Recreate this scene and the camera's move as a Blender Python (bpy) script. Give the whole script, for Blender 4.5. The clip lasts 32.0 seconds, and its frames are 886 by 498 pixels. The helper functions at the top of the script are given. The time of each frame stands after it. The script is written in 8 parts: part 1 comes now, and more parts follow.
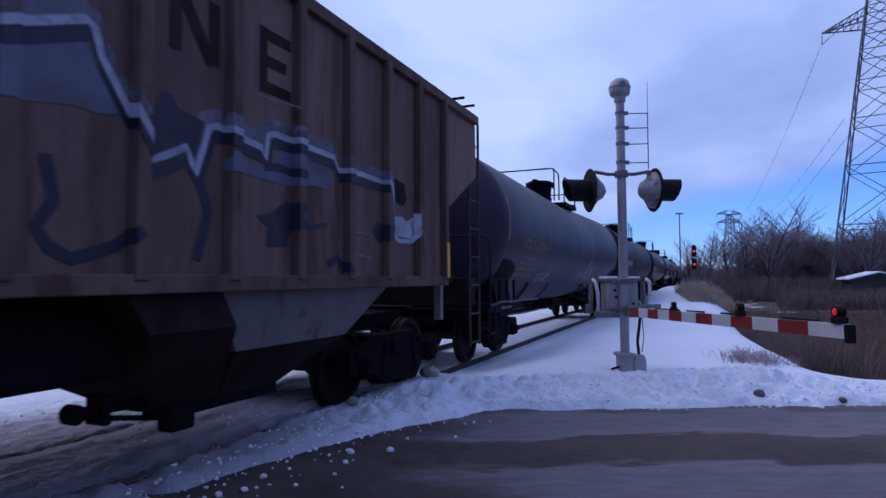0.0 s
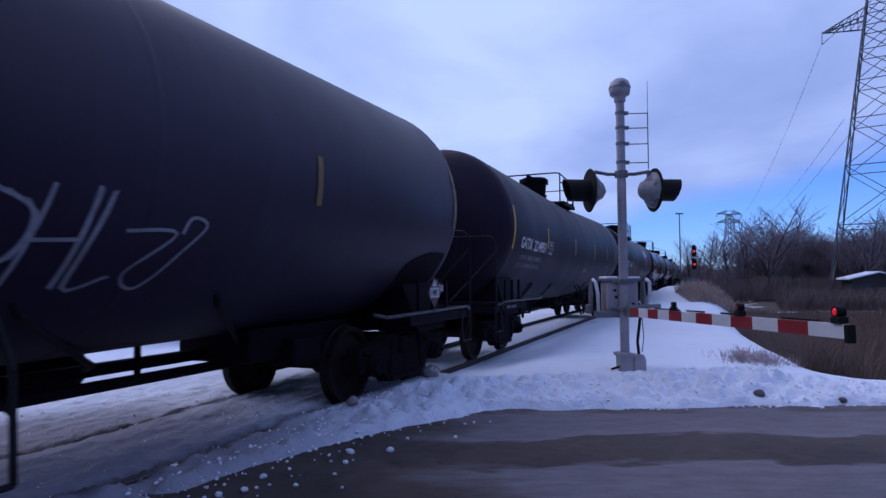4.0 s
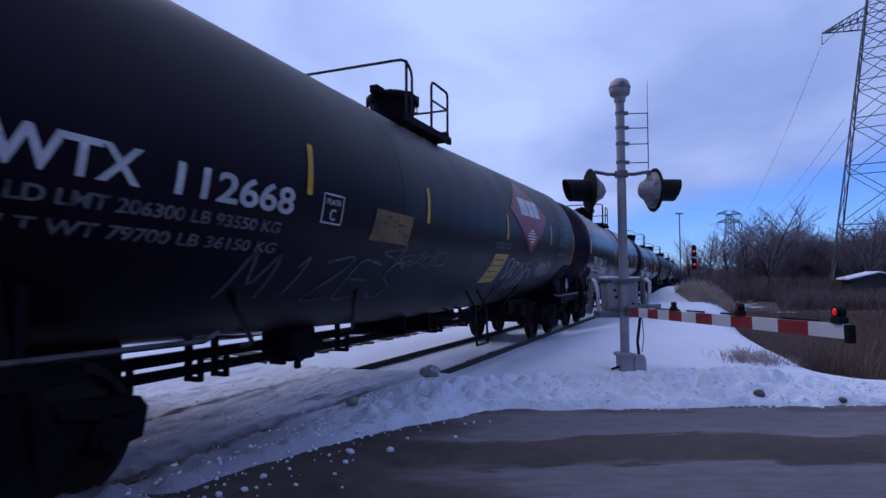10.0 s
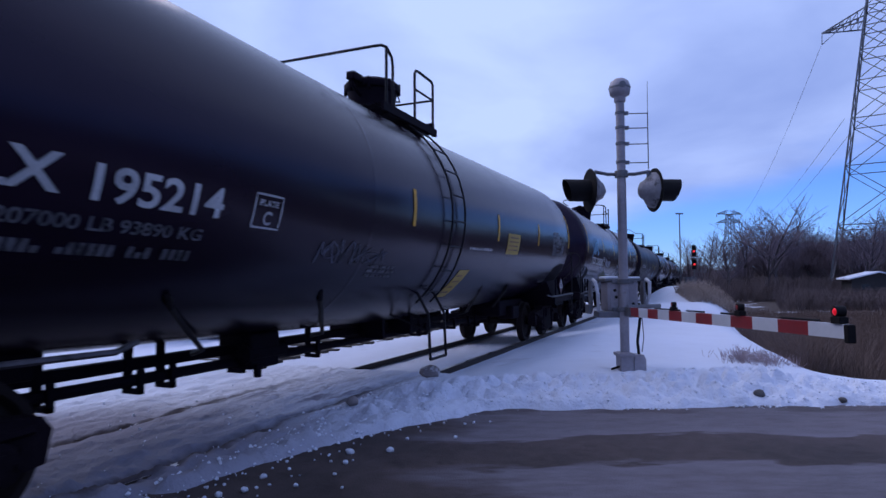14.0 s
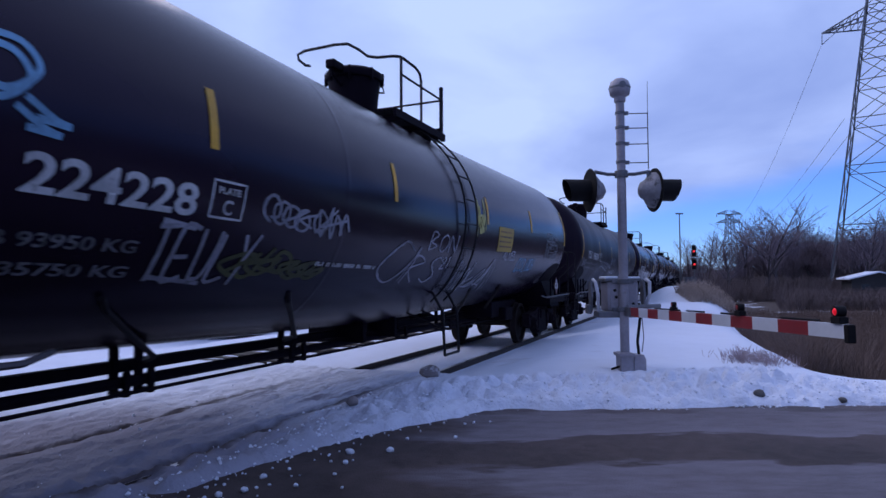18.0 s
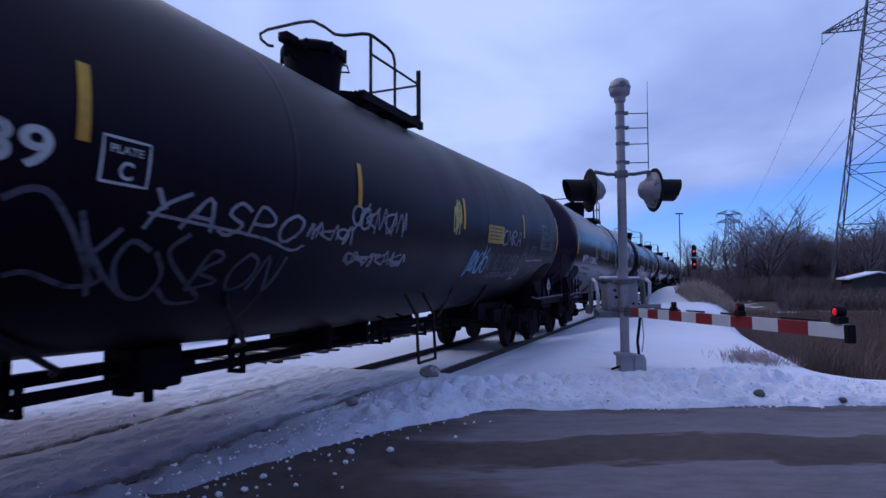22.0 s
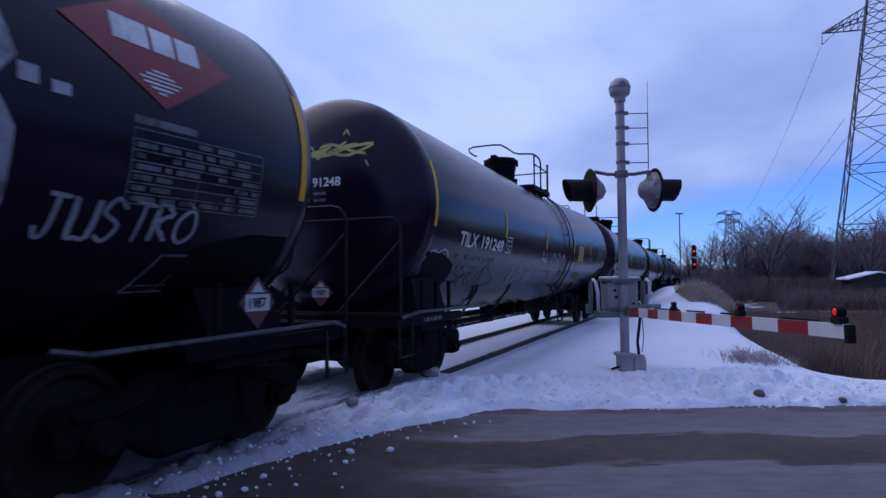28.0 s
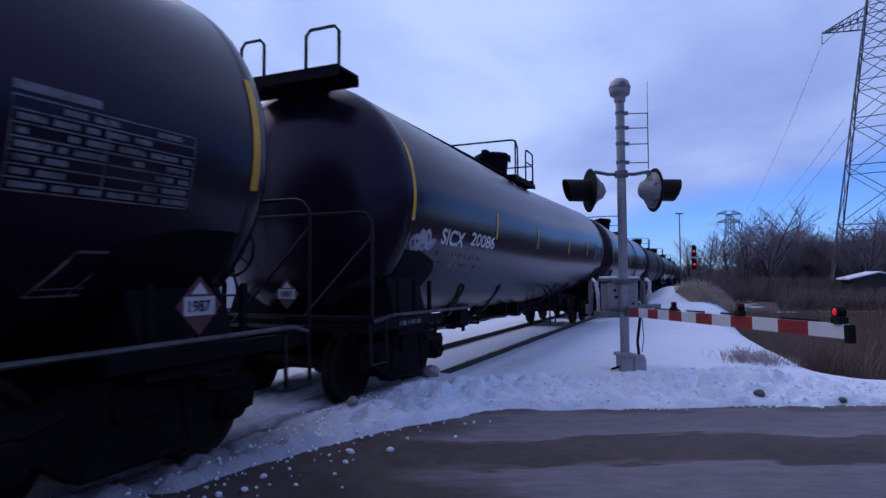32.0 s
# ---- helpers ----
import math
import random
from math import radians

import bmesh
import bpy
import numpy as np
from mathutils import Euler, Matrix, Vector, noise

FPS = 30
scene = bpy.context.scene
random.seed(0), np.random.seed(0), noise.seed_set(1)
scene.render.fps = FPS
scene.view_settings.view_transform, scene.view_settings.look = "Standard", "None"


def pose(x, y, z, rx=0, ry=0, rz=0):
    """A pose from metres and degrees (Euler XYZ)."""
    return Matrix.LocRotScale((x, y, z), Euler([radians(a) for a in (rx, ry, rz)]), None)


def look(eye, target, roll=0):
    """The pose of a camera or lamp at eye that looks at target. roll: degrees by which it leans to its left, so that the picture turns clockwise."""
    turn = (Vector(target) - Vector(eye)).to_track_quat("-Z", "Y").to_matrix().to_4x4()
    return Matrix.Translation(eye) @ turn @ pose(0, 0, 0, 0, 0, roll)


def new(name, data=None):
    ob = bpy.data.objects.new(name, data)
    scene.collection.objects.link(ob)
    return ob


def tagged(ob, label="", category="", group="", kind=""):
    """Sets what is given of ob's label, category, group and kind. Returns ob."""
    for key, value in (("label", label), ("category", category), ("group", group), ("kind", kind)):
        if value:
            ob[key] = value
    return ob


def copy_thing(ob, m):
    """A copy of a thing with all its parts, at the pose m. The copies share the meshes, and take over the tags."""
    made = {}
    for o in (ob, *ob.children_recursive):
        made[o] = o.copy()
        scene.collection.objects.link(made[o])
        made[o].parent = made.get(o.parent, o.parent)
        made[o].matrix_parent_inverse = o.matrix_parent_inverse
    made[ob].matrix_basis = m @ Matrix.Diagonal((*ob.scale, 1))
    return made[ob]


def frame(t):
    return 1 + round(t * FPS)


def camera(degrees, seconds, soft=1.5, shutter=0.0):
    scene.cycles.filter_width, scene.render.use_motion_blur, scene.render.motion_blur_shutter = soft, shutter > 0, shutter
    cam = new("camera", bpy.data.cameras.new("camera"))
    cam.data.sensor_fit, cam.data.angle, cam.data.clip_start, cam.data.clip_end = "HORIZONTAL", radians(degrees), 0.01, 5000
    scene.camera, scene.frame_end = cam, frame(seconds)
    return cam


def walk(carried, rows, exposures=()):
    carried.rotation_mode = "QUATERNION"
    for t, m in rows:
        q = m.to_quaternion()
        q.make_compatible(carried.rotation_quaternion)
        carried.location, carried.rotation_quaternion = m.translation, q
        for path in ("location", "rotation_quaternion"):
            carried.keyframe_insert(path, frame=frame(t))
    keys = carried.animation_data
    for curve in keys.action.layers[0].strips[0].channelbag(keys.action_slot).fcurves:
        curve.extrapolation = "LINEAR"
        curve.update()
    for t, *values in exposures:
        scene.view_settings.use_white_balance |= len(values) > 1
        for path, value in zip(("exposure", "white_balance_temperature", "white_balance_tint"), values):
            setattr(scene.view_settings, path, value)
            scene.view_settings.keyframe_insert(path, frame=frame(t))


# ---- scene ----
CAM = pose(0, 0, 1.48, 92.83, 0, 22.93) @ pose(0, 0, 0, 0, 0, -0.35)
cam = camera(71.95, 32.0, shutter=0.2)
walk(cam, [(0, CAM), (32.0, CAM)], exposures=[(0, 0.0), (2.5, 0.0), (5.5, -0.1), (9.0, -0.14), (12.5, -0.1), (14, 0.0), (18, 0.0), (20, -0.1), (28, -0.08), (32.0, -0.1)])

# ---------------------------------------------------------------- light
world = bpy.data.worlds.new("overcast_evening_sky")
scene.world = world
world.use_nodes = True
wn, wl = world.node_tree.nodes, world.node_tree.links
wn.clear()
w_out = wn.new("ShaderNodeOutputWorld")
w_bg = wn.new("ShaderNodeBackground")
w_sky = wn.new("ShaderNodeTexSky")
w_sky.sky_type = "NISHITA"
w_sky.sun_disc = False
w_sky.sun_elevation = radians(42)
w_sky.sun_rotation = radians(190)
w_sky.ozone_density = 3.0
w_sky.dust_density = 0.2
w_co = wn.new("ShaderNodeTexCoord")
w_sep = wn.new("ShaderNodeSeparateXYZ")
wl.new(w_co.outputs["Generated"], w_sep.inputs[0])
# cloud deck: flat layer seen in perspective, so divide by the height over the horizon
w_z = wn.new("ShaderNodeMath"); w_z.operation = "MAXIMUM"; w_z.inputs[1].default_value = 0.03
wl.new(w_sep.outputs["Z"], w_z.inputs[0])
w_zz = wn.new("ShaderNodeMath"); w_zz.operation = "ADD"; w_zz.inputs[1].default_value = 0.34
wl.new(w_z.outputs[0], w_zz.inputs[0])
w_div = wn.new("ShaderNodeVectorMath"); w_div.operation = "DIVIDE"
w_cmb = wn.new("ShaderNodeCombineXYZ")
for k in range(3):
    wl.new(w_zz.outputs[0], w_cmb.inputs[k])
wl.new(w_co.outputs["Generated"], w_div.inputs[0])
wl.new(w_cmb.outputs[0], w_div.inputs[1])
w_n1 = wn.new("ShaderNodeTexNoise"); w_n1.inputs["Scale"].default_value = 1.7; w_n1.inputs["Detail"].default_value = 6; w_n1.inputs["Roughness"].default_value = 0.48
w_n1.inputs["Distortion"].default_value = 0.35
wl.new(w_div.outputs[0], w_n1.inputs["Vector"])
# deck brightness
w_ramp = wn.new("ShaderNodeValToRGB")
w_ramp.color_ramp.elements[0].position, w_ramp.color_ramp.elements[0].color = 0.34, (0.27, 0.375, 0.80, 1)
w_ramp.color_ramp.elements[1].position, w_ramp.color_ramp.elements[1].color = 0.72, (0.53, 0.675, 1.16, 1)
# the deck is brighter round the hidden sun
w_sd = wn.new("ShaderNodeVectorMath"); w_sd.operation = "DOT_PRODUCT"; w_sd.inputs[1].default_value = Vector((-38, 22, 46)).normalized()
wl.new(w_co.outputs["Generated"], w_sd.inputs[0])
w_sg = wn.new("ShaderNodeMath"); w_sg.operation = "MULTIPLY_ADD"; w_sg.inputs[1].default_value, w_sg.inputs[2].default_value = 0.30, -0.13
wl.new(w_sd.outputs["Value"], w_sg.inputs[0])
w_ad = wn.new("ShaderNodeMath"); w_ad.operation = "ADD"
wl.new(w_n1.outputs["Fac"], w_ad.inputs[0]); wl.new(w_sg.outputs[0], w_ad.inputs[1])
wl.new(w_ad.outputs[0], w_ramp.inputs[0])
# cover: open sky low over the horizon, deck above it
w_n2 = wn.new("ShaderNodeTexNoise"); w_n2.inputs["Scale"].default_value = 2.6; w_n2.inputs["Detail"].default_value = 6
w_str = wn.new("ShaderNodeVectorMath"); w_str.operation = "MULTIPLY"; w_str.inputs[1].default_value = (1, 1, 4)
wl.new(w_co.outputs["Generated"], w_str.inputs[0])
wl.new(w_str.outputs[0], w_n2.inputs["Vector"])
w_m1 = wn.new("ShaderNodeMath"); w_m1.operation = "MULTIPLY_ADD"; w_m1.inputs[1].default_value = 0.16; 
wl.new(w_n2.outputs["Fac"], w_m1.inputs[0]); wl.new(w_sep.outputs["Z"], w_m1.inputs[2])
w_cov = wn.new("ShaderNodeMapRange"); w_cov.interpolation_type = "SMOOTHSTEP"
w_cov.inputs["From Min"].default_value = 0.165; w_cov.inputs["From Max"].default_value = 0.245
# the deck thins out towards one side
w_cl = wn.new("ShaderNodeClamp"); w_cl.inputs["Min"].default_value = -0.45; w_cl.inputs["Max"].default_value = 0.45
wl.new(w_sep.outputs["X"], w_cl.inputs["Value"])
w_sl = wn.new("ShaderNodeMath"); w_sl.operation = "MULTIPLY_ADD"; w_sl.inputs[1].default_value = -0.26
wl.new(w_cl.outputs[0], w_sl.inputs[0]); wl.new(w_m1.outputs[0], w_sl.inputs[2])
wl.new(w_sl.outputs[0], w_cov.inputs["Value"])
w_skm = wn.new("ShaderNodeVectorMath"); w_skm.operation = "SCALE"; w_skm.inputs["Scale"].default_value = 0.10
wl.new(w_sky.outputs[0], w_skm.inputs[0])
w_tint = wn.new("ShaderNodeVectorMath"); w_tint.operation = "MULTIPLY"; w_tint.inputs[1].default_value = (0.41, 0.64, 1.34)
wl.new(w_skm.outputs[0], w_tint.inputs[0])
w_mix = wn.new("ShaderNodeMix"); w_mix.data_type = "RGBA"
wl.new(w_cov.outputs[0], w_mix.inputs["Factor"])
wl.new(w_tint.outputs[0], w_mix.inputs["A"])
wl.new(w_ramp.outputs[0], w_mix.inputs["B"])
# the deck thickens overhead
w_up = wn.new("ShaderNodeMapRange"); w_up.interpolation_type = "SMOOTHSTEP"
w_up.inputs["From Min"].default_value, w_up.inputs["From Max"].default_value, w_up.inputs["To Min"].default_value, w_up.inputs["To Max"].default_value = 0.42, 0.85, 1.0, 0.95
wl.new(w_sep.outputs["Z"], w_up.inputs["Value"])
w_dim = wn.new("ShaderNodeVectorMath"); w_dim.operation = "SCALE"
wl.new(w_mix.outputs["Result"], w_dim.inputs[0]); wl.new(w_up.outputs[0], w_dim.inputs["Scale"])
wl.new(w_dim.outputs[0], w_bg.inputs["Color"])
w_bg.inputs["Strength"].default_value = 1.04
wl.new(w_bg.outputs[0], w_out.inputs["Surface"])

sun = new("sun", bpy.data.lights.new("sun", "SUN"))
sun.data.energy, sun.data.angle, sun.data.color = 0.98, radians(65), (1.0, 0.90, 1.0)
sun.matrix_world = look((-36, 7, 44), (0, 0, 0))


# ---------------------------------------------------------------- materials
def mat(name, color, rough=0.6, metal=0.0, vary=0.25, scale=6.0, bump=0.0, bscale=40.0, coat=0.0, second=None, spots=0.5, stretch=(1, 1, 1), emit=0.0, spec=0.5, swing=1.0):
    """A surface with two scales of tone, worn patches of a second colour, and fine relief."""
    m = bpy.data.materials.new(name)
    m.use_nodes = True
    n, l = m.node_tree.nodes, m.node_tree.links
    b = n["Principled BSDF"]
    b.inputs["Roughness"].default_value, b.inputs["Metallic"].default_value = rough, metal
    b.inputs["Coat Weight"].default_value = coat
    b.inputs["Specular IOR Level"].default_value = spec
    tc, info = n.new("ShaderNodeTexCoord"), n.new("ShaderNodeObjectInfo")
    mp = n.new("ShaderNodeMapping"); mp.inputs["Scale"].default_value = stretch
    off = n.new("ShaderNodeVectorMath"); off.operation = "MULTIPLY_ADD"
    off.inputs[1].default_value = (17, 31, 23)
    l.new(info.outputs["Random"], off.inputs[0]); l.new(tc.outputs["Object"], off.inputs[2])
    l.new(off.outputs[0], mp.inputs["Vector"])
    big, small = n.new("ShaderNodeTexNoise"), n.new("ShaderNodeTexNoise")
    big.inputs["Scale"].default_value, big.inputs["Detail"].default_value = scale * 0.25, 6
    small.inputs["Scale"].default_value, small.inputs["Detail"].default_value = scale * 2.5, 4
    l.new(mp.outputs[0], big.inputs["Vector"]); l.new(mp.outputs[0], small.inputs["Vector"])
    add = n.new("ShaderNodeMath"); add.operation = "MULTIPLY_ADD"; add.inputs[1].default_value = 0.45
    l.new(small.outputs["Fac"], add.inputs[0]); l.new(big.outputs["Fac"], add.inputs[2])
    r = n.new("ShaderNodeValToRGB")
    c = color
    lo, hi = [max(0, x * (1 - vary)) for x in c], [min(1, x * (1 + vary)) for x in c]
    r.color_ramp.elements[0].position, r.color_ramp.elements[0].color = 0.5, (*lo, 1)
    r.color_ramp.elements[1].position, r.color_ramp.elements[1].color = 0.95, (*hi, 1)
    l.new(add.outputs[0], r.inputs[0])
    out = r.outputs[0]
    if second:
        sp = n.new("ShaderNodeTexNoise"); sp.inputs["Scale"].default_value, sp.inputs["Detail"].default_value, sp.inputs["Roughness"].default_value = scale * 0.6, 8, 0.65
        l.new(mp.outputs[0], sp.inputs["Vector"])
        mr = n.new("ShaderNodeMapRange"); mr.interpolation_type = "SMOOTHSTEP"
        mr.inputs["From Min"].default_value, mr.inputs["From Max"].default_value = spots, spots + 0.12
        l.new(sp.outputs["Fac"], mr.inputs["Value"])
        mx = n.new("ShaderNodeMix"); mx.data_type = "RGBA"
        l.new(mr.outputs[0], mx.inputs["Factor"]); l.new(out, mx.inputs["A"]); mx.inputs["B"].default_value = (*second, 1)
        out = mx.outputs["Result"]
    l.new(out, b.inputs["Base Color"])
    rr = n.new("ShaderNodeMapRange"); rr.inputs["To Min"].default_value, rr.inputs["To Max"].default_value = max(0.02, rough - 0.12 * swing), min(1, rough + 0.15 * swing)
    l.new(big.outputs["Fac"], rr.inputs["Value"]); l.new(rr.outputs[0], b.inputs["Roughness"])
    if bump:
        bn = n.new("ShaderNodeTexNoise"); bn.inputs["Scale"].default_value, bn.inputs["Detail"].default_value = bscale, 5
        l.new(tc.outputs["Object"], bn.inputs["Vector"])
        bp = n.new("ShaderNodeBump"); bp.inputs["Strength"].default_value, bp.inputs["Distance"].default_value = min(1, bump), 0.02
        l.new(bn.outputs["Fac"], bp.inputs["Height"]); l.new(bp.outputs[0], b.inputs["Normal"])
    if emit:
        l.new(out, b.inputs["Emission Color"]); b.inputs["Emission Strength"].default_value = emit
    return m


M_TANK_GLOSS = mat("gloss_black_tank_paint", (0.0098, 0.0050, 0.0135), 0.24, vary=0.3, scale=2.0, second=(0.0135, 0.0090, 0.0145), spots=0.58, stretch=(1, 0.35, 1), bump=0.012, bscale=1.0, spec=0.26, swing=0.5)
M_TANK_DULL = mat("weathered_dark_grey_tank_paint", (0.0130, 0.0078, 0.0170), 0.5, vary=0.25, scale=2.4, second=(0.017, 0.012, 0.021), spots=0.56, stretch=(1.6, 1.6, 0.3), bump=0.02, bscale=2.0, spec=0.18)
M_TANK_BLUE = mat("faded_blue_grey_tank_paint", (0.026, 0.0165, 0.037), 0.48, vary=0.25, scale=2.0, second=(0.032, 0.024, 0.047), spots=0.55, stretch=(1.6, 1.6, 0.3), bump=0.02, bscale=2.0, spec=0.26)
M_TANK_GRIME = mat("grimy_black_tank_paint", (0.0074, 0.0036, 0.0088), 0.42, vary=0.35, scale=2.4, second=(0.0105, 0.0066, 0.0098), spots=0.56, stretch=(1.6, 1.6, 0.3), bump=0.02, bscale=2.0, spec=0.15)
M_IRON = mat("dark_greasy_cast_iron", (0.0092, 0.0064, 0.0092), 0.8, 0.0, 0.5, 9, 0.35, 30, second=(0.018, 0.012, 0.013), spots=0.58, spec=0.06)
M_FRAME = mat("dusty_black_underframe_paint", (0.0068, 0.0047, 0.0080), 0.7, 0.0, 0.4, 6, 0.15, 30, second=(0.012, 0.0088, 0.010), spots=0.6, spec=0.08)
M_WHEEL = mat("rusty_wheel_steel", (0.017, 0.0115, 0.0115), 0.65, 0.1, 0.4, 8, 0.15, 30, second=(0.034, 0.024, 0.022), spots=0.62, spec=0.15)
for m_ in (M_TANK_GLOSS, M_TANK_DULL, M_TANK_GRIME, M_IRON, M_FRAME):
    m_.node_tree.nodes["Principled BSDF"].inputs["Specular Tint"].default_value = (0.92, 0.78, 1.0, 1)
M_ROD = mat("black_handrail_paint", (0.0095, 0.0075, 0.0105), 0.55, 0.0, 0.3, 14, spec=0.2)
M_GALV = mat("dull_worn_handrail_paint", (0.060, 0.052, 0.060), 0.55, 0.1, 0.5, 8, second=(0.012, 0.010, 0.011), spots=0.5)
M_YELLOW = mat("yellow_reflective_tape", (0.62, 0.33, 0.02), 0.5, 0, 0.25, 10, second=(0.3, 0.17, 0.03), spots=0.62)
M_YPANEL = mat("faded_yellow_notice_panel", (0.38, 0.255, 0.04), 0.55, 0, 0.2, 8)
M_YDIRT = mat("dirt_dulled_yellow_tape", (0.20, 0.125, 0.035), 0.6, 0, 0.3, 8, second=(0.09, 0.06, 0.04), spots=0.5)
M_YFAINT = mat("washed_out_orange_stencil", (0.21, 0.115, 0.045), 0.6, 0, 0.4, 12, second=(0.05, 0.04, 0.05), spots=0.5)
M_YTEXT = mat("faded_orange_stencil_paint", (0.42, 0.20, 0.04), 0.6, 0, 0.4, 12)
M_WHITE = mat("worn_white_stencil_paint", (0.55, 0.55, 0.55), 0.6, 0, 0.3, 12, second=(0.12, 0.12, 0.12), spots=0.62)
M_PANEL = mat("worn_grey_table_stencil", (0.12, 0.12, 0.135), 0.6, 0, 0.5, 16, second=(0.03, 0.03, 0.034), spots=0.5)
M_GREYTX = mat("faint_grey_stencil_paint", (0.15, 0.15, 0.16), 0.6, 0, 0.5, 16, second=(0.05, 0.05, 0.05), spots=0.5)
M_SPRAY = mat("pale_spray_paint", (0.30, 0.30, 0.34), 0.6, 0, 0.4, 10, second=(0.12, 0.12, 0.13), spots=0.56)
M_SPRAYB = mat("pale_blue_spray_paint", (0.16, 0.34, 0.5), 0.6, 0, 0.4, 10, second=(0.05, 0.09, 0.13), spots=0.56)
M_SPRAYY = mat("dull_yellow_spray_paint", (0.40, 0.36, 0.10), 0.6, 0, 0.4, 10, second=(0.12, 0.11, 0.05), spots=0.56)
M_RED = mat("red_vinyl_emblem", (0.185, 0.012, 0.016), 0.45, 0, 0.15, 5)
M_PLACARD = mat("white_placard_card", (0.42, 0.41, 0.44), 0.5, 0, 0.15, 10)
M_PLRED = mat("red_placard_card", (0.075, 0.02, 0.026), 0.5, 0, 0.3, 20)
M_INK = mat("black_ink", (0.005, 0.005, 0.006), 0.7, spec=0.15)
M_SNOW = mat("trodden_snow", (0.74, 0.77, 0.85), 0.75, 0, 0.05, 1.5, 0.5, 14, spec=0.25)
M_RAIL = mat("rusty_rail_side", (0.035, 0.025, 0.02), 0.75, 0.2, 0.4, 8, 0.2)
M_RAILTOP = mat("polished_rail_head", (0.42, 0.40, 0.38), 0.3, 0.9, 0.2, 8)
M_TIE = mat("creosoted_tie_wood", (0.05, 0.04, 0.032), 0.85, 0, 0.4, 8, 0.4)
M_ALU = mat("weathered_aluminium_paint", (0.31, 0.285, 0.31), 0.5, 0.3, 0.2, 10, 0.1, second=(0.20, 0.18, 0.19), spots=0.6)
M_ALUD = mat("grey_galvanised_steel", (0.15, 0.15, 0.165), 0.5, 0.5, 0.25, 10, 0.1)
M_BLACK = mat("matt_black_signal_paint", (0.010, 0.009, 0.010), 0.7, 0, 0.3, 10, spec=0.15)
M_GRED = mat("red_reflective_gate_sheeting", (0.26, 0.016, 0.02), 0.4, 0, 0.12, 10)
M_GWHITE = mat("white_reflective_gate_sheeting", (0.62, 0.64, 0.68), 0.4, 0, 0.08, 10)
M_LENS = mat("dark_red_lens", (0.12, 0.01, 0.01), 0.25, 0, 0.2, 20, coat=0.5)
M_LIT = mat("glowing_red_lens", (1.0, 0.03, 0.035), 0.3, 0, 0.1, 20, emit=1.7)
M_GLOW = mat("glowing_red_lamp_core", (0.8, 0.012, 0.03), 0.3, 0, 0.1, 20, emit=0.5)
M_BARK = mat("grey_brown_bark", (0.062, 0.050, 0.056), 0.9, 0, 0.35, 3)
M_TWIG = mat("dark_bare_twigs", (0.135, 0.103, 0.122), 0.9, 0, 0.35, 3)
M_STEEL = mat("dull_galvanised_lattice_steel", (0.11, 0.115, 0.13), 0.6, 0.3, 0.3, 2)
M_REED = mat("dry_tan_reeds", (0.105, 0.070, 0.058), 0.9, 0, 0.4, 2)
M_SCRUB = mat("grey_brown_scrub", (0.092, 0.068, 0.070), 0.9, 0, 0.4, 2)
M_HOP = mat("faded_brown_hopper_paint", (0.150, 0.094, 0.084), 0.75, 0, 0.35, 2.4, 0.15, 18, second=(0.105, 0.056, 0.050), spots=0.50, stretch=(1.5, 1.5, 0.22), spec=0.15)
M_HOPG = mat("bare_grey_hopper_chute", (0.17, 0.145, 0.15), 0.6, 0, 0.3, 2.5, 0.1, 18, second=(0.075, 0.042, 0.036), spots=0.56)
M_WALLG = mat("pale_grey_siding", (0.38, 0.38, 0.40), 0.7, 0, 0.1, 4)
M_GLASS = mat("dark_window_glass", (0.03, 0.035, 0.045), 0.12, 0, 0.1, 4)
M_STONE = mat("grey_fieldstone", (0.12, 0.11, 0.105), 0.85, 0, 0.3, 12, 0.5)


# ---------------------------------------------------------------- mesh tools
def part(name, bm, material, parent=None, label="", smooth=None):
    """Links a bmesh as one mesh object under a thing or a part."""
    if isinstance(bm, bpy.types.Mesh):
        me = bm
    else:
        me = bpy.data.meshes.new(name)
        bm.to_mesh(me)
        bm.free()
        me.materials.append(material)
        if smooth is not None:
            for p in me.polygons:
                p.use_smooth = True
            me.set_sharp_from_angle(angle=radians(smooth))
    ob = new(name, me)
    if parent:
        ob.parent = parent
    if label:
        ob["label"] = label
    return ob


def thing(name, label, category, group="", kind=""):
    return tagged(new(name), label, category, group, kind)


def box(bm, x0, x1, y0, y1, z0, z1, bev=0.0, m=None):
    r = bmesh.ops.create_cube(bm, size=1)
    t = Matrix.Translation(((x0 + x1) / 2, (y0 + y1) / 2, (z0 + z1) / 2)) @ Matrix.Diagonal((x1 - x0, y1 - y0, z1 - z0, 1))
    bmesh.ops.transform(bm, matrix=(m @ t) if m else t, verts=r["verts"])
    if bev:
        es = list({e for v in r["verts"] for e in v.link_edges})
        bmesh.ops.bevel(bm, geom=es, offset=bev, segments=2, affect="EDGES", profile=0.5)
    return bm


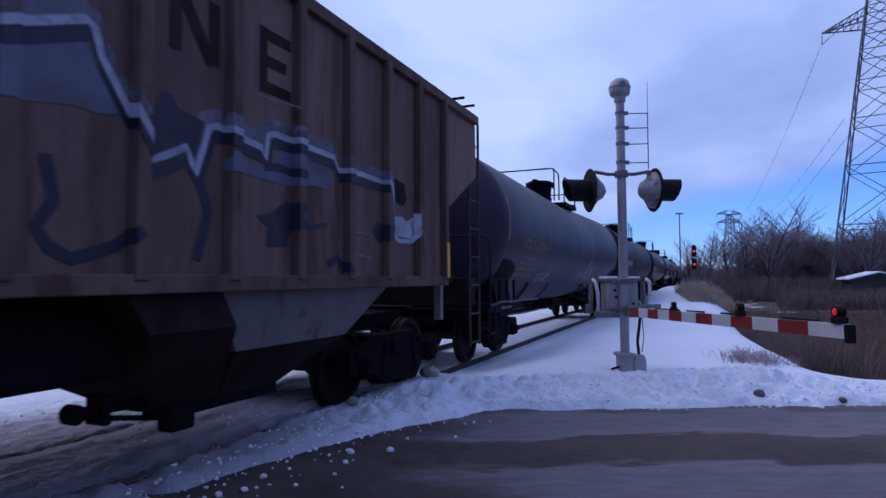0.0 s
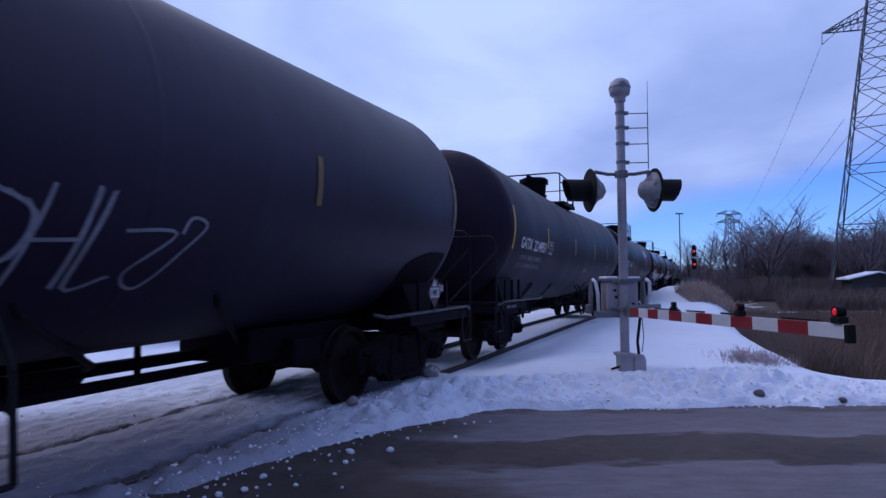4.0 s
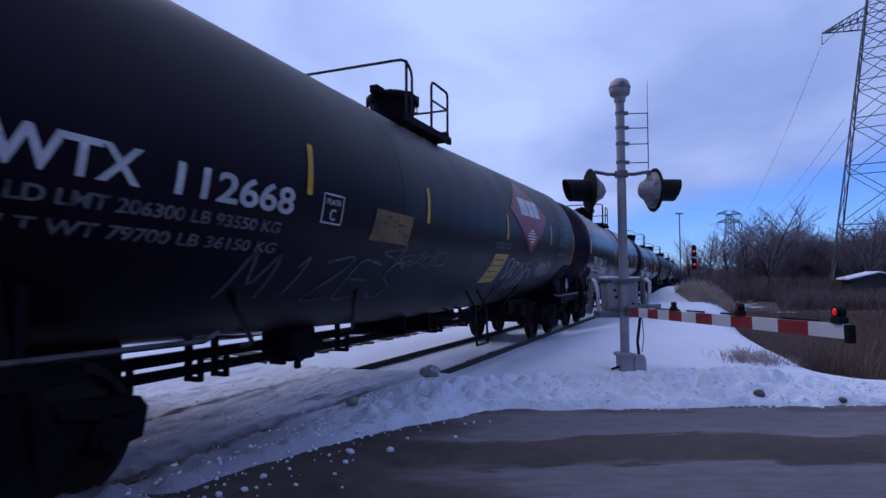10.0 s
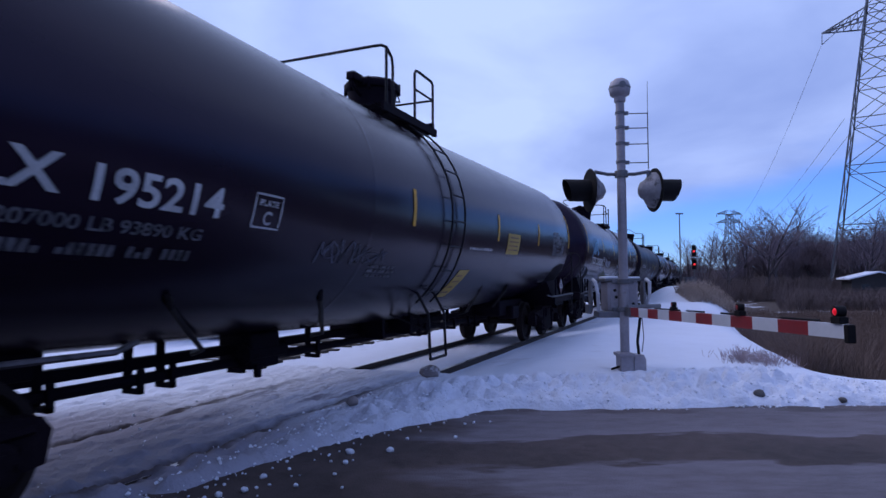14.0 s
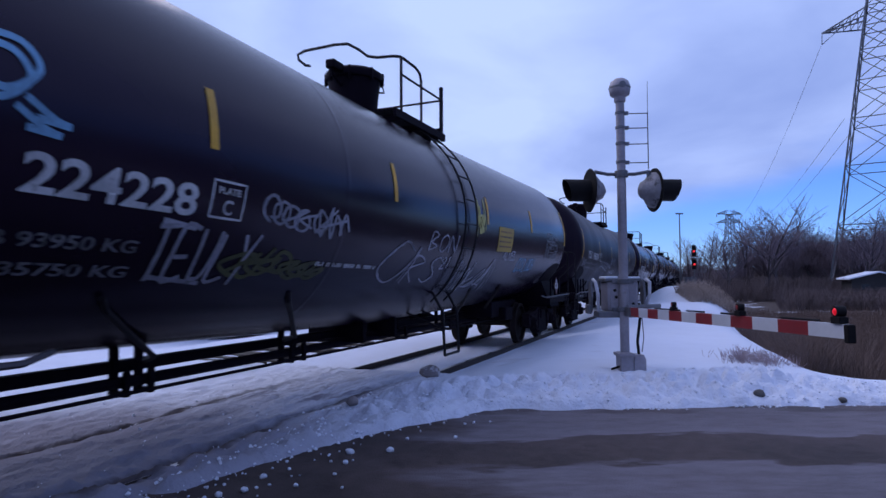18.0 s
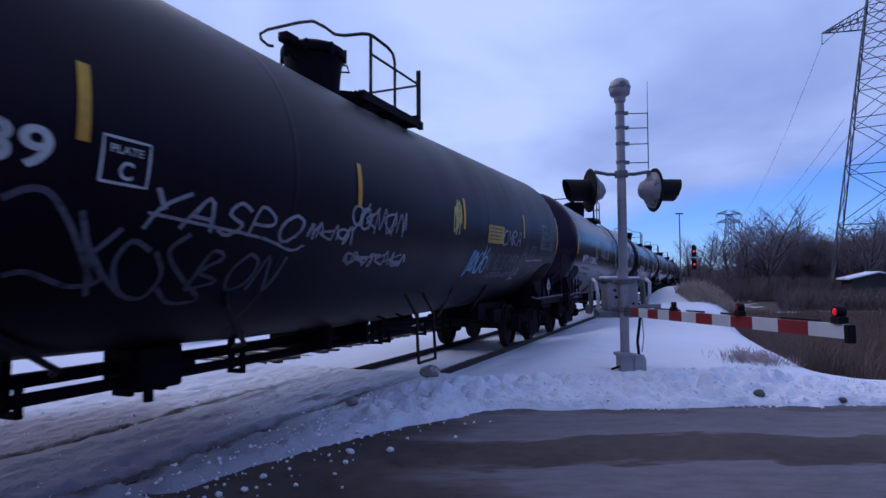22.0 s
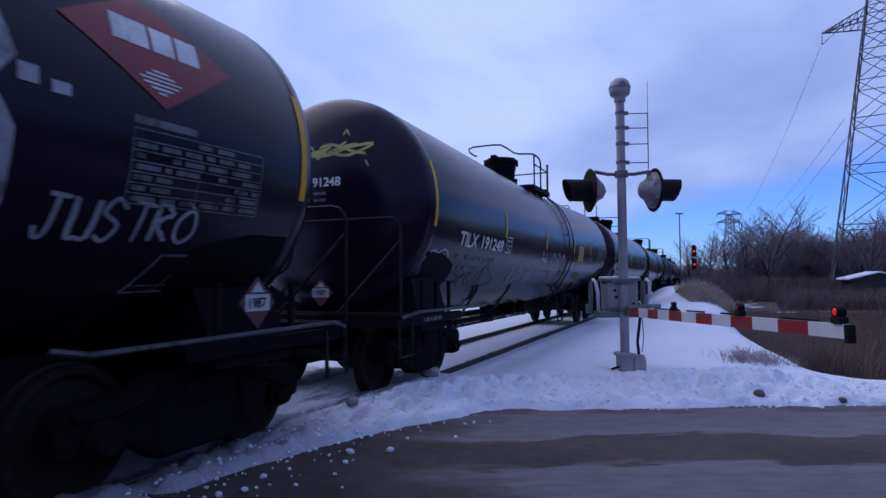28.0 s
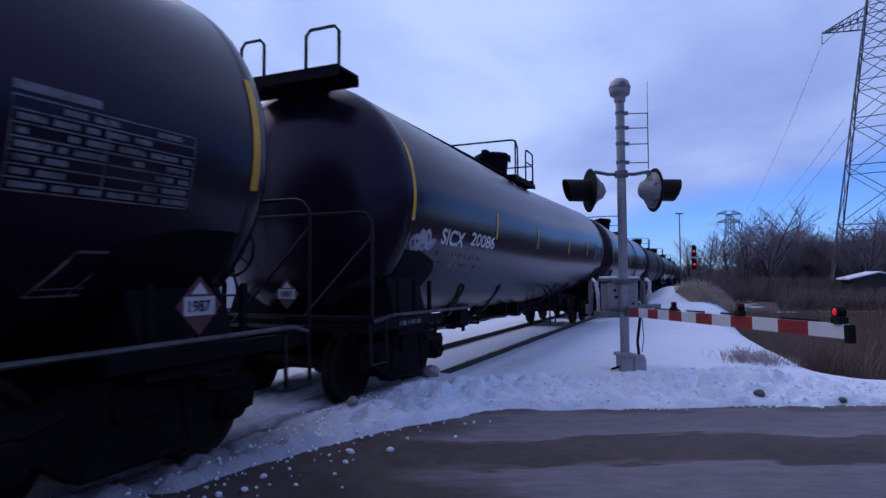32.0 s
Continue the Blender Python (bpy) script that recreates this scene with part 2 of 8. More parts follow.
def tube(bm, pts, r, n=6, r1=None):
    """A round bar through the points."""
    pts = [Vector(p) for p in pts]
    rings = []
    for i, p in enumerate(pts):
        d = (pts[min(i + 1, len(pts) - 1)] - pts[max(i - 1, 0)])
        d = d.normalized() if d.length > 1e-9 else Vector((0, 0, 1))
        a = d.orthogonal().normalized() if i == 0 else (side - d * side.dot(d)).normalized()
        side = a
        b = d.cross(a)
        rad = r if r1 is None else r + (r1 - r) * i / max(1, len(pts) - 1)
        rings.append([bm.verts.new(p + rad * (math.cos(2 * math.pi * k / n) * a + math.sin(2 * math.pi * k / n) * b)) for k in range(n)])
    for A, B in zip(rings, rings[1:]):
        for k in range(n):
            bm.faces.new((A[k], A[(k + 1) % n], B[(k + 1) % n], B[k]))
    bm.faces.new(rings[0][::-1])
    bm.faces.new(rings[-1])
    return bm


def lathe(bm, prof, n=24, m=None):
    """Turns (radius, height) round z."""
    m = m or Matrix()
    rings = [[bm.verts.new(m @ Vector((r * math.cos(2 * math.pi * k / n), r * math.sin(2 * math.pi * k / n), z))) for k in range(n)] if r > 1e-6 else [bm.verts.new(m @ Vector((0, 0, z)))] for r, z in prof]
    for A, B in zip(rings, rings[1:]):
        for k in range(n):
            a, b, c, d = A[k % len(A)], A[(k + 1) % len(A)], B[(k + 1) % len(B)], B[k % len(B)]
            f = [a, b, c, d]
            f = [v for i, v in enumerate(f) if v not in f[:i]]
            if len(f) > 2:
                bm.faces.new(f)
    for R, s in ((rings[0], -1), (rings[-1], 1)):
        if len(R) > 1:
            bm.faces.new(R[::s])
    return bm


def extrude_outline(bm, pts, d0, d1, axis="x"):
    """A plate with the outline pts [(a, b)], between d0 and d1 on the axis."""
    def at(a, b, d):
        return {"x": (d, a, b), "y": (a, d, b), "z": (a, b, d)}[axis]
    A = [bm.verts.new(at(a, b, d0)) for a, b in pts]
    B = [bm.verts.new(at(a, b, d1)) for a, b in pts]
    n = len(pts)
    for k in range(n):
        bm.faces.new((A[k], A[(k + 1) % n], B[(k + 1) % n], B[k]))
    bm.faces.new(A[::-1]); bm.faces.new(B)
    bmesh.ops.recalc_face_normals(bm, faces=bm.faces[-(n + 2):] if False else bm.faces[:])
    return bm


ROT_X = Matrix.Rotation(radians(90), 4, "Y")   # z of a lathe becomes x
ROT_Y = Matrix.Rotation(radians(-90), 4, "X")  # z of a lathe becomes y
CACHE = {}


def shared(key, make, material, smooth=None):
    """One mesh for all alike parts."""
    if key not in CACHE:
        bm = bmesh.new()
        make(bm)
        me = bpy.data.meshes.new(key)
        bm.to_mesh(me); bm.free()
        me.materials.append(material)
        if smooth is not None:
            for p in me.polygons:
                p.use_smooth = True
            me.set_sharp_from_angle(angle=radians(smooth))
        CACHE[key] = me
    return CACHE[key]


def put(name, key, make, material, parent, label="", smooth=None, at=None):
    ob = part(name, shared(key, make, material, smooth), material, parent, label)
    if at is not None:
        ob.matrix_local = at
    return ob


C22, S22 = math.cos(radians(22.93)), math.sin(radians(22.93))


def ahead(r, f, z=0.0):
    """World place from metres to the right of and ahead of the tripod."""
    return Vector((r * C22 - f * S22, r * S22 + f * C22, z))


# ---------------------------------------------------------------- characters of the lettering
def make_texts(words):
    obs = []
    for w in words:
        cu = bpy.data.curves.new("characters", "FONT")
        cu.body, cu.size, cu.offset = w, 1.0, 0.022
        obs.append((w, new("characters", cu)))
    dg = bpy.context.evaluated_depsgraph_get()
    out = {w: bpy.data.meshes.new_from_object(o.evaluated_get(dg)) for w, o in obs}
    for w, o in obs:
        bpy.data.objects.remove(o)
    return out


TEXTS = make_texts(["LD LMT 195000 LB 88400 KG", "LT WT 91000 LB 41300 KG", "LD LMT 206800 LB 93758 KG", "LT WT 79200 LB 35930 KG", "1987", "C", "PLATE", "UTLX 212449", "GATX", "224951", "GATX 224951", "FRA AP", "MWTX", "112668", "MWTX 112668", "TILX", "195214", "TILX 195214", "CITX", "224228", "CITX 224228", "195039", "TILX 195039", "112690", "MWTX 112690", "191248", "TILX 191248", "SICX", "20086", "AAR ST-464", "LD LMT 206300 LB 93550 KG", "LT WT 79700 LB 36150 KG", "207000 LB 93890 KG", "207130 LB 93950 KG", "78820 LB 35750 KG"])

# ---------------------------------------------------------------- ground
TRACK_X = -4.70


def bend(y):
    """The track runs straight, then bears gently to one side far off."""
    return TRACK_X - max(0.0, y - 70.0) ** 2 / 7600.0


def sstep(a, b, x):
    t = np.clip((x - a) / (b - a), 0, 1)
    return t * t * (3 - 2 * t)


def fbm(x, y, seed=0, octaves=4):
    """Smooth value noise on arrays."""
    rs = np.random.RandomState(seed)
    tot, amp = np.zeros_like(x), 1.0
    for o in range(octaves):
        g = rs.rand(64, 64)
        fx, fy = np.mod(x, 64), np.mod(y, 64)
        i, j = np.floor(fx).astype(int) % 64, np.floor(fy).astype(int) % 64
        u, v = fx - np.floor(fx), fy - np.floor(fy)
        u, v = u * u * (3 - 2 * u), v * v * (3 - 2 * v)
        a, b, c, d = g[i, j], g[(i + 1) % 64, j], g[i, (j + 1) % 64], g[(i + 1) % 64, (j + 1) % 64]
        tot += amp * ((a * (1 - u) + b * u) * (1 - v) + (c * (1 - u) + d * u) * v - 0.5)
        x, y, amp = x * 2.03 + 11.3, y * 2.03 + 5.7, amp * 0.5
    return tot


def road_depth(r, f):
    """Metres inside the cleared road, from its ragged snow edge."""
    left = np.interp(f, [-30, 0, 3, 4.27, 4.55, 5.25, 6.2, 7.32, 9], [-9, -5.25, -3.08, -2.22, -1.98, -1.50, -0.70, 0.68, 3.5])
    wob = 0.16 * fbm(r * 1.1, f * 1.1, 5, 4) + 0.10 * fbm(r * 5, f * 5, 25, 3)
    return np.minimum((7.27 - f) * 1.0, (r - left) * 0.75) + wob


def ground_z(x, y):
    r, f = x * C22 + y * S22, -x * S22 + y * C22
    d = road_depth(r, f)
    dx = x - np.where(y > 70, TRACK_X - np.maximum(0, y - 70) ** 2 / 7600.0, TRACK_X)
    # open snow, with the track bed and the verge
    z = 0.0 * x - 0.10
    z = z + 0.05 * fbm(x * 0.35, y * 0.35, 3, 3)
    cross = sstep(9.3, 8.5, y)
    bed = np.exp(-(dx / 1.7) ** 6)
    z_bed = -0.11 + 0.012 * fbm(x * 3, y * 1.2, 8, 3)
    z = z * (1 - bed) + z_bed * bed
    # verge rises a little beside the signal, then falls away to the marsh
    z = z - 0.20 * sstep(5.2, 7.2, dx) * sstep(7.0, 8.5, f)
    z = z + 0.24 * sstep(0.9, 2.6, dx) * sstep(7.5, 9.5, y) * sstep(60, 14, y)
    edge = 6.15 + 0.35 * fbm(x * 0.3 + 9, y * 0.3, 4, 3) - 1.3 * sstep(9, 22, y)
    z = z - 1.5 * sstep(edge - 0.4, edge + 3.2, dx) * sstep(9.0, 10.5, f)
    z = z - 0.6 * sstep(-6.6, -10.0, dx)
    bed2 = np.exp(-((dx + 4.3) / 1.9) ** 6)
    z = z * (1 - bed2) + (-0.135 + 0.05 * fbm(x * 2.2, y * 2.2, 14, 3) + 0.03 * fbm(x * 7, y * 7, 15, 2)) * bed2
    # packed crossing: flush with the rail heads, rutted
    ruts = 0.044 * fbm(x * 2.6 + 0.5 * fbm(x * 0.6, y * 0.6, 12, 2), y * 0.5, 6, 3) + 0.030 * fbm(x * 8, y * 3.0, 16, 4) + 0.026 * fbm(x * 12, y * 9, 19, 3)
    z_cr = 0.044 + ruts
    z_cr = z_cr - 0.060 * np.exp(-((dx - 0.66) / 0.060) ** 2) - 0.05 * np.exp(-((dx + 0.67) / 0.06) ** 2) * sstep(6.5, 4.0, y)
    z = z * (1 - cross) + z_cr * cross
    # ploughed ridge along the cleared road
    lump = 0.7 + 0.6 * fbm(x * 1.5, y * 1.5, 7, 2) + 1.9 * fbm(x * 7, y * 7, 17, 4)
    ridge = np.exp(-((d + 0.85) / 0.62) ** 2) * sstep(0.75, 1.4, dx)
    z = z + ((0.15 - 0.07 * sstep(4.6, 6.4, dx)) * ridge * np.clip(lump, 0.15, 1.4)) * sstep(60, 20, np.abs(r)) * (0.45 + 0.55 * sstep(6.2, 7.6, f))
    z = z + 0.075 * np.exp(-((d + 0.35) / 0.45) ** 2) * fbm(x * 8, y * 8, 27, 4)
    # crumbled clods on the ridge
    clod = np.clip(fbm(x * 11, y * 11, 33, 3) - 0.12, 0, 0.5)
    z = z + 0.11 * np.exp(-((d + 0.30) / 0.42) ** 2) * clod * sstep(0.6, 1.1, dx)
    # snow-topped mound beside the track far off
    z = z + 1.0 * np.exp(-((r - 16.4) / 2.0) ** 4 - ((f - 41) / 3.2) ** 4)
    # cleared road lies lower
    k = sstep(-0.12, 0.16, d)
    z = z * (1 - k) + (-0.13) * k
    # rails cut through the packed snow
    return z - 0.5 * sstep(90, 400, np.abs(dx))


def axis_steps(lo, hi, a, b, fine):
    """Coordinates, fine between a and b, ever coarser outside."""
    out = list(np.arange(a, b, fine))
    s, v = fine, b
    while v < hi:
        out.append(v); s *= 1.09; v += s
    out.append(hi)
    s, v = fine * 1.09, a - fine
    while v > lo:
        out.insert(0, v); s *= 1.09; v -= s
    out.insert(0, lo)
    return np.array(out)


def grid_mesh(name, xs, ys, fz, material, ob_name):
    X, Y = np.meshgrid(xs, ys)
    Z = fz(X, Y)
    V = np.stack([X, Y, Z], -1).reshape(-1, 3)
    ny, nx = X.shape
    i = (np.arange(ny - 1)[:, None] * nx + np.arange(nx - 1)[None, :]).reshape(-1)
    F = np.stack([i, i + 1, i + nx + 1, i + nx], -1)
    me = bpy.data.meshes.new(name)
    me.from_pydata(V.tolist(), [], F.tolist())
    me.polygons.foreach_set("use_smooth", np.ones(len(F), bool))
    me.materials.append(material)
    return new(ob_name, me)


M_GROUND = mat("wind_packed_snow", (0.67, 0.70, 0.79), 0.8, 0, 0.05, 1.2, 0.9, 30, spec=0.15, second=(0.58, 0.59, 0.66), spots=0.60)


def dirty_track_snow(m):
    """Grit on the packed crossing, by the place on the ground."""
    n, l = m.node_tree.nodes, m.node_tree.links
    b = n["Principled BSDF"]
    old = b.inputs["Base Color"].links[0].from_socket
    tc = n.new("ShaderNodeTexCoord")
    mp = n.new("ShaderNodeMapping"); mp.inputs["Scale"].default_value = (4.2, 0.5, 1)
    l.new(tc.outputs["Object"], mp.inputs["Vector"])
    ns = n.new("ShaderNodeTexNoise"); ns.inputs["Scale"].default_value, ns.inputs["Detail"].default_value, ns.inputs["Roughness"].default_value, ns.inputs["Distortion"].default_value = 2.0, 9, 0.66, 0.35
    l.new(mp.outputs[0], ns.inputs["Vector"])
    sep = n.new("ShaderNodeSeparateXYZ"); l.new(tc.outputs["Object"], sep.inputs[0])
    near = n.new("ShaderNodeMapRange"); near.inputs["From Min"].default_value, near.inputs["From Max"].default_value = 9.0, 6.6
    xo = n.new("ShaderNodeMath"); xo.operation = "ADD"; xo.inputs[1].default_value = 5.0; l.new(sep.outputs["X"], xo.inputs[0])
    xm = n.new("ShaderNodeMath"); xm.operation = "MINIMUM"; xm.inputs[1].default_value = 0.0; l.new(xo.outputs[0], xm.inputs[0])
    yy = n.new("ShaderNodeMath"); yy.operation = "MULTIPLY_ADD"; yy.inputs[1].default_value = -2.2
    l.new(xm.outputs[0], yy.inputs[0]); l.new(sep.outputs["Y"], yy.inputs[2])
    l.new(yy.outputs[0], near.inputs["Value"])
    side = n.new("ShaderNodeMapRange"); side.inputs["From Min"].default_value, side.inputs["From Max"].default_value = -2.3, -3.7
    l.new(sep.outputs["X"], side.inputs["Value"])
    mu = n.new("ShaderNodeMath"); mu.operation = "MULTIPLY"; l.new(near.outputs[0], mu.inputs[0]); l.new(side.outputs[0], mu.inputs[1])
    mr = n.new("ShaderNodeMapRange"); mr.interpolation_type = "SMOOTHSTEP"; mr.inputs["From Min"].default_value, mr.inputs["From Max"].default_value = 0.42, 0.66
    l.new(ns.outputs["Fac"], mr.inputs["Value"])
    # an even film of grit, and muddy grooves along both rails
    film = n.new("ShaderNodeMath"); film.operation = "MULTIPLY_ADD"; film.inputs[1].default_value, film.inputs[2].default_value = 0.74, 0.03
    l.new(mr.outputs[0], film.inputs[0])
    # more grit towards the road's near side
    worn = n.new("ShaderNodeMapRange"); worn.interpolation_type = "SMOOTHSTEP"; worn.inputs["From Min"].default_value, worn.inputs["From Max"].default_value, worn.inputs["To Max"].default_value = 7.2, 4.0, 0.75
    wy = n.new("ShaderNodeMath"); wy.operation = "MULTIPLY_ADD"; wy.inputs[1].default_value = -3.2; l.new(ns.outputs["Fac"], wy.inputs[0]); 
    wy2 = n.new("ShaderNodeMath"); wy2.operation = "ADD"; wy2.inputs[1].default_value = 1.6; l.new(sep.outputs["Y"], wy2.inputs[0]); l.new(wy2.outputs[0], wy.inputs[2])
    l.new(wy.outputs[0], worn.inputs["Value"])
    both = n.new("ShaderNodeMath"); both.operation = "MAXIMUM"; l.new(film.outputs[0], both.inputs[0]); l.new(worn.outputs[0], both.inputs[1])
    dirt, groove = both.outputs[0], None
    wn = n.new("ShaderNodeTexNoise"); wn.inputs["Scale"].default_value, wn.inputs["Detail"].default_value = 5.0, 5
    l.new(tc.outputs["Object"], wn.inputs["Vector"])
    for gx, half in ((-3.98, 0.17), (-5.37, 0.12)):
        ds = n.new("ShaderNodeMath"); ds.operation = "SUBTRACT"; ds.inputs[1].default_value = gx; l.new(sep.outputs["X"], ds.inputs[0])
        ab = n.new("ShaderNodeMath"); ab.operation = "ABSOLUTE"; l.new(ds.outputs[0], ab.inputs[0])
        wb = n.new("ShaderNodeMath"); wb.operation = "MULTIPLY_ADD"; wb.inputs[1].default_value = 0.14; l.new(wn.outputs["Fac"], wb.inputs[0]); l.new(ab.outputs[0], wb.inputs[2])
        gr = n.new("ShaderNodeMapRange"); gr.interpolation_type = "SMOOTHSTEP"; gr.inputs["From Min"].default_value, gr.inputs["From Max"].default_value, gr.inputs["To Max"].default_value = 0.07 + half, 0.09, 0.85
        l.new(wb.outputs[0], gr.inputs["Value"])
        mxm = n.new("ShaderNodeMath"); mxm.operation = "MAXIMUM"; mxm.inputs[0].default_value = 0.0
        if groove:
            l.new(groove, mxm.inputs[0])
        l.new(gr.outputs[0], mxm.inputs[1])
        groove = mxm.outputs[0]
    m2 = n.new("ShaderNodeMath"); m2.operation = "MULTIPLY"; l.new(mu.outputs[0], m2.inputs[0]); l.new(dirt, m2.inputs[1])
    mx = n.new("ShaderNodeMix"); mx.data_type = "RGBA"
    l.new(m2.outputs[0], mx.inputs["Factor"]); l.new(old, mx.inputs["A"]); mx.inputs["B"].default_value = (0.115, 0.092, 0.125, 1)
    mg = n.new("ShaderNodeMath"); mg.operation = "MULTIPLY"; l.new(mu.outputs[0], mg.inputs[0]); l.new(groove, mg.inputs[1])
    mx0 = mx
    mx = n.new("ShaderNodeMix"); mx.data_type = "RGBA"
    l.new(mg.outputs[0], mx.inputs["Factor"]); l.new(mx0.outputs["Result"], mx.inputs["A"]); mx.inputs["B"].default_value = (0.045, 0.032, 0.030, 1)
    # dead grass and bare soil show through on the low marsh
    low = n.new("ShaderNodeMapRange"); low.inputs["From Min"].default_value, low.inputs["From Max"].default_value = -0.85, -1.25
    l.new(sep.outputs["Z"], low.inputs["Value"])
    pn = n.new("ShaderNodeTexNoise"); pn.inputs["Scale"].default_value, pn.inputs["Detail"].default_value = 0.35, 6
    l.new(tc.outputs["Object"], pn.inputs["Vector"])
    pm = n.new("ShaderNodeMapRange"); pm.interpolation_type = "SMOOTHSTEP"; pm.inputs["From Min"].default_value, pm.inputs["From Max"].default_value = 0.68, 0.60
    l.new(pn.outputs["Fac"], pm.inputs["Value"])
    lm = n.new("ShaderNodeMath"); lm.operation = "MULTIPLY"; l.new(low.outputs[0], lm.inputs[0]); l.new(pm.outputs[0], lm.inputs[1])
    m3 = n.new("ShaderNodeMix"); m3.data_type = "RGBA"
    l.new(lm.outputs[0], m3.inputs["Factor"]); l.new(mx.outputs["Result"], m3.inputs["A"]); m3.inputs["B"].default_value = (0.075, 0.057, 0.05, 1)
    l.new(m3.outputs["Result"], b.inputs["Base Color"])


dirty_track_snow(M_GROUND)
ground = grid_mesh("ground", axis_steps(-900, 900, -7.0, 3.5, 0.03), axis_steps(-300, 2500, 2.6, 10.5, 0.03), ground_z, M_GROUND, "ground")
tagged(ground, "snow-covered ground with a ploughed ridge and packed ruts", "ground", kind="structure")


# road: bare asphalt with thin frozen films along the wheel paths
def road_material():
    """Brown asphalt; frozen grey films lie in long ragged patches along it."""
    m = mat("wet_worn_asphalt", (0.066, 0.049, 0.046), 0.8, 0, 0.4, 3.0, 0.6, 70, second=(0.044, 0.032, 0.030), spots=0.55, spec=0.2)
    n, l = m.node_tree.nodes, m.node_tree.links
    b = n["Principled BSDF"]
    old = b.inputs["Base Color"].links[0].from_socket
    tc = n.new("ShaderNodeTexCoord")
    sep = n.new("ShaderNodeSeparateXYZ"); l.new(tc.outputs["Object"], sep.inputs[0])

    def wob(sx, sy, scale, detail, rough=0.6):
        mp = n.new("ShaderNodeMapping"); mp.inputs["Scale"].default_value = (sx, sy, 1)
        l.new(tc.outputs["Object"], mp.inputs["Vector"])
        ns = n.new("ShaderNodeTexNoise"); ns.inputs["Scale"].default_value, ns.inputs["Detail"].default_value, ns.inputs["Roughness"].default_value = scale, detail, rough
        l.new(mp.outputs[0], ns.inputs["Vector"])
        return ns.outputs["Fac"]

    def math_(op, a_, b_, c_=None):
        q = n.new("ShaderNodeMath"); q.operation = op
        for i, v in enumerate((a_, b_, c_)):
            if v is None:
                continue
            if isinstance(v, (int, float)):
                q.inputs[i].default_value = v
            else:
                l.new(v, q.inputs[i])
        return q.outputs[0]
    big, fine = wob(0.45, 1.0, 1.3, 3), wob(0.8, 2.6, 3.0, 8, 0.7)
    yy = math_("MULTIPLY_ADD", big, 1.5, math_("MULTIPLY_ADD", fine, 0.46, sep.outputs["Y"]))
    yy = math_("SUBTRACT", yy, 0.98)
    sc = n.new("ShaderNodeMapRange"); sc.inputs["From Min"].default_value, sc.inputs["From Max"].default_value = 2.0, 9.0
    l.new(yy, sc.inputs["Value"])
    r = n.new("ShaderNodeValToRGB"); l.new(sc.outputs[0], r.inputs[0])
    es = r.color_ramp.elements
    es[0].position, es[0].color = 0.0, (0.0, 0.0, 0.0, 1)
    es[1].position, es[1].color = 1.0, (0.3, 0.3, 0.3, 1)
    # from the near side: bare, film, bare, film, bare, thin snow at the edge
    for p_, v in ((0.30, 0.1), (0.325, 0.75), (0.43, 0.9), (0.445, 0.02), (0.555, 0.08), (0.568, 1.0), (0.60, 0.85), (0.715, 0.75), (0.735, 0.25), (0.77, 0.5)):
        e = es.new(p_); e.color = (v, v, v, 1)
    xx = math_("MULTIPLY_ADD", big, 3.0, math_("MULTIPLY_ADD", fine, 1.0, sep.outputs["X"]))
    fd = n.new("ShaderNodeMapRange"); fd.interpolation_type = "SMOOTHSTEP"; fd.inputs["From Min"].default_value, fd.inputs["From Max"].default_value = 1.4, 2.8
    l.new(xx, fd.inputs["Value"])
    speck = n.new("ShaderNodeMapRange"); speck.inputs["From Min"].default_value, speck.inputs["From Max"].default_value, speck.inputs["To Min"].default_value, speck.inputs["To Max"].default_value = 0.3, 0.7, 0.55, 1.1
    l.new(fine, speck.inputs["Value"])
    mu = math_("MULTIPLY", math_("MULTIPLY", r.outputs[0], fd.outputs[0]), speck.outputs[0])
    mx = n.new("ShaderNodeMix"); mx.data_type = "RGBA"
    l.new(mu, mx.inputs["Factor"]); l.new(old, mx.inputs["A"]); mx.inputs["B"].default_value = (0.19, 0.172, 0.20, 1)
    l.new(mx.outputs["Result"], b.inputs["Base Color"])
    return m


def road_z(r, f):
    return -0.045 + 0.012 * fbm(r * 0.8, f * 0.8, 31, 3) + 0.004 * fbm(r * 9, f * 9, 32, 2)


road = grid_mesh("road", axis_steps(-30, 120, -3.5, 7, 0.11), axis_steps(-9, 7.9, 3, 7.9, 0.08), road_z, road_material(), "road")
road.matrix_world = pose(0, 0, 0, 0, 0, 22.93)
tagged(road, "worn brown asphalt road with frozen grey films", "road", kind="structure")


# rails and ties
def rail_profile():
    return [(-0.07, -0.165), (0.07, -0.165), (0.07, -0.15), (0.012, -0.13), (0.012, -0.045), (0.036, -0.035), (0.036, -0.006), (0.03, 0.0), (-0.03, 0.0), (-0.036, -0.006), (-0.036, -0.035), (-0.012, -0.045), (-0.012, -0.13), (-0.07, -0.15)]


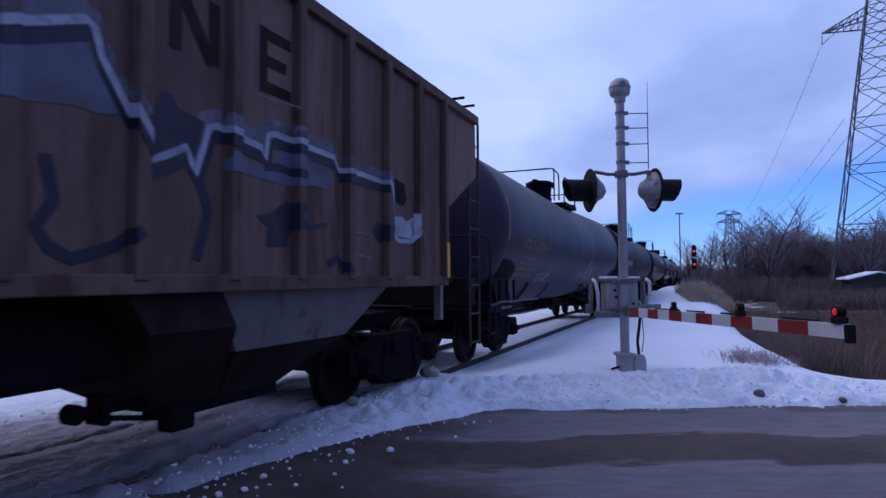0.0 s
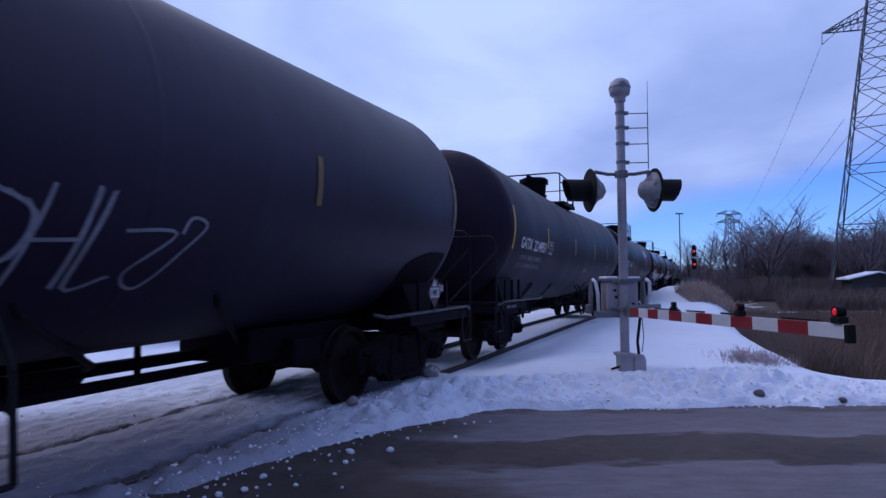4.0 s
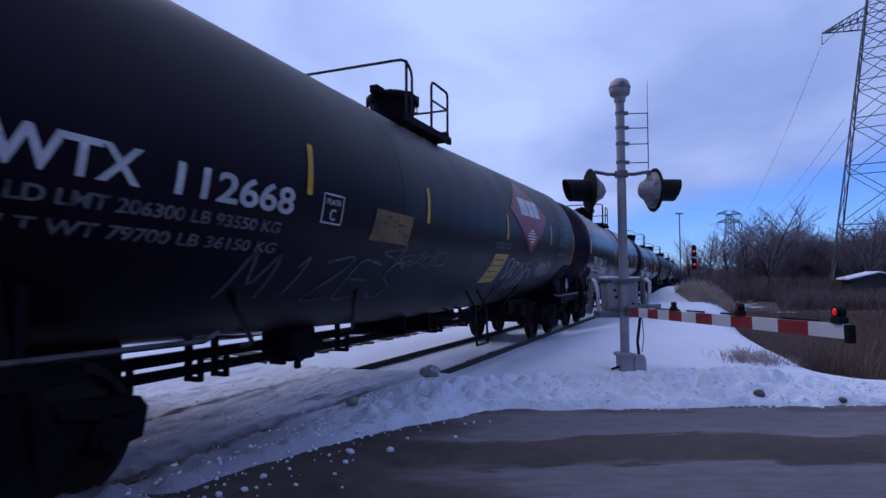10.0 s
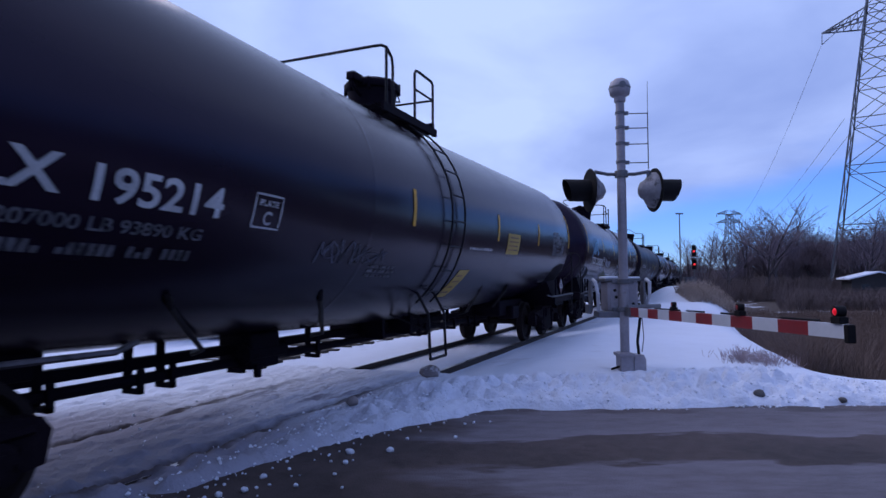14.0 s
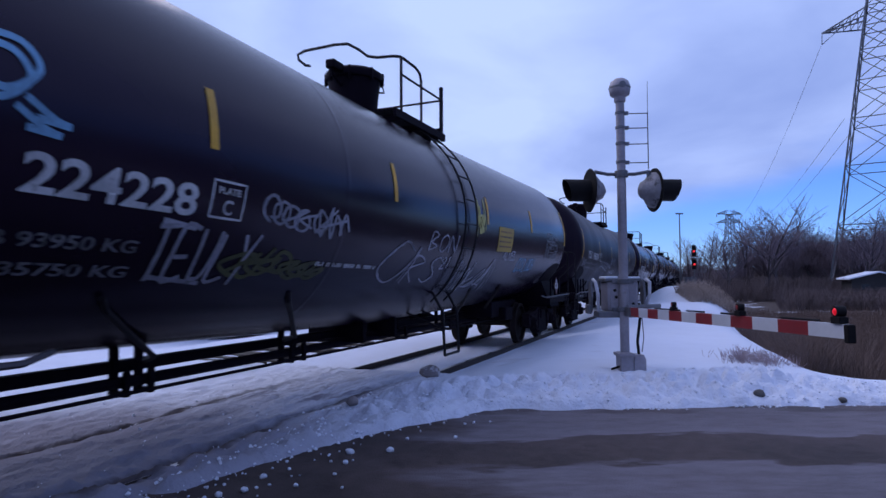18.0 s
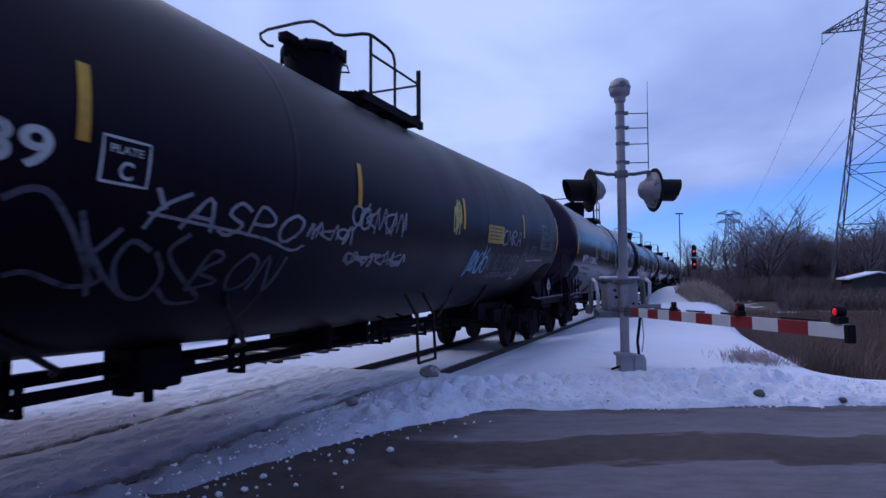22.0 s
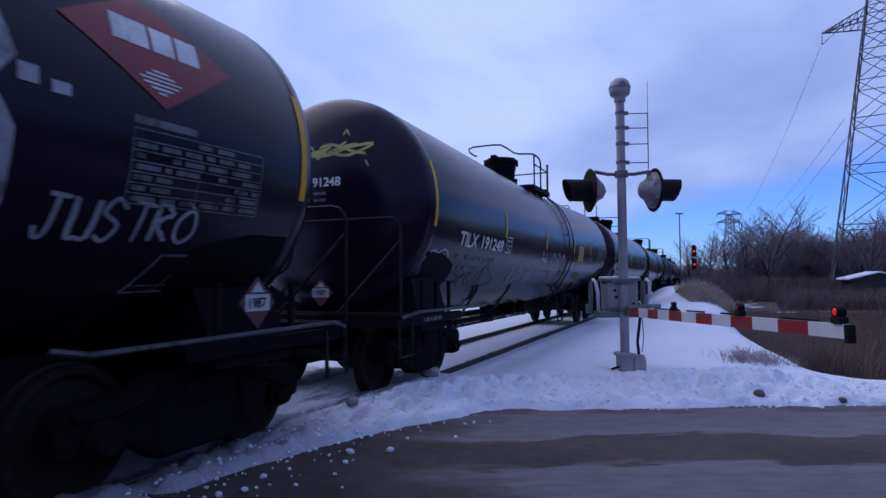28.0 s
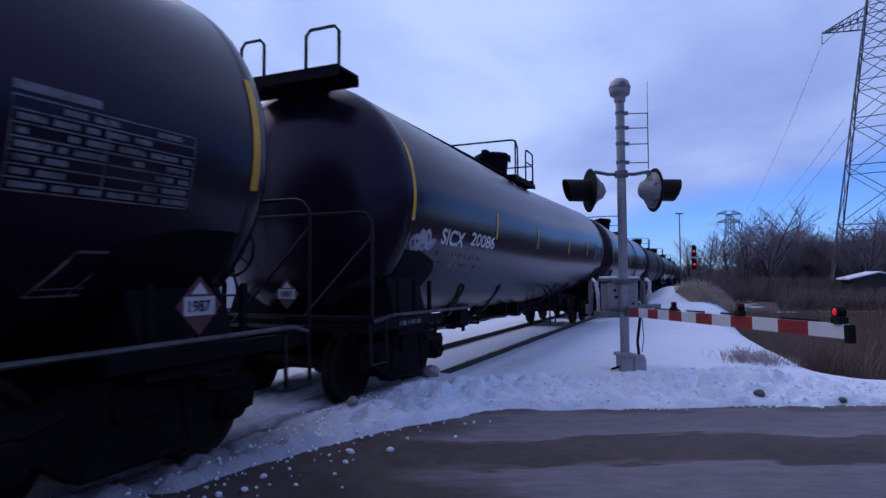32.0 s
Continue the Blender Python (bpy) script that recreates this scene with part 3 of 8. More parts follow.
ys_rail = [-60] + list(range(0, 70, 35)) + list(range(70, 900, 14))
for side, shift in ((1, 0.0), (-1, 0.0), (1, -4.3), (-1, -4.3)):
    bm = bmesh.new()
    rings = []
    for y in ys_rail:
        rings.append([bm.verts.new((bend(y) + shift + side * 0.7535 + a, y, b)) for a, b in rail_profile()])
    for A, B in zip(rings, rings[1:]):
        for k in range(14):
            fc = bm.faces.new((A[k], B[k], B[(k + 1) % 14], A[(k + 1) % 14]))
            fc.material_index = 1 if k in (7,) else 0
    bmesh.ops.recalc_face_normals(bm, faces=bm.faces[:])
    rail = part("rail", bm, M_RAIL)
    rail.data.materials.append(M_RAILTOP)
    tagged(rail, "rusty steel rail with a polished head", "rail", "rails of the tracks", "structure")

tie_box = shared("tie", lambda b: box(b, -1.3, 1.3, -0.11, 0.11, -0.34, -0.155, 0.015), M_TIE)
for k in range(110):
    y = 9.3 + 0.52 * k
    tie = part("tie", tie_box, M_TIE)
    tie.matrix_world = pose(bend(y), y, 0.0 if k % 3 else 0.03)
    tagged(tie, "dark wooden railway tie sunk in snow", "railway tie", "ties under the rails", "structure")
rt = random.Random(77)
for k in range(90):
    y = 8.9 + 0.52 * k
    tie = part("tie", tie_box, M_TIE)
    tie.matrix_world = pose(bend(y) - 4.3, y, 0.052 + rt.uniform(-0.02, 0.03), 0, rt.uniform(-1.2, 0.6), rt.uniform(-2, 2))
    tagged(tie, "dark wooden railway tie poking through snow", "railway tie", "ties under the rails", "structure")


# ---------------------------------------------------------------- tank cars
R, ZC, HALF = 1.52, 2.37, 7.71


def axis_z(y):
    """Height of the tank's axis: both halves fall towards the outlet in the middle."""
    return 2.355 + 0.0185 * abs(y)


def skin(y, s, off=0.004, side=1):
    """A place on the tank's side: y along the car, s metres up the skin from its middle height."""
    a = s / R
    return Vector((side * (R + off) * math.cos(a), y, axis_z(y) + (R + off) * math.sin(a)))


def skin_patch(bm, y0, y1, s0, s1, off=0.004, th=0.003, ny=1, ns=6, side=1):
    """A thin sheet that follows the curve of the tank."""
    top = [[bm.verts.new(skin(y0 + (y1 - y0) * j / ny, s0 + (s1 - s0) * i / ns, off + th, side)) for j in range(ny + 1)] for i in range(ns + 1)]
    for i in range(ns):
        for j in range(ny):
            bm.faces.new((top[i][j], top[i][j + 1], top[i + 1][j + 1], top[i + 1][j]))
    return bm


def skin_stroke(bm, pts, w, off=0.005):
    """A painted line over the curve of the tank; pts are (y, s)."""
    pts = [Vector(p) for p in pts]
    fine = []
    for a, b in zip(pts, pts[1:]):
        n = max(1, int((b - a).length / 0.08))
        fine += [a.lerp(b, i / n) for i in range(n)]
    fine.append(pts[-1])
    prev = None
    for i, p in enumerate(fine):
        d = fine[min(i + 1, len(fine) - 1)] - fine[max(i - 1, 0)]
        d = d.normalized() if d.length > 1e-9 else Vector((1, 0))
        nrm = Vector((-d.y, d.x)) * w / 2
        cur = [bm.verts.new(skin(*(p + nrm), off)), bm.verts.new(skin(*(p - nrm), off))]
        if prev:
            bm.faces.new((prev[0], prev[1], cur[1], cur[0]))
        prev = cur
    return bm


def letters(text, size, y, s, key=None, off=0.005, wrap=True):
    """Flat lettering, cut into level strips so that it can bend."""
    bm = bmesh.new()
    bm.from_mesh(TEXTS[text])
    for v in bm.verts:
        v.co *= size
    for k in range(1, 5):
        bmesh.ops.bisect_plane(bm, geom=bm.verts[:] + bm.edges[:] + bm.faces[:], plane_co=(0, size * 0.15 * k, 0), plane_no=(0, 1, 0))
    return bm


def tank_shell(bm):
    prof = []
    for k in range(13):
        a = math.pi / 2 * k / 12
        prof.append((R * math.sin(a), -HALF - 0.62 * math.cos(a)))
    for k in range(1, 10):
        prof.append((R, -HALF + 2 * HALF * k / 10))
    for k in range(13):
        a = math.pi / 2 * (1 - k / 12)
        prof.append((R * math.sin(a), HALF + 0.62 * math.cos(a)))
    lathe(bm, prof, 64, ROT_Y)
    for v in bm.verts:
        v.co.z += axis_z(v.co.y)


def seam(bm):
    lathe(bm, [(R - 0.002, -0.05), (R + 0.0012, -0.03), (R + 0.0016, 0.0), (R + 0.0012, 0.03), (R - 0.002, 0.05)], 64, Matrix.Translation((0, 0, ZC)) @ ROT_Y)


def wheelset(bm):
    lathe(bm, [(0.075, -1.1), (0.075, 1.1)], 12, ROT_X)
    for s in (1, -1):
        rim = [(0.09, 0.655), (0.16, 0.66), (0.36, 0.69), (0.40, 0.655), (0.482, 0.66), (0.482, 0.688), (0.458, 0.70), (0.457, 0.79), (0.40, 0.79), (0.36, 0.735), (0.16, 0.76), (0.13, 0.79), (0.09, 0.79)]
        lathe(bm, [(r, s * z) for r, z in rim][::s], 36, ROT_X)


def bearing(bm):
    lathe(bm, [(0.115, -0.13), (0.13, -0.12), (0.13, 0.06), (0.115, 0.08), (0.10, 0.13), (0.0, 0.13)], 16, ROT_X)
    for k in range(3):
        a = 2.094 * k
        box(bm, 0.12, 0.15, math.cos(a) * 0.07 - 0.02, math.cos(a) * 0.07 + 0.02, math.sin(a) * 0.07 - 0.02, math.sin(a) * 0.07 + 0.02)


def side_frame(bm):
    out = [(-1.22, 0.60), (-1.16, 0.68), (-0.62, 0.72), (-0.42, 0.80), (0.42, 0.80), (0.62, 0.72), (1.16, 0.68), (1.22, 0.60), (1.18, 0.40), (1.05, 0.38), (1.03, 0.52), (0.75, 0.54), (0.72, 0.42), (0.42, 0.20), (-0.42, 0.20), (-0.72, 0.42), (-0.75, 0.54), (-1.03, 0.52), (-1.05, 0.38), (-1.18, 0.40)]
    extrude_outline(bm, out, -0.09, 0.09)
    # raised ribs round the openings
    for s in (1, -1):
        tube(bm, [(0.09, s * 0.38, 0.74), (0.09, s * 0.46, 0.30)], 0.035, 6)
        tube(bm, [(0.09, s * 0.55, 0.66), (0.09, s * 0.80, 0.60), (0.09, s * 1.1, 0.62)], 0.035, 6)
    tube(bm, [(0.09, -0.42, 0.24), (0.09, 0.42, 0.24)], 0.035, 6)


def springs(bm):
    for y in (-0.24, 0.0, 0.24):
        pts = [(0.02 + 0.075 * math.cos(a), y + 0.075 * math.sin(a), 0.27 + 0.26 * a / 31.4) for a in np.linspace(0, 31.4, 41)]
        tube(bm, pts, 0.016, 4)


def bolster(bm):
    box(bm, -1.12, 1.12, -0.21, 0.21, 0.53, 0.76, 0.03)
    lathe(bm, [(0.2, 0.76), (0.2, 0.86)], 16)
    for y in (-0.5, 0.5):
        box(bm, -0.9, 0.9, y - 0.05, y + 0.05, 0.42, 0.52, 0.01)


def truck(car, y, spin):
    tr = put("truck", "truck_bolster", bolster, M_IRON, car, at=pose(0, y, 0))
    for s in (1, -1):
        f = put("side_frame", "side_frame", side_frame, M_IRON, tr, at=pose(s * 0.99, 0, 0, 0, 0, 0 if s > 0 else 180))
        put("spring_nest", "springs", springs, M_IRON, tr, at=pose(s * 0.97, 0, 0))
        for w in (-0.89, 0.89):
            put("bearing", "bearing", bearing, M_IRON, tr, at=pose(s * 1.05, w, 0.457, 0, 0, 0 if s > 0 else 180))
    for w in (-0.89, 0.89):
        ws = put("wheelset", "wheelset", wheelset, M_WHEEL, tr, "rusty steel wheels on an axle", 35, at=pose(0, w, 0.457))
        spin.append(ws)
    return tr


def stub_sill(bm):
    box(bm, -0.33, 0.33, 5.4, 8.60, 0.78, 1.00, 0.02)
    box(bm, -0.38, 0.38, 8.45, 8.66, 0.68, 1.06, 0.02)
    box(bm, -1.42, 1.42, 8.46, 8.54, 0.90, 1.02, 0.01)


def coupler(bm):
    box(bm, -0.07, 0.07, 8.5, 8.86, 0.78, 0.94, 0.02)
    extrude_outline(bm, [(-0.14, 8.82), (0.14, 8.82), (0.17, 9.0), (0.12, 9.13), (-0.02, 9.12), (-0.05, 9.0), (-0.16, 9.06)], 0.70, 1.0, "z")
    tube(bm, [(0.2, 8.6, 0.72), (0.18, 8.8, 0.52), (0.08, 9.0, 0.42), (0.0, 9.13, 0.43)], 0.032, 8)


def saddle(bm):
    """Bolster web that cradles the tank over the truck."""
    a = [math.radians(x) for x in range(-140, -39, 8)]
    pts = [(R * 1.002 * math.cos(t), axis_z(7.3) + R * 1.002 * math.sin(t)) for t in a]
    pts = [(-1.34, 0.81)] + pts + [(1.34, 0.81)]
    extrude_outline(bm, pts[::-1], 6.85, 7.75, "y")


def saddle_pad(bm):
    """Black pad plate wrapped round the tank over the saddle."""
    rows = []
    for k in range(19):
        s = -2.3 + 1.63 * k / 18
        y0 = 6.55 + 0.62 * max(0.0, (s + 1.05) / 0.38) ** 4
        rows.append([bm.verts.new(skin(y0, s, 0.001)), bm.verts.new(skin(y0 + 0.004, s, 0.012)), bm.verts.new(skin(7.62, s, 0.012)), bm.verts.new(skin(7.625, s, 0.001))])
    for a, b in zip(rows, rows[1:]):
        for j in range(3):
            bm.faces.new((a[j], a[j + 1], b[j + 1], b[j]))
    bmesh.ops.recalc_face_normals(bm, faces=bm.faces[:])


def sill_stencil(bm):
    for k, (a, b) in enumerate(((-7.84, -7.80), (-7.76, -7.66), (-7.62, -7.57), (-7.53, -7.42), (-7.37, -7.25))):
        box(bm, 1.401, 1.404, a, b, 0.935, 0.985)


def brake_equipment(bm):
    """Control valve and cylinder hung beside the end sill."""
    box(bm, -0.30, 0.62, 4.5, 6.3, 0.66, 1.0, 0.03)
    box(bm, 0.40, 0.78, 5.0, 5.5, 0.58, 0.86, 0.03)
    lathe(bm, [(0.0, -0.3), (0.14, -0.28), (0.14, 0.28), (0.0, 0.3)], 14, Matrix.Translation((0.55, 5.95, 0.72)) @ ROT_Y)


def saddle_rib(bm):
    box(bm, 1.32, 1.36, -0.03, 0.03, 0.96, 1.46, 0.006)


def end_platform(bm):
    box(bm, -1.40, 1.40, 8.20, 8.55, 1.02, 1.07, 0.008)


def corner_beam(bm):
    box(bm, 1.32, 1.40, 6.5, 8.55, 0.90, 1.018, 0.008)


def end_rail(bm):
    r = 0.019
    # tall guard rail across the end, bent down at its ends
    tube(bm, [(-1.42, 8.52, 1.05), (-1.42, 8.52, 2.06), (-1.40, 8.52, 2.14), (-1.34, 8.52, 2.20), (-1.26, 8.52, 2.22), (1.26, 8.52, 2.22), (1.34, 8.52, 2.20), (1.40, 8.52, 2.14), (1.42, 8.52, 2.06), (1.42, 8.52, 1.05)], r)
    for s in (1, -1):
        tube(bm, [(s * 0.55, 8.52, 1.08), (s * 1.42, 8.52, 1.95)], r * 0.8)


def side_rail(bm):
    """Pale grab rail along the car's corner, over the truck."""
    tube(bm, [(1.44, 5.5, 1.10), (1.50, 5.7, 1.06), (1.50, 8.2, 1.08), (1.42, 8.5, 1.02)], 0.02)


def stirrup(bm):
    tube(bm, [(1.40, 8.2, 1.0), (1.42, 8.2, 0.56), (1.42, 8.54, 0.56), (1.40, 8.54, 1.0)], 0.02)


def brake_wheel(bm):
    n = 24
    ring = [(0.27 * math.cos(2 * math.pi * k / n), 0, 0.27 * math.sin(2 * math.pi * k / n)) for k in range(n + 1)]
    tube(bm, ring, 0.016, 6)
    for k in range(5):
        a = 2 * math.pi * k / 5
        tube(bm, [(0, 0.03, 0), (0.27 * math.cos(a), 0, 0.27 * math.sin(a))], 0.012, 5)
    lathe(bm, [(0.05, -0.02), (0.05, 0.14)], 10, ROT_Y)
    box(bm, -0.13, 0.13, 0.12, 0.26, -0.28, 0.12, 0.02)


def manway(bm):
    """Drum with a bolted flange, a hinge lug and a row of swing bolts."""
    lathe(bm, [(0.0, 3.80), (0.33, 3.80), (0.36, 4.20), (0.39, 4.40), (0.42, 4.41), (0.43, 4.43), (0.43, 4.50), (0.42, 4.52), (0.40, 4.53), (0.36, 4.56), (0.0, 4.60)], 32)
    for k in range(8):
        a = math.pi / 8 + 2 * math.pi * k / 8
        x, y = 0.42 * math.cos(a), 0.42 * math.sin(a)
        box(bm, x - 0.02, x + 0.02, y - 0.02, y + 0.02, 4.36, 4.54, 0.004)
    box(bm, -0.07, 0.07, -0.66, -0.40, 4.44, 4.56, 0.015)
    tube(bm, [(0.0, -0.62, 4.50), (0.0, -0.58, 4.36), (0.0, -0.34, 4.26)], 0.025, 6)
    tube(bm, [(0.12, 0.42, 4.46), (0.16, 0.58, 4.50), (0.16, 0.64, 4.42), (0.1, 0.46, 4.38)], 0.014, 6)


def valve_box(bm):
    lathe(bm, [(0.0, 3.9), (0.22, 3.9), (0.22, 4.10), (0.24, 4.10), (0.24, 4.13), (0.0, 4.15)], 20)


def platform_frame(bm):
    """Angle-iron frame beside the hatch, on brackets that stand on the tank."""
    for s in (1, -1):
        for y in (-0.45, 0.2, 0.85):
            box(bm, min(s * 0.55, s * 1.0), max(s * 0.55, s * 1.0), y - 0.025, y + 0.025, 3.64, 3.72)
            box(bm, min(s * 0.80, s * 0.86), max(s * 0.80, s * 0.86), y - 0.025, y + 0.025, 3.56, 3.66)
        box(bm, s * 0.99 - 0.02, s * 0.99 + 0.02, -0.60, 1.10, 3.66, 3.77)
        box(bm, s * 0.58 - 0.02, s * 0.58 + 0.02, -0.60, 1.10, 3.70, 3.77)
    for y in (1.02, 1.08):
        box(bm, -0.97, 0.97, y - 0.02, y + 0.02, 3.80, 3.86)


def grating_bar(bm):
    box(bm, -0.012, 0.012, -0.60, 1.10, 3.745, 3.775)


def guard_rail(bm, y0, y1, wavy):
    """Hoop across the car, bent round its near corner into two posts."""
    r = 0.021
    if wavy:
        over = [(-0.52, 4.62), (-0.60, 4.64), (-0.72, 4.74), (-0.74, 4.82), (-0.62, 4.86), (-0.1, 4.87), (0.12, 4.85), (0.30, 4.74), (0.45, 4.62), (0.6, 4.58), (0.86, 4.56)]
        tube(bm, [(x, y0, z) for x, z in over] + [(0.94, y0 + 0.03, 4.55), (0.96, y0 + 0.12, 4.545), (0.96, y1 - 0.2, 4.54), (0.96, y1 - 0.05, 4.50), (0.96, y1, 4.40), (0.96, y1, 3.74)], r)
    else:
        tube(bm, [(-0.96, y0, 3.60), (-0.96, y0, 4.46), (-0.92, y0, 4.53), (-0.82, y0, 4.56), (0.80, y0, 4.56), (0.90, y0, 4.555), (0.95, y0 + 0.05, 4.54), (0.96, y1 - 0.12, 4.50), (0.96, y1 - 0.03, 4.44), (0.96, y1, 4.34), (0.96, y1, 3.74)], r)
    tube(bm, [(0.96, y0 + 0.03, 4.54), (0.96, y0 + 0.03, 3.66)], r)


def end_hoop(bm, y0, y1, high):
    """Railing at the platform's end: two posts, joined at the top and at mid height."""
    r = 0.021
    if high:
        tube(bm, [(0.96, y0, 3.74), (0.96, y0, 4.44), (0.96, y0 + 0.04, 4.50), (0.96, y0 + 0.12, 4.51), (0.96, y1 - 0.05, 4.50), (0.96, y1, 4.46), (0.96, y1, 3.66)], r)
        tube(bm, [(0.96, y0, 4.22), (0.96, y1, 4.22)], r * 0.8)
        tube(bm, [(-0.9, y1, 3.74), (-0.9, y1, 4.22), (0.96, y1, 4.22)], r * 0.8)
    else:
        for y in (y1 - 0.06, y1):
            tube(bm, [(0.96, y, 3.66), (0.96, y, 4.48)], r)
        lathe(bm, [(0.0, 4.47), (0.035, 4.48), (0.035, 4.52), (0.0, 4.53)], 10, Matrix.Translation((0.96, y1 - 0.03, 0)))
        tube(bm, [(-0.9, y1, 3.74), (-0.9, y1, 4.30), (0.96, y1, 4.32)], r * 0.8)
        tube(bm, [(0.96, y0, 4.30), (0.96, y1, 4.32)], r * 0.8)


def shell_ladder(bm, s=1):
    """Ladder bent round the tank's side below the platform."""
    for y in (0.62, 1.10):
        tube(bm, [((R + 0.07) * math.cos(a), y, ZC + (R + 0.07) * math.sin(a)) for a in np.linspace(math.radians(66), math.radians(-50), 16)], 0.016)
    for k in range(9):
        a = math.radians(62 - 13 * k)
        tube(bm, [((R + 0.07) * math.cos(a), y, ZC + (R + 0.07) * math.sin(a)) for y in (0.62, 1.10)], 0.012, 5)


def hung_step(bm):
    """Boarding step hung below the tank."""
    for y in (0.6, 1.15):
        tube(bm, [(1.05, y, 1.30), (1.22, y, 1.0), (1.25, y, 0.38)], 0.022)
        tube(bm, [(0.55, y, 1.02), (1.24, y, 0.75)], 0.016)
    tube(bm, [(1.25, 0.6, 0.38), (1.25, 1.15, 0.38)], 0.02)


def outlet_valve(bm):
    lathe(bm, [(0.16, 0.70), (0.20, 0.74), (0.20, 0.88), (0.30, 0.9), (0.34, 0.96)], 18)
    lathe(bm, [(0.09, 0.58), (0.11, 0.62), (0.11, 0.80)], 14)
    box(bm, -0.45, 0.45, -0.5, -0.42, 0.62, 0.98, 0.01)
    box(bm, -0.45, 0.45, 0.42, 0.5, 0.62, 0.98, 0.01)


def brake_beam(bm):
    box(bm, -0.06, 0.06, -6.2, 6.2, 0.69, 0.79, 0.012)


def brake_pipe(bm):
    tube(bm, [(0.14, -6.0, 0.80), (0.14, -5.6, 0.62), (0.14, 5.6, 0.62), (0.14, 6.0, 0.80)], 0.052, 10)


def pull_rod(bm):
    tube(bm, [(0.5, -6.0, 0.59), (0.5, -2.0, 0.595), (0.5, 2.0, 0.60), (0.5, 6.0, 0.60)], 0.016, 6)


def hanger(bm):
    """Strap from the tank's belly round the beam and the pipe."""
    box(bm, 0.02, 0.07, -0.035, 0.035, 0.50, 1.0, 0.006)
    box(bm, 0.02, 0.22, -0.03, 0.03, 0.50, 0.545, 0.006)
    box(bm, 0.18, 0.22, -0.03, 0.03, 0.50, 0.72, 0.006)


def thin_hanger(bm):
    box(bm, 0.03, 0.08, -0.022, 0.022, 0.56, 1.0, 0.005)


def shell_brace(bm):
    tube(bm, [(1.10, -0.05, 1.37), (1.04, 0.03, 1.28), (0.42, 0.98, 0.84), (0.16, 1.12, 0.78)], 0.026, 8)


def slack_adjuster(bm):
    """Lever box and cylinder hung on the beam."""
    box(bm, -0.10, 0.34, -0.24, 0.24, 0.54, 0.92, 0.03)
    box(bm, 0.34, 0.40, -0.20, -0.13, 0.46, 0.60, 0.01)
    lathe(bm, [(0.0, -0.34), (0.10, -0.32), (0.10, 0.32), (0.0, 0.34)], 14, Matrix.Translation((0.26, 0.05, 0.70)) @ ROT_Y)


def air_reservoir(bm):
    lathe(bm, [(0.0, -0.55), (0.18, -0.5), (0.22, -0.42), (0.22, 0.42), (0.18, 0.5), (0.0, 0.55)], 18, ROT_Y)


def placard(bm):
    extrude_outline(bm, [(0, -0.19), (0.19, 0), (0, 0.19), (-0.19, 0)], 0.0, 0.006, "y")


def placard_bar(bm):
    box(bm, -0.13, 0.13, -0.004, 0.0, -0.06, 0.06)


def placard_tip(bm):
    extrude_outline(bm, [(-0.07, 0.075), (0.07, 0.075), (0, 0.15)], -0.004, 0.0, "y")


NUM1987 = {}


def placard_set(car, m):
    pl = put("placard", "placard", placard, M_PLRED, car, "red and white diamond hazard placard", at=m)
    put("number_panel", "placard_bar", placard_bar, M_PLACARD, pl)
    put("flame_mark", "placard_tip", placard_tip, M_PLACARD, pl)
    if "me" not in NUM1987:
        b = letters("1987", 0.10, 0, 0, wrap=False)
        for v in b.verts:
            v.co = Vector((v.co.x - 0.115, -0.0065, v.co.y - 0.035))
        me = bpy.data.meshes.new("placard_number"); b.to_mesh(me); b.free(); me.materials.append(M_INK)
        NUM1987["me"] = me
    part("placard_number", NUM1987["me"], M_INK, pl)
    return pl


def stripe(bm, h, y):
    """Tape on the tank's side at y, h its lower and upper edge along the skin."""
    skin_patch(bm, y - 0.04, y + 0.04, h[0], h[1])


SPIN = []
TRAIN = []   # (thing, place of its middle at the start)


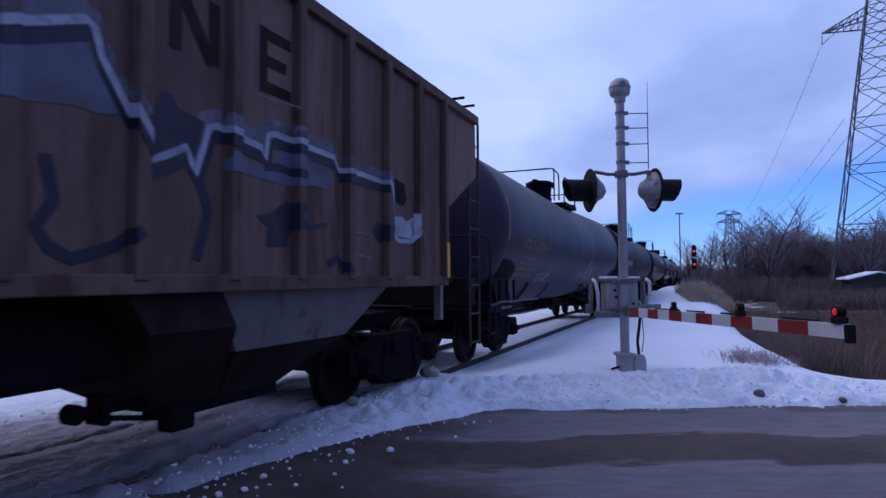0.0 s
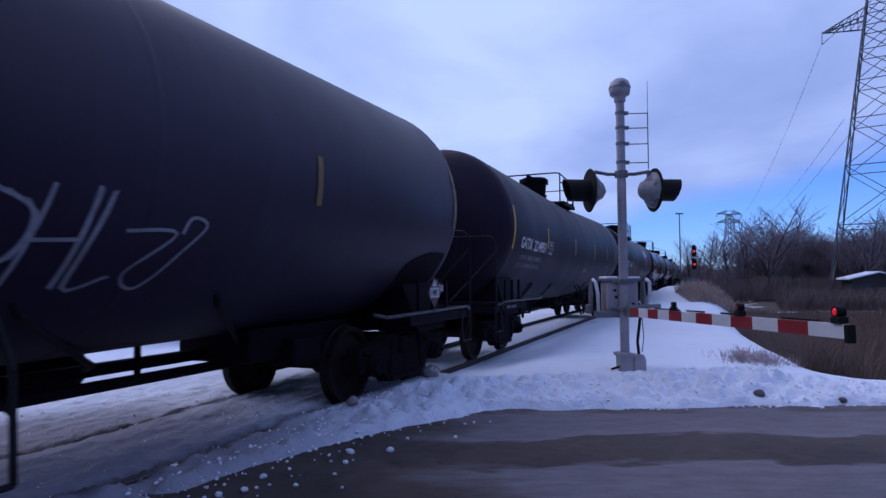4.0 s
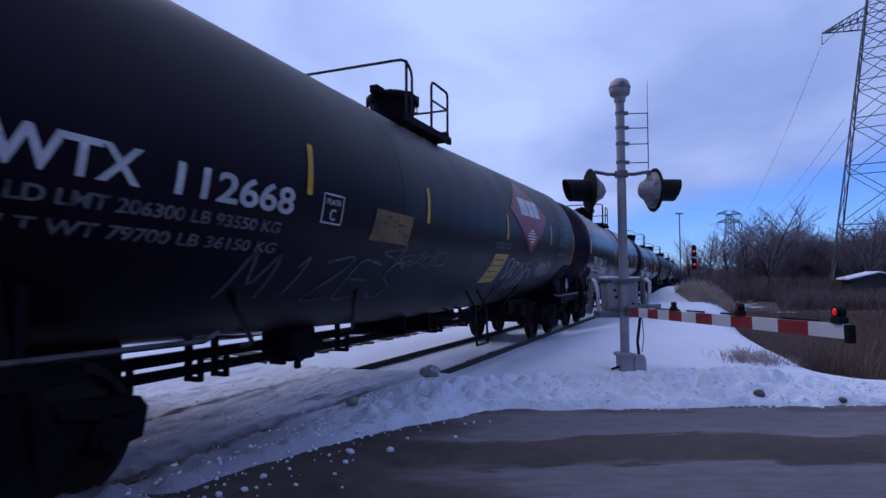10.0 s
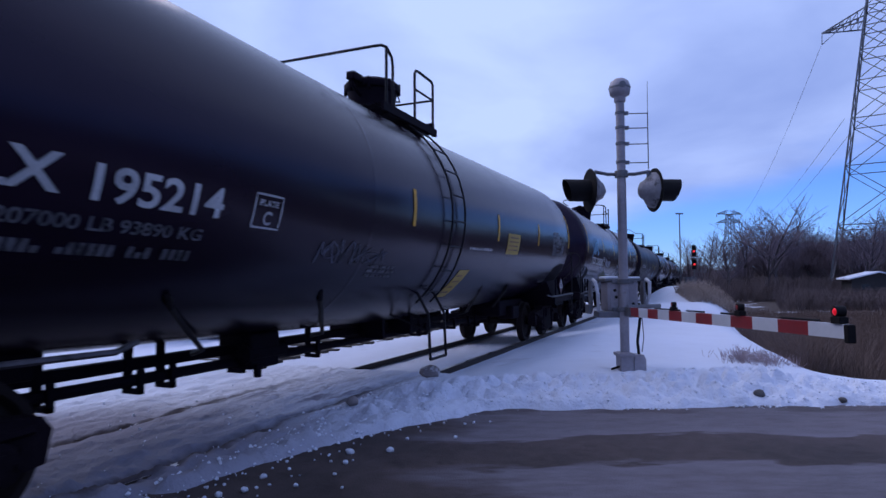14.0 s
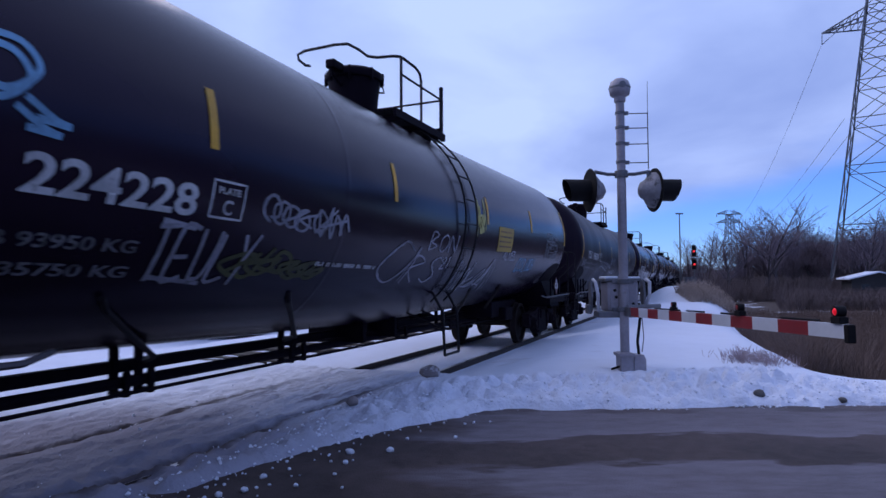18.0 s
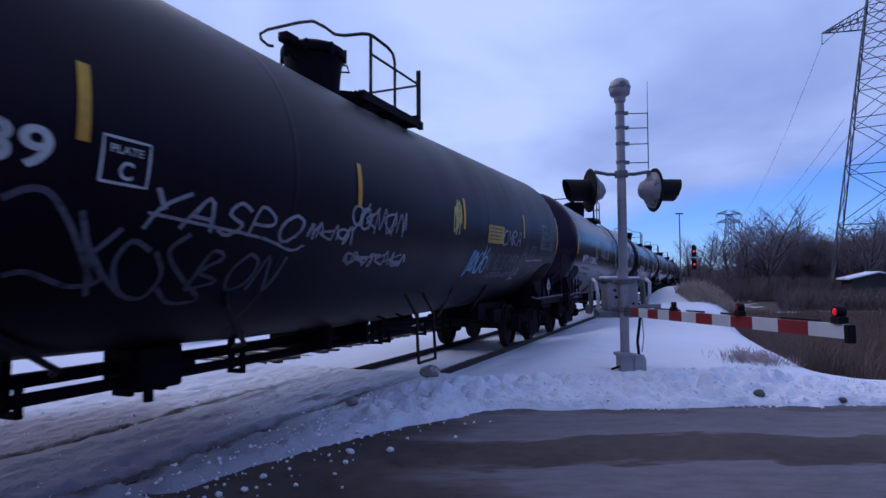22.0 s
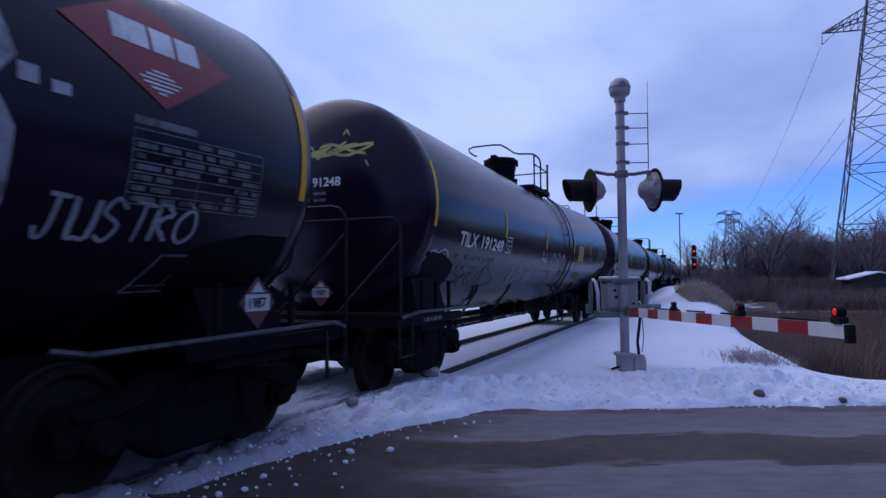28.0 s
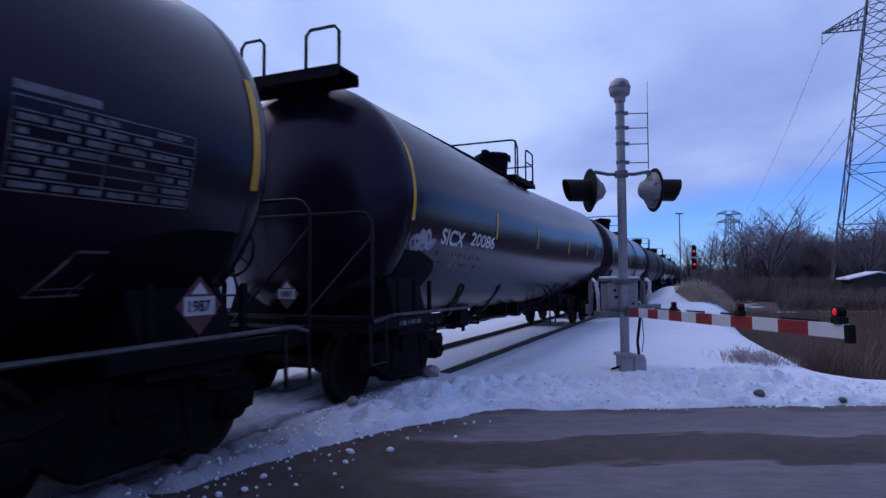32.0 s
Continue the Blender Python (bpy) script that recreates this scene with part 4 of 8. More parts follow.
def tank_car(C, paint, label, spin_it=True, ladder=True, dome=0.0, stripes=(-4.57, -1.63, 1.78, 4.64), tape=None, pad=True, ladder_y=0.0, style="A", rail_y=0.0, rod=False, band=0.17, ends=(-0.24, 0.64)):
    tape = tape or M_YELLOW
    car = thing("tank_car", label, "tank car", "cars of the freight train")
    TRAIN.append((car, C))
    tag = paint.name
    put("tank_shell", "shell_" + tag, tank_shell, paint, car, smooth=50)
    for y in (-HALF + 0.03, -2.6, 2.6, HALF - 0.03):
        put("weld_band", "seam_" + tag, seam, paint, car, smooth=50, at=pose(0, y, axis_z(y) - ZC))
    spin = []
    for s, turn in ((1, 0), (-1, 180)):
        e = pose(0, 0, 0, 0, 0, turn)
        mirror = pose(0, 0, 0, 0, 0, turn) @ Matrix.Diagonal((-1, 1, 1, 1))
        put("stub_sill", "stub_sill", stub_sill, M_FRAME, car, at=e)
        put("coupler", "coupler", coupler, M_IRON, car, at=e)
        put("saddle", "saddle", saddle, M_FRAME, car, at=e)
        put("end_platform", "end_platform", end_platform, M_FRAME, car, at=e)
        put("end_handrail", "end_rail", end_rail, M_ROD, car, at=e)
        for q in (e, mirror):
            put("grab_rail", "side_rail", side_rail, M_GALV, car, "worn grab rail with pale patches", at=q)
            put("corner_beam", "corner_beam", corner_beam, M_FRAME, car, at=q)
            if pad:
                put("saddle_pad", "saddle_pad", saddle_pad, M_FRAME, car, at=q)
            for yr in (6.85, 7.3, 7.75):
                put("saddle_rib", "saddle_rib", saddle_rib, M_FRAME, car, at=q @ pose(0, yr, 0))
            put("corner_step", "stirrup", stirrup, M_ROD, car, at=q)
        truck(car, s * 7.0, spin)
        placard_set(car, pose(0.30 * -s, s * 8.53, 1.32, 0, 0, 180 if s > 0 else 0) @ Matrix.Scale(0.92, 4))
    placard_set(car, pose(1.392, 7.24 if style != "G" else 6.99, 1.30, 0, 0, 90) @ Matrix.Scale(1.12, 4))
    put("hand_brake_wheel", "brake_wheel", brake_wheel, M_ROD, car, at=pose(0.35, 8.72, 1.80, 0, 0, 180))
    top = pose(0, dome, 0)
    put("manway_hatch", "manway", manway, M_FRAME, car, smooth=40, at=top)
    put("valve_housing", "valve_box", valve_box, M_FRAME, car, smooth=40, at=pose(0, dome + 0.7, 0))
    plat = put("top_platform", "platform_frame", platform_frame, M_FRAME, car, at=pose(0, rail_y + {"A": -0.88, "U": 0.45, "G": -0.13, "B": 0.0}[style], 0))
    for k in range(6):
        put("grating_bar", "grating_bar", grating_bar, M_FRAME, plat, at=pose(0.65 + 0.058 * k, 0, 0))
        put("grating_bar", "grating_bar", grating_bar, M_FRAME, plat, at=pose(-0.65 - 0.058 * k, 0, 0))
    rail = {"A": ((-1.35, -1.14, False), (-0.46, 0.18, True)), "U": ((-1.5, -0.84, False), (-0.12, 1.55, True)), "G": ((-1.07, 0.06, False), (-0.9, 0.95, False)), "B": ((-0.38, 0.30, True), (-0.35, 1.08, False))}[style]
    put("top_guard_rail", "guard_rail_" + style, lambda b: guard_rail(b, *rail[0]), M_ROD, car, at=pose(0, rail_y, 0))
    put("top_guard_rail", "end_hoop_" + style, lambda b: end_hoop(b, *rail[1]), M_ROD, car, at=pose(0, rail_y, 0))
    if ladder:
        put("side_ladder", "shell_ladder", shell_ladder, M_ROD, car, at=pose(0, dome + ladder_y, 0))
    put("sill_stencil", "sill_stencil", sill_stencil, M_GREYTX, car, "small white sill stencil")
    put("boarding_step", "hung_step", hung_step, M_ROD, car, at=pose(0, dome + ladder_y, 0))
    put("brake_equipment", "brake_equipment", brake_equipment, M_FRAME, car)
    put("outlet_valve", "outlet_valve", outlet_valve, M_FRAME, car)
    put("brake_beam", "brake_beam", brake_beam, M_FRAME, car)
    put("brake_pipe", "brake_pipe", brake_pipe, M_FRAME, car)
    if rod:
        put("pull_rod", "pull_rod", pull_rod, M_FRAME, car)
    if style != "U" and (not rod or style == "A"):
        put("slack_adjuster", "slack_adjuster", slack_adjuster, M_FRAME, car, at=pose(0, -2.92, 0))
    put("air_reservoir", "air_reservoir", air_reservoir, M_FRAME, car, smooth=40, at=pose(-0.5, 3.0, 0.72))
    hung = (-4.28, -3.71, -1.76, 0.09, 1.9, 3.7) if style == "U" else (-5.1, -4.0, -3.75, -1.74, -1.5, 1.3, 2.9, 3.2, 4.8) if rod else (-5.2, -4.4, -4.05, -3.12, -2.78, -1.74, 1.3, 1.55, 2.9, 3.7, 4.1, 5.0)
    for y in hung:
        put("pipe_hanger", "thin_hanger" if style == "U" else "hanger", thin_hanger if style == "U" else hanger, M_FRAME, car, at=pose(0, y, 0))
    for y in (-4.9, -2.95, 2.0, 3.6):
        put("brace", "brace", shell_brace, M_ROD, car, at=pose(0, y, 0))
    for y, h in [(-7.66, ends), (7.68, ends)] + [(y, (band - 0.45, band)) for y in stripes]:
        bm = bmesh.new(); stripe(bm, h, y)
        part("reflective_stripe", bm, tape, car, "yellow reflective stripe")
    if spin_it:
        SPIN.extend(spin)
    return car


GLOSS, DULL = M_TANK_GLOSS, M_TANK_DULL
CARS = [
    tank_car(18.31, M_TANK_BLUE, "dull dark grey tank car with orange lettering", ladder=False, dome=0.75, stripes=(-4.35, -1.63, 1.52, 4.38), tape=M_YDIRT, style="U", ends=(-0.3, 0.5)),
    tank_car(36.67, DULL, "dull black tank car with large white lettering", ladder=False, dome=-0.3, stripes=(-4.97, -1.7, 1.58, 4.42), pad=False, style="G", ends=(-0.46, 0.36)),
    tank_car(54.85, M_TANK_GRIME, "grimy black tank car with a red diamond emblem", ladder=False, rail_y=-0.1, stripes=(-4.48, -1.92, 1.54, 4.97), band=0.25, ends=(-0.68, 0.19)),
    tank_car(73.04, GLOSS, "glossy black tank car with white lettering", stripes=(-1.63, 1.71, 4.5), ladder_y=-1.2, band=0.19),
    tank_car(91.36, GLOSS, "glossy black tank car with blue and white graffiti", ladder_y=-0.15, style="B", rod=True, stripes=(-4.41, -1.59, 1.66, 4.43), band=0.43, ends=(-0.2, 0.68)),
    tank_car(109.47, M_TANK_GRIME, "matt black tank car covered in chalky graffiti", ladder=False, style="B", dome=-0.2, stripes=(-4.57, -1.55, 1.43, 4.69), band=0.28, ends=(-0.44, 0.46)),
    tank_car(127.57, GLOSS, "glossy black tank car with big white outlined graffiti", rail_y=-0.15, rod=True, stripes=(-4.42, -1.65, 1.6, 4.50), band=0.2, ends=(-0.33, 0.62)),
    tank_car(145.83, GLOSS, "glossy black tank car with yellow scrawl on its end", style="B", ladder_y=0.15, rod=True, stripes=(-4.53, -1.45, 1.77, 4.48), band=0.22, ends=(-0.32, 0.58)),
    tank_car(164.03, GLOSS, "glossy black tank car with a ladder on its end", ladder=False, stripes=(-4.4, -1.6, 1.7, 4.5), ends=(-0.3, 0.7)),
]
for k in range(17):
    tank_car(164.03 + 18.2 * (k + 1), (GLOSS, DULL, GLOSS)[k % 3], "black tank car far down the train", spin_it=False)


# ---------------------------------------------------------------- lettering and marks on the tank cars
FONT = {  # strokes of hand-drawn capitals in a unit box
    "A": [[(0, 0), (0.5, 1), (1, 0)], [(0.2, 0.4), (0.8, 0.4)]], "B": [[(0, 0), (0, 1), (0.7, 0.85), (0.1, 0.5), (0.9, 0.3), (0, 0)]],
    "C": [[(0.9, 0.9), (0.3, 1), (0, 0.5), (0.3, 0), (1, 0.15)]], "D": [[(0, 0), (0, 1), (0.8, 0.7), (0.8, 0.3), (0, 0)]],
    "E": [[(0.9, 1), (0, 0.95), (0, 0), (0.9, 0.05)], [(0, 0.5), (0.7, 0.5)]], "F": [[(0.9, 1), (0, 0.95), (0, 0)], [(0, 0.5), (0.7, 0.5)]],
    "H": [[(0, 0), (0, 1)], [(1, 0), (1, 1)], [(0, 0.5), (1, 0.5)]], "I": [[(0.5, 0), (0.5, 1)]],
    "J": [[(0.2, 1), (0.9, 1)], [(0.6, 1), (0.6, 0.2), (0.3, 0), (0, 0.25)]], "K": [[(0, 0), (0, 1)], [(0.9, 1), (0, 0.45), (1, 0)]],
    "L": [[(0, 1), (0, 0), (0.9, 0.05)]], "M": [[(0, 0), (0.1, 1), (0.5, 0.3), (0.9, 1), (1, 0)]], "N": [[(0, 0), (0, 1), (0.9, 0), (0.9, 1)]],
    "O": [[(0.5, 1), (0.05, 0.7), (0.1, 0.2), (0.5, 0), (0.95, 0.3), (0.9, 0.8), (0.5, 1)]], "P": [[(0, 0), (0, 1), (0.8, 0.8), (0.7, 0.5), (0, 0.45)]],
    "R": [[(0, 0), (0, 1), (0.8, 0.8), (0.1, 0.5), (0.9, 0)]], "S": [[(0.9, 0.85), (0.4, 1), (0.1, 0.7), (0.8, 0.35), (0.5, 0), (0, 0.15)]],
    "T": [[(0, 1), (1, 1)], [(0.5, 1), (0.5, 0)]], "U": [[(0, 1), (0.1, 0.1), (0.5, 0), (0.9, 0.1), (1, 1)]], "V": [[(0, 1), (0.5, 0), (1, 1)]],
    "Q": [[(0.5, 1), (0.05, 0.7), (0.1, 0.2), (0.5, 0), (0.95, 0.3), (0.9, 0.8), (0.5, 1)], [(0.6, 0.35), (1.05, -0.1)]], "Y": [[(0, 1), (0.45, 0.5)], [(1, 1.05), (0.45, 0.5), (0.3, -0.1)]], "X": [[(0, 1), (1, 0)], [(1, 1), (0, 0)]], "G": [[(0.9, 0.85), (0.4, 1), (0.05, 0.5), (0.3, 0), (0.9, 0.1), (0.9, 0.45), (0.55, 0.45)]],
    "1": [[(0.3, 0.8), (0.55, 1), (0.5, 0)]], "2": [[(0.1, 0.8), (0.5, 1), (0.85, 0.7), (0.1, 0.05), (1, 0)]], "8": [[(0.5, 0.5), (0.15, 0.75), (0.5, 1), (0.85, 0.75), (0.1, 0.25), (0.5, 0), (0.9, 0.25), (0.5, 0.5)]],
    "W": [[(0, 1), (0.25, 0), (0.5, 0.7), (0.75, 0), (1, 1)]],
    "Z": [[(0, 0.95), (0.9, 1), (0, 0), (1, 0.05)]], "!": [[(0.5, 1), (0.5, 0.3)], [(0.5, 0.1), (0.5, 0)]],
}


def smooth_line(pts, n=4):
    """Rounds a hand-drawn line through its points."""
    out = []
    P = [pts[0]] + list(pts) + [pts[-1]]
    for i in range(1, len(P) - 2):
        for k in range(n):
            t = k / n
            q = []
            for c in (0, 1):
                a, b, d, e = P[i - 1][c], P[i][c], P[i + 1][c], P[i + 2][c]
                q.append(0.5 * (2 * b + (d - a) * t + (2 * a - 5 * b + 4 * d - e) * t * t + (3 * b - 3 * d + e - a) * t ** 3))
            out.append(tuple(q))
    out.append(tuple(pts[-1]))
    return out


def tag_strokes(text, y0, y1, s0, s1, slant=0.15, seed=0):
    rs = random.Random(seed)
    n = len(text)
    out = []
    for i, ch in enumerate(text):
        for st in FONT.get(ch, []):
            pts = []
            for a, b in st:
                a += rs.uniform(-0.06, 0.06); b += rs.uniform(-0.05, 0.05)
                u = (i + 0.1 + 0.8 * a + slant * (b - 0.5)) / n
                pts.append((y0 + (y1 - y0) * u, s0 + (s1 - s0) * b))
            out.append(smooth_line(pts))
    return out


def wild_strokes(y0, y1, s0, s1, seed=0, count=7):
    """An unreadable scrawl: tall overlapping letters thrown on in one go, then slashed."""
    rs = random.Random(seed)
    out = []
    mid, half, w = (s0 + s1) / 2, (s1 - s0) / 2, (y1 - y0) / count
    y = y0
    line = []
    for i in range(count):
        lift = rs.uniform(-0.25, 0.25) * half
        kind = rs.random()
        if kind < 0.3:      # loop
            a0 = rs.uniform(0, 6.3)
            line += [(y + w * (0.6 + 0.75 * math.cos(a0 + 6.3 * k / 6)), mid + lift + half * rs.uniform(0.45, 0.75) * math.sin(a0 + 6.3 * k / 6)) for k in range(7)]
        elif kind < 0.75:   # spike
            line += [(y + w * rs.uniform(-0.3, 0.2), mid - half * rs.uniform(0.5, 1)), (y + w * rs.uniform(0.2, 0.8), mid + half * rs.uniform(0.5, 1.05)), (y + w * rs.uniform(0.5, 1.2), mid - half * rs.uniform(0.1, 0.9))]
        else:               # back-stroke
            line += [(y + w * 1.3, mid + lift + half * rs.uniform(0, 0.6)), (y - w * 0.4, mid + lift - half * rs.uniform(0, 0.3)), (y + w * 0.9, mid - half * rs.uniform(0.3, 0.8))]
        if rs.random() < 0.4 and len(line) > 2:
            out.append(smooth_line(line, 5)); line = []
        y += w * rs.uniform(0.8, 1.15)
    if len(line) > 2:
        out.append(smooth_line(line, 5))
    for k in range(2):
        u, v = rs.uniform(0, 0.8), rs.uniform(0.1, 0.35)
        out.append([(y0 + (y1 - y0) * u, mid + half * rs.uniform(-1, -0.3)), (y0 + (y1 - y0) * (u + v), mid + half * rs.uniform(0.3, 1.0))])
    return out


def graffiti(car, strokes, w, material=None, label="sprayed graffiti scrawl", off=0.005):
    bm = bmesh.new()
    for k, st in enumerate(strokes):
        skin_stroke(bm, st, w if w > 0.055 else w * 0.8, off + 0.0004 * (k % 6))
        if w < 0.045 and k % 2 == 0:
            skin_stroke(bm, [(a + 0.018, b - 0.014 * math.sin(3 * i + k)) for i, (a, b) in enumerate(st)], w * 0.3, off + 0.0025)
    return part("graffiti", bm, material or M_SPRAY, car, label)


def lettering(car, text, y0, y1, s, cap, material=None):
    """Painted characters from y0 to y1, with their feet at s."""
    bm = letters(text, cap / 0.72, 0, 0, wrap=False)
    xs = [v.co.x for v in bm.verts]
    k = (y1 - y0) / (max(xs) - min(xs))
    lo = min(xs)
    for v in bm.verts:
        v.co = skin(y0 + (v.co.x - lo) * k, s + v.co.y, 0.006)
    return part("lettering", bm, material or M_WHITE, car, "stencilled reporting mark")


def text_bars(car, y0, y1, s, h, material=None, seed=0):
    """A line of small unreadable print."""
    rs = random.Random(seed)
    bm = bmesh.new()
    y = y0
    c = h * 0.55
    while y < y1 - c:
        for _ in range(rs.randint(2, 6)):
            if y > y1 - c:
                break
            cut = rs.choice((0, 0, 1, 2))
            skin_patch(bm, y, y + c, s, s + h * (1 if cut != 1 else 0.55), 0.004, 0.002, 1, 2)
            y += c + h * 0.22
        y += h * 0.9
    return part("small_print", bm, material or M_GREYTX, car, "faint line of small print")


def data_panel(car, y0=5.92, y1=7.12, s0=-0.46, s1=0.02, material=None, seed=0):
    rs = random.Random(seed)
    bm = bmesh.new()
    skin_patch(bm, y0, y0 + 0.5, s1 + 0.03, s1 + 0.08, ns=2)
    n = 7
    for i in range(n + 1):
        s = s0 + (s1 - s0) * i / n
        skin_patch(bm, y0, y1, s - 0.005, s + 0.005, ns=1)
        if i < n:
            y = y0 + 0.03
            while y < y1 - 0.08:
                w = rs.uniform(0.05, 0.22)
                if rs.random() < 0.8:
                    skin_patch(bm, y, min(y + w, y1 - 0.02), s + 0.018, s + 0.052, ns=1)
                y += w + 0.04
    for y in (y0, y0 + 0.55, y1):
        skin_patch(bm, y - 0.005, y + 0.005, s0, s1, ns=4)
    return part("data_panel", bm, material or M_PANEL, car, "stencilled table of unreadable test dates")


def outline_panel(car, y0, y1, s0, s1, lean=0.18, material=None):
    bm = bmesh.new()
    c = [(y0, s0), (y1 - lean, s0), (y1, s1), (y0 + lean, s1), (y0, s0)]
    skin_stroke(bm, c, 0.022)
    m = (y0 + y1 - lean) / 2 + 0.05
    skin_stroke(bm, [(m, s0), (m + lean, s1)], 0.014)
    skin_stroke(bm, [(y0 + 0.03, s0 + 0.06), (y1 - lean + 0.03, s0 + 0.06)], 0.014)
    return part("outlined_panel", bm, material or M_GREYTX, car, "white-outlined lubrication panel")


def plate_c(car, y=-4.45, s=-0.42):
    bm = bmesh.new()
    skin_stroke(bm, [(y, s), (y + 0.33, s), (y + 0.33, s + 0.27), (y, s + 0.27), (y, s)], 0.018)
    part("outlined_mark", bm, M_WHITE, car, "small outlined letter mark")
    lettering(car, "C", y + 0.12, y + 0.22, s + 0.03, 0.11)
    lettering(car, "PLATE", y + 0.05, y + 0.28, s + 0.18, 0.05)


def notice(car, y0, y1, s0, s1, lean=0.0, material=None):
    bm = bmesh.new()
    ny, ns = 1, 6
    rows = [[bm.verts.new(skin(y0 + lean * i / ns + (y1 - y0 - abs(lean)) * j, s0 + (s1 - s0) * i / ns, 0.006)) for j in (0, 1)] for i in range(ns + 1)]
    for A, B in zip(rows, rows[1:]):
        bm.faces.new((A[0], A[1], B[1], B[0]))
    nt = part("notice_panel", bm, material or M_YPANEL, car, "faded yellow notice panel")
    b2 = bmesh.new()
    for k in range(4):
        s = s0 + (s1 - s0) * (0.18 + 0.2 * k)
        yy = y0 + lean * (s - s0) / (s1 - s0)
        skin_patch(b2, yy + 0.06, yy + (y1 - y0 - abs(lean)) - 0.08 - 0.05 * (k % 2), s, s + 0.03, 0.007, 0.001, ns=1)
    part("small_print", b2, M_YFAINT, nt)
    return nt


def diamond(car, y, s, a, h):
    """Red diamond with pale shapes, the railway's emblem."""
    bm = bmesh.new()
    n = 12
    def row(v):
        w = a * (1 - abs(v))
        return [bm.verts.new(skin(y + w * u, s + h * v, 0.007)) for u in (-1, 1)]
    rows = [row(-1 + 2 * i / n) for i in range(n + 1)]
    for A, B in zip(rows, rows[1:]):
        bm.faces.new((A[0], A[1], B[1], B[0]))
    bmesh.ops.remove_doubles(bm, verts=bm.verts[:], dist=1e-5)
    d = part("emblem", bm, M_RED, car, "red diamond emblem with pale blocks")
    for k, (u, wd) in enumerate(((-0.50, 0.40), (-0.06, 0.27), (0.25, 0.28))):
        b2 = bmesh.new()
        rows = [[b2.verts.new(skin(y + a * (u + 0.03 * i / 4 + wd * j), s + h * (-0.08 + 0.46 * i / 4), 0.010)) for j in (0, 1)] for i in range(5)]
        for A, B in zip(rows, rows[1:]):
            b2.faces.new((A[0], A[1], B[1], B[0]))
        part("pale_block", b2, M_WHITE, d)
    for k in range(6):
        v = -0.79 + 0.068 * k
        w = a * 0.26 * (1 - abs(v + 0.60) / 0.235)
        b3 = bmesh.new()
        skin_patch(b3, y - w - 0.03 * a, y + w - 0.03 * a, s + h * v, s + h * (v + 0.036), 0.010, 0.001, ns=1)
        part("pale_bar", b3, M_WHITE, d)


def end_mark(car, text, material=None):
    """Reporting mark on the domed end that faces the road."""
    bm = letters(text, 0.165, 0, 0, wrap=False)
    for v in bm.verts:
        x, z = v.co.x - 0.44, v.co.y + 0.20
        rr = min(0.999, math.hypot(x, z) / R)
        v.co = Vector((x, -HALF - 0.62 * math.sqrt(1 - rr * rr) - 0.006, axis_z(HALF) + z))
    part("end_lettering", bm, material or M_WHITE, car, "stencilled mark on the tank end")
    b2 = bmesh.new()
    for k in range(3):
        for j in range(3 - (k == 2)):
            x0 = -0.43 + 0.24 * j
            z0 = 0.09 - 0.085 * k
            pts = [(x0, z0), (x0 + 0.18, z0), (x0 + 0.18, z0 + 0.035), (x0, z0 + 0.035)]
            vs = []
            for x, z in pts:
                rr = math.hypot(x, z) / R
                vs.append(b2.verts.new((x, -HALF - 0.62 * math.sqrt(1 - rr * rr) - 0.006, axis_z(HALF) + z)))
            b2.faces.new(vs)
    part("small_print", b2, M_GREYTX, car)


(car_u, car_g, car_m, car_t, car_c, car_k, car_w, car_s, car_x) = CARS
M_OLIVE = mat("olive_spray_paint", (0.06, 0.065, 0.02), 0.6, 0, 0.5, 10)
M_VIOLET = mat("violet_spray_paint", (0.09, 0.09, 0.28), 0.6, 0, 0.4, 10)
M_FADED = mat("faded_chalk_spray_paint", (0.10, 0.10, 0.13), 0.65, 0, 0.45, 9, second=(0.04, 0.04, 0.055), spots=0.5)


def double(strokes, dy, ds):
    return [[(a + dy, b + ds) for a, b in st] for st in strokes]


# dull grey car with orange marks
lettering(car_u, "UTLX 212449", -6.58, -4.52, -0.40, 0.22, M_YFAINT)
end_mark(car_u, "UTLX 212449", M_YFAINT)
for k in range(2):
    text_bars(car_u, -6.5, -5.4, -0.60 - 0.12 * k, 0.05, M_YFAINT, 3 + k)
    text_bars(car_u, -6.6, -5.1, -0.86 - 0.14 * k, 0.07, M_YDIRT, 5 + k)
graffiti(car_u, wild_strokes(-7.6, -7.35, -1.02, -0.78, 1, 3), 0.03)
graffiti(car_u, wild_strokes(-4.66, -3.55, -1.17, -0.78, 2, 6), 0.022)
graffiti(car_u, [smooth_line([(1.62, -0.45), (1.40, -0.40), (1.12, -0.62), (0.98, -0.78), (1.02, -0.84), (1.3, -0.7), (1.33, -0.48), (1.26, -0.98), (1.75, -0.85), (1.86, -0.55), (1.62, -0.42)], 6)] + tag_strokes("HL", 1.85, 2.55, -1.0, -0.38, 0.35, 3) + [smooth_line([(2.45, -0.62), (2.85, -0.62), (2.55, -0.92), (2.7, -1.05), (2.95, -0.75), (3.1, -0.55), (2.95, -0.5), (2.9, -0.62)], 5)], 0.032, label="white looping graffiti tag")
notice(car_u, 0.03, 0.62, -0.88, -0.70, 0.08, M_YDIRT)
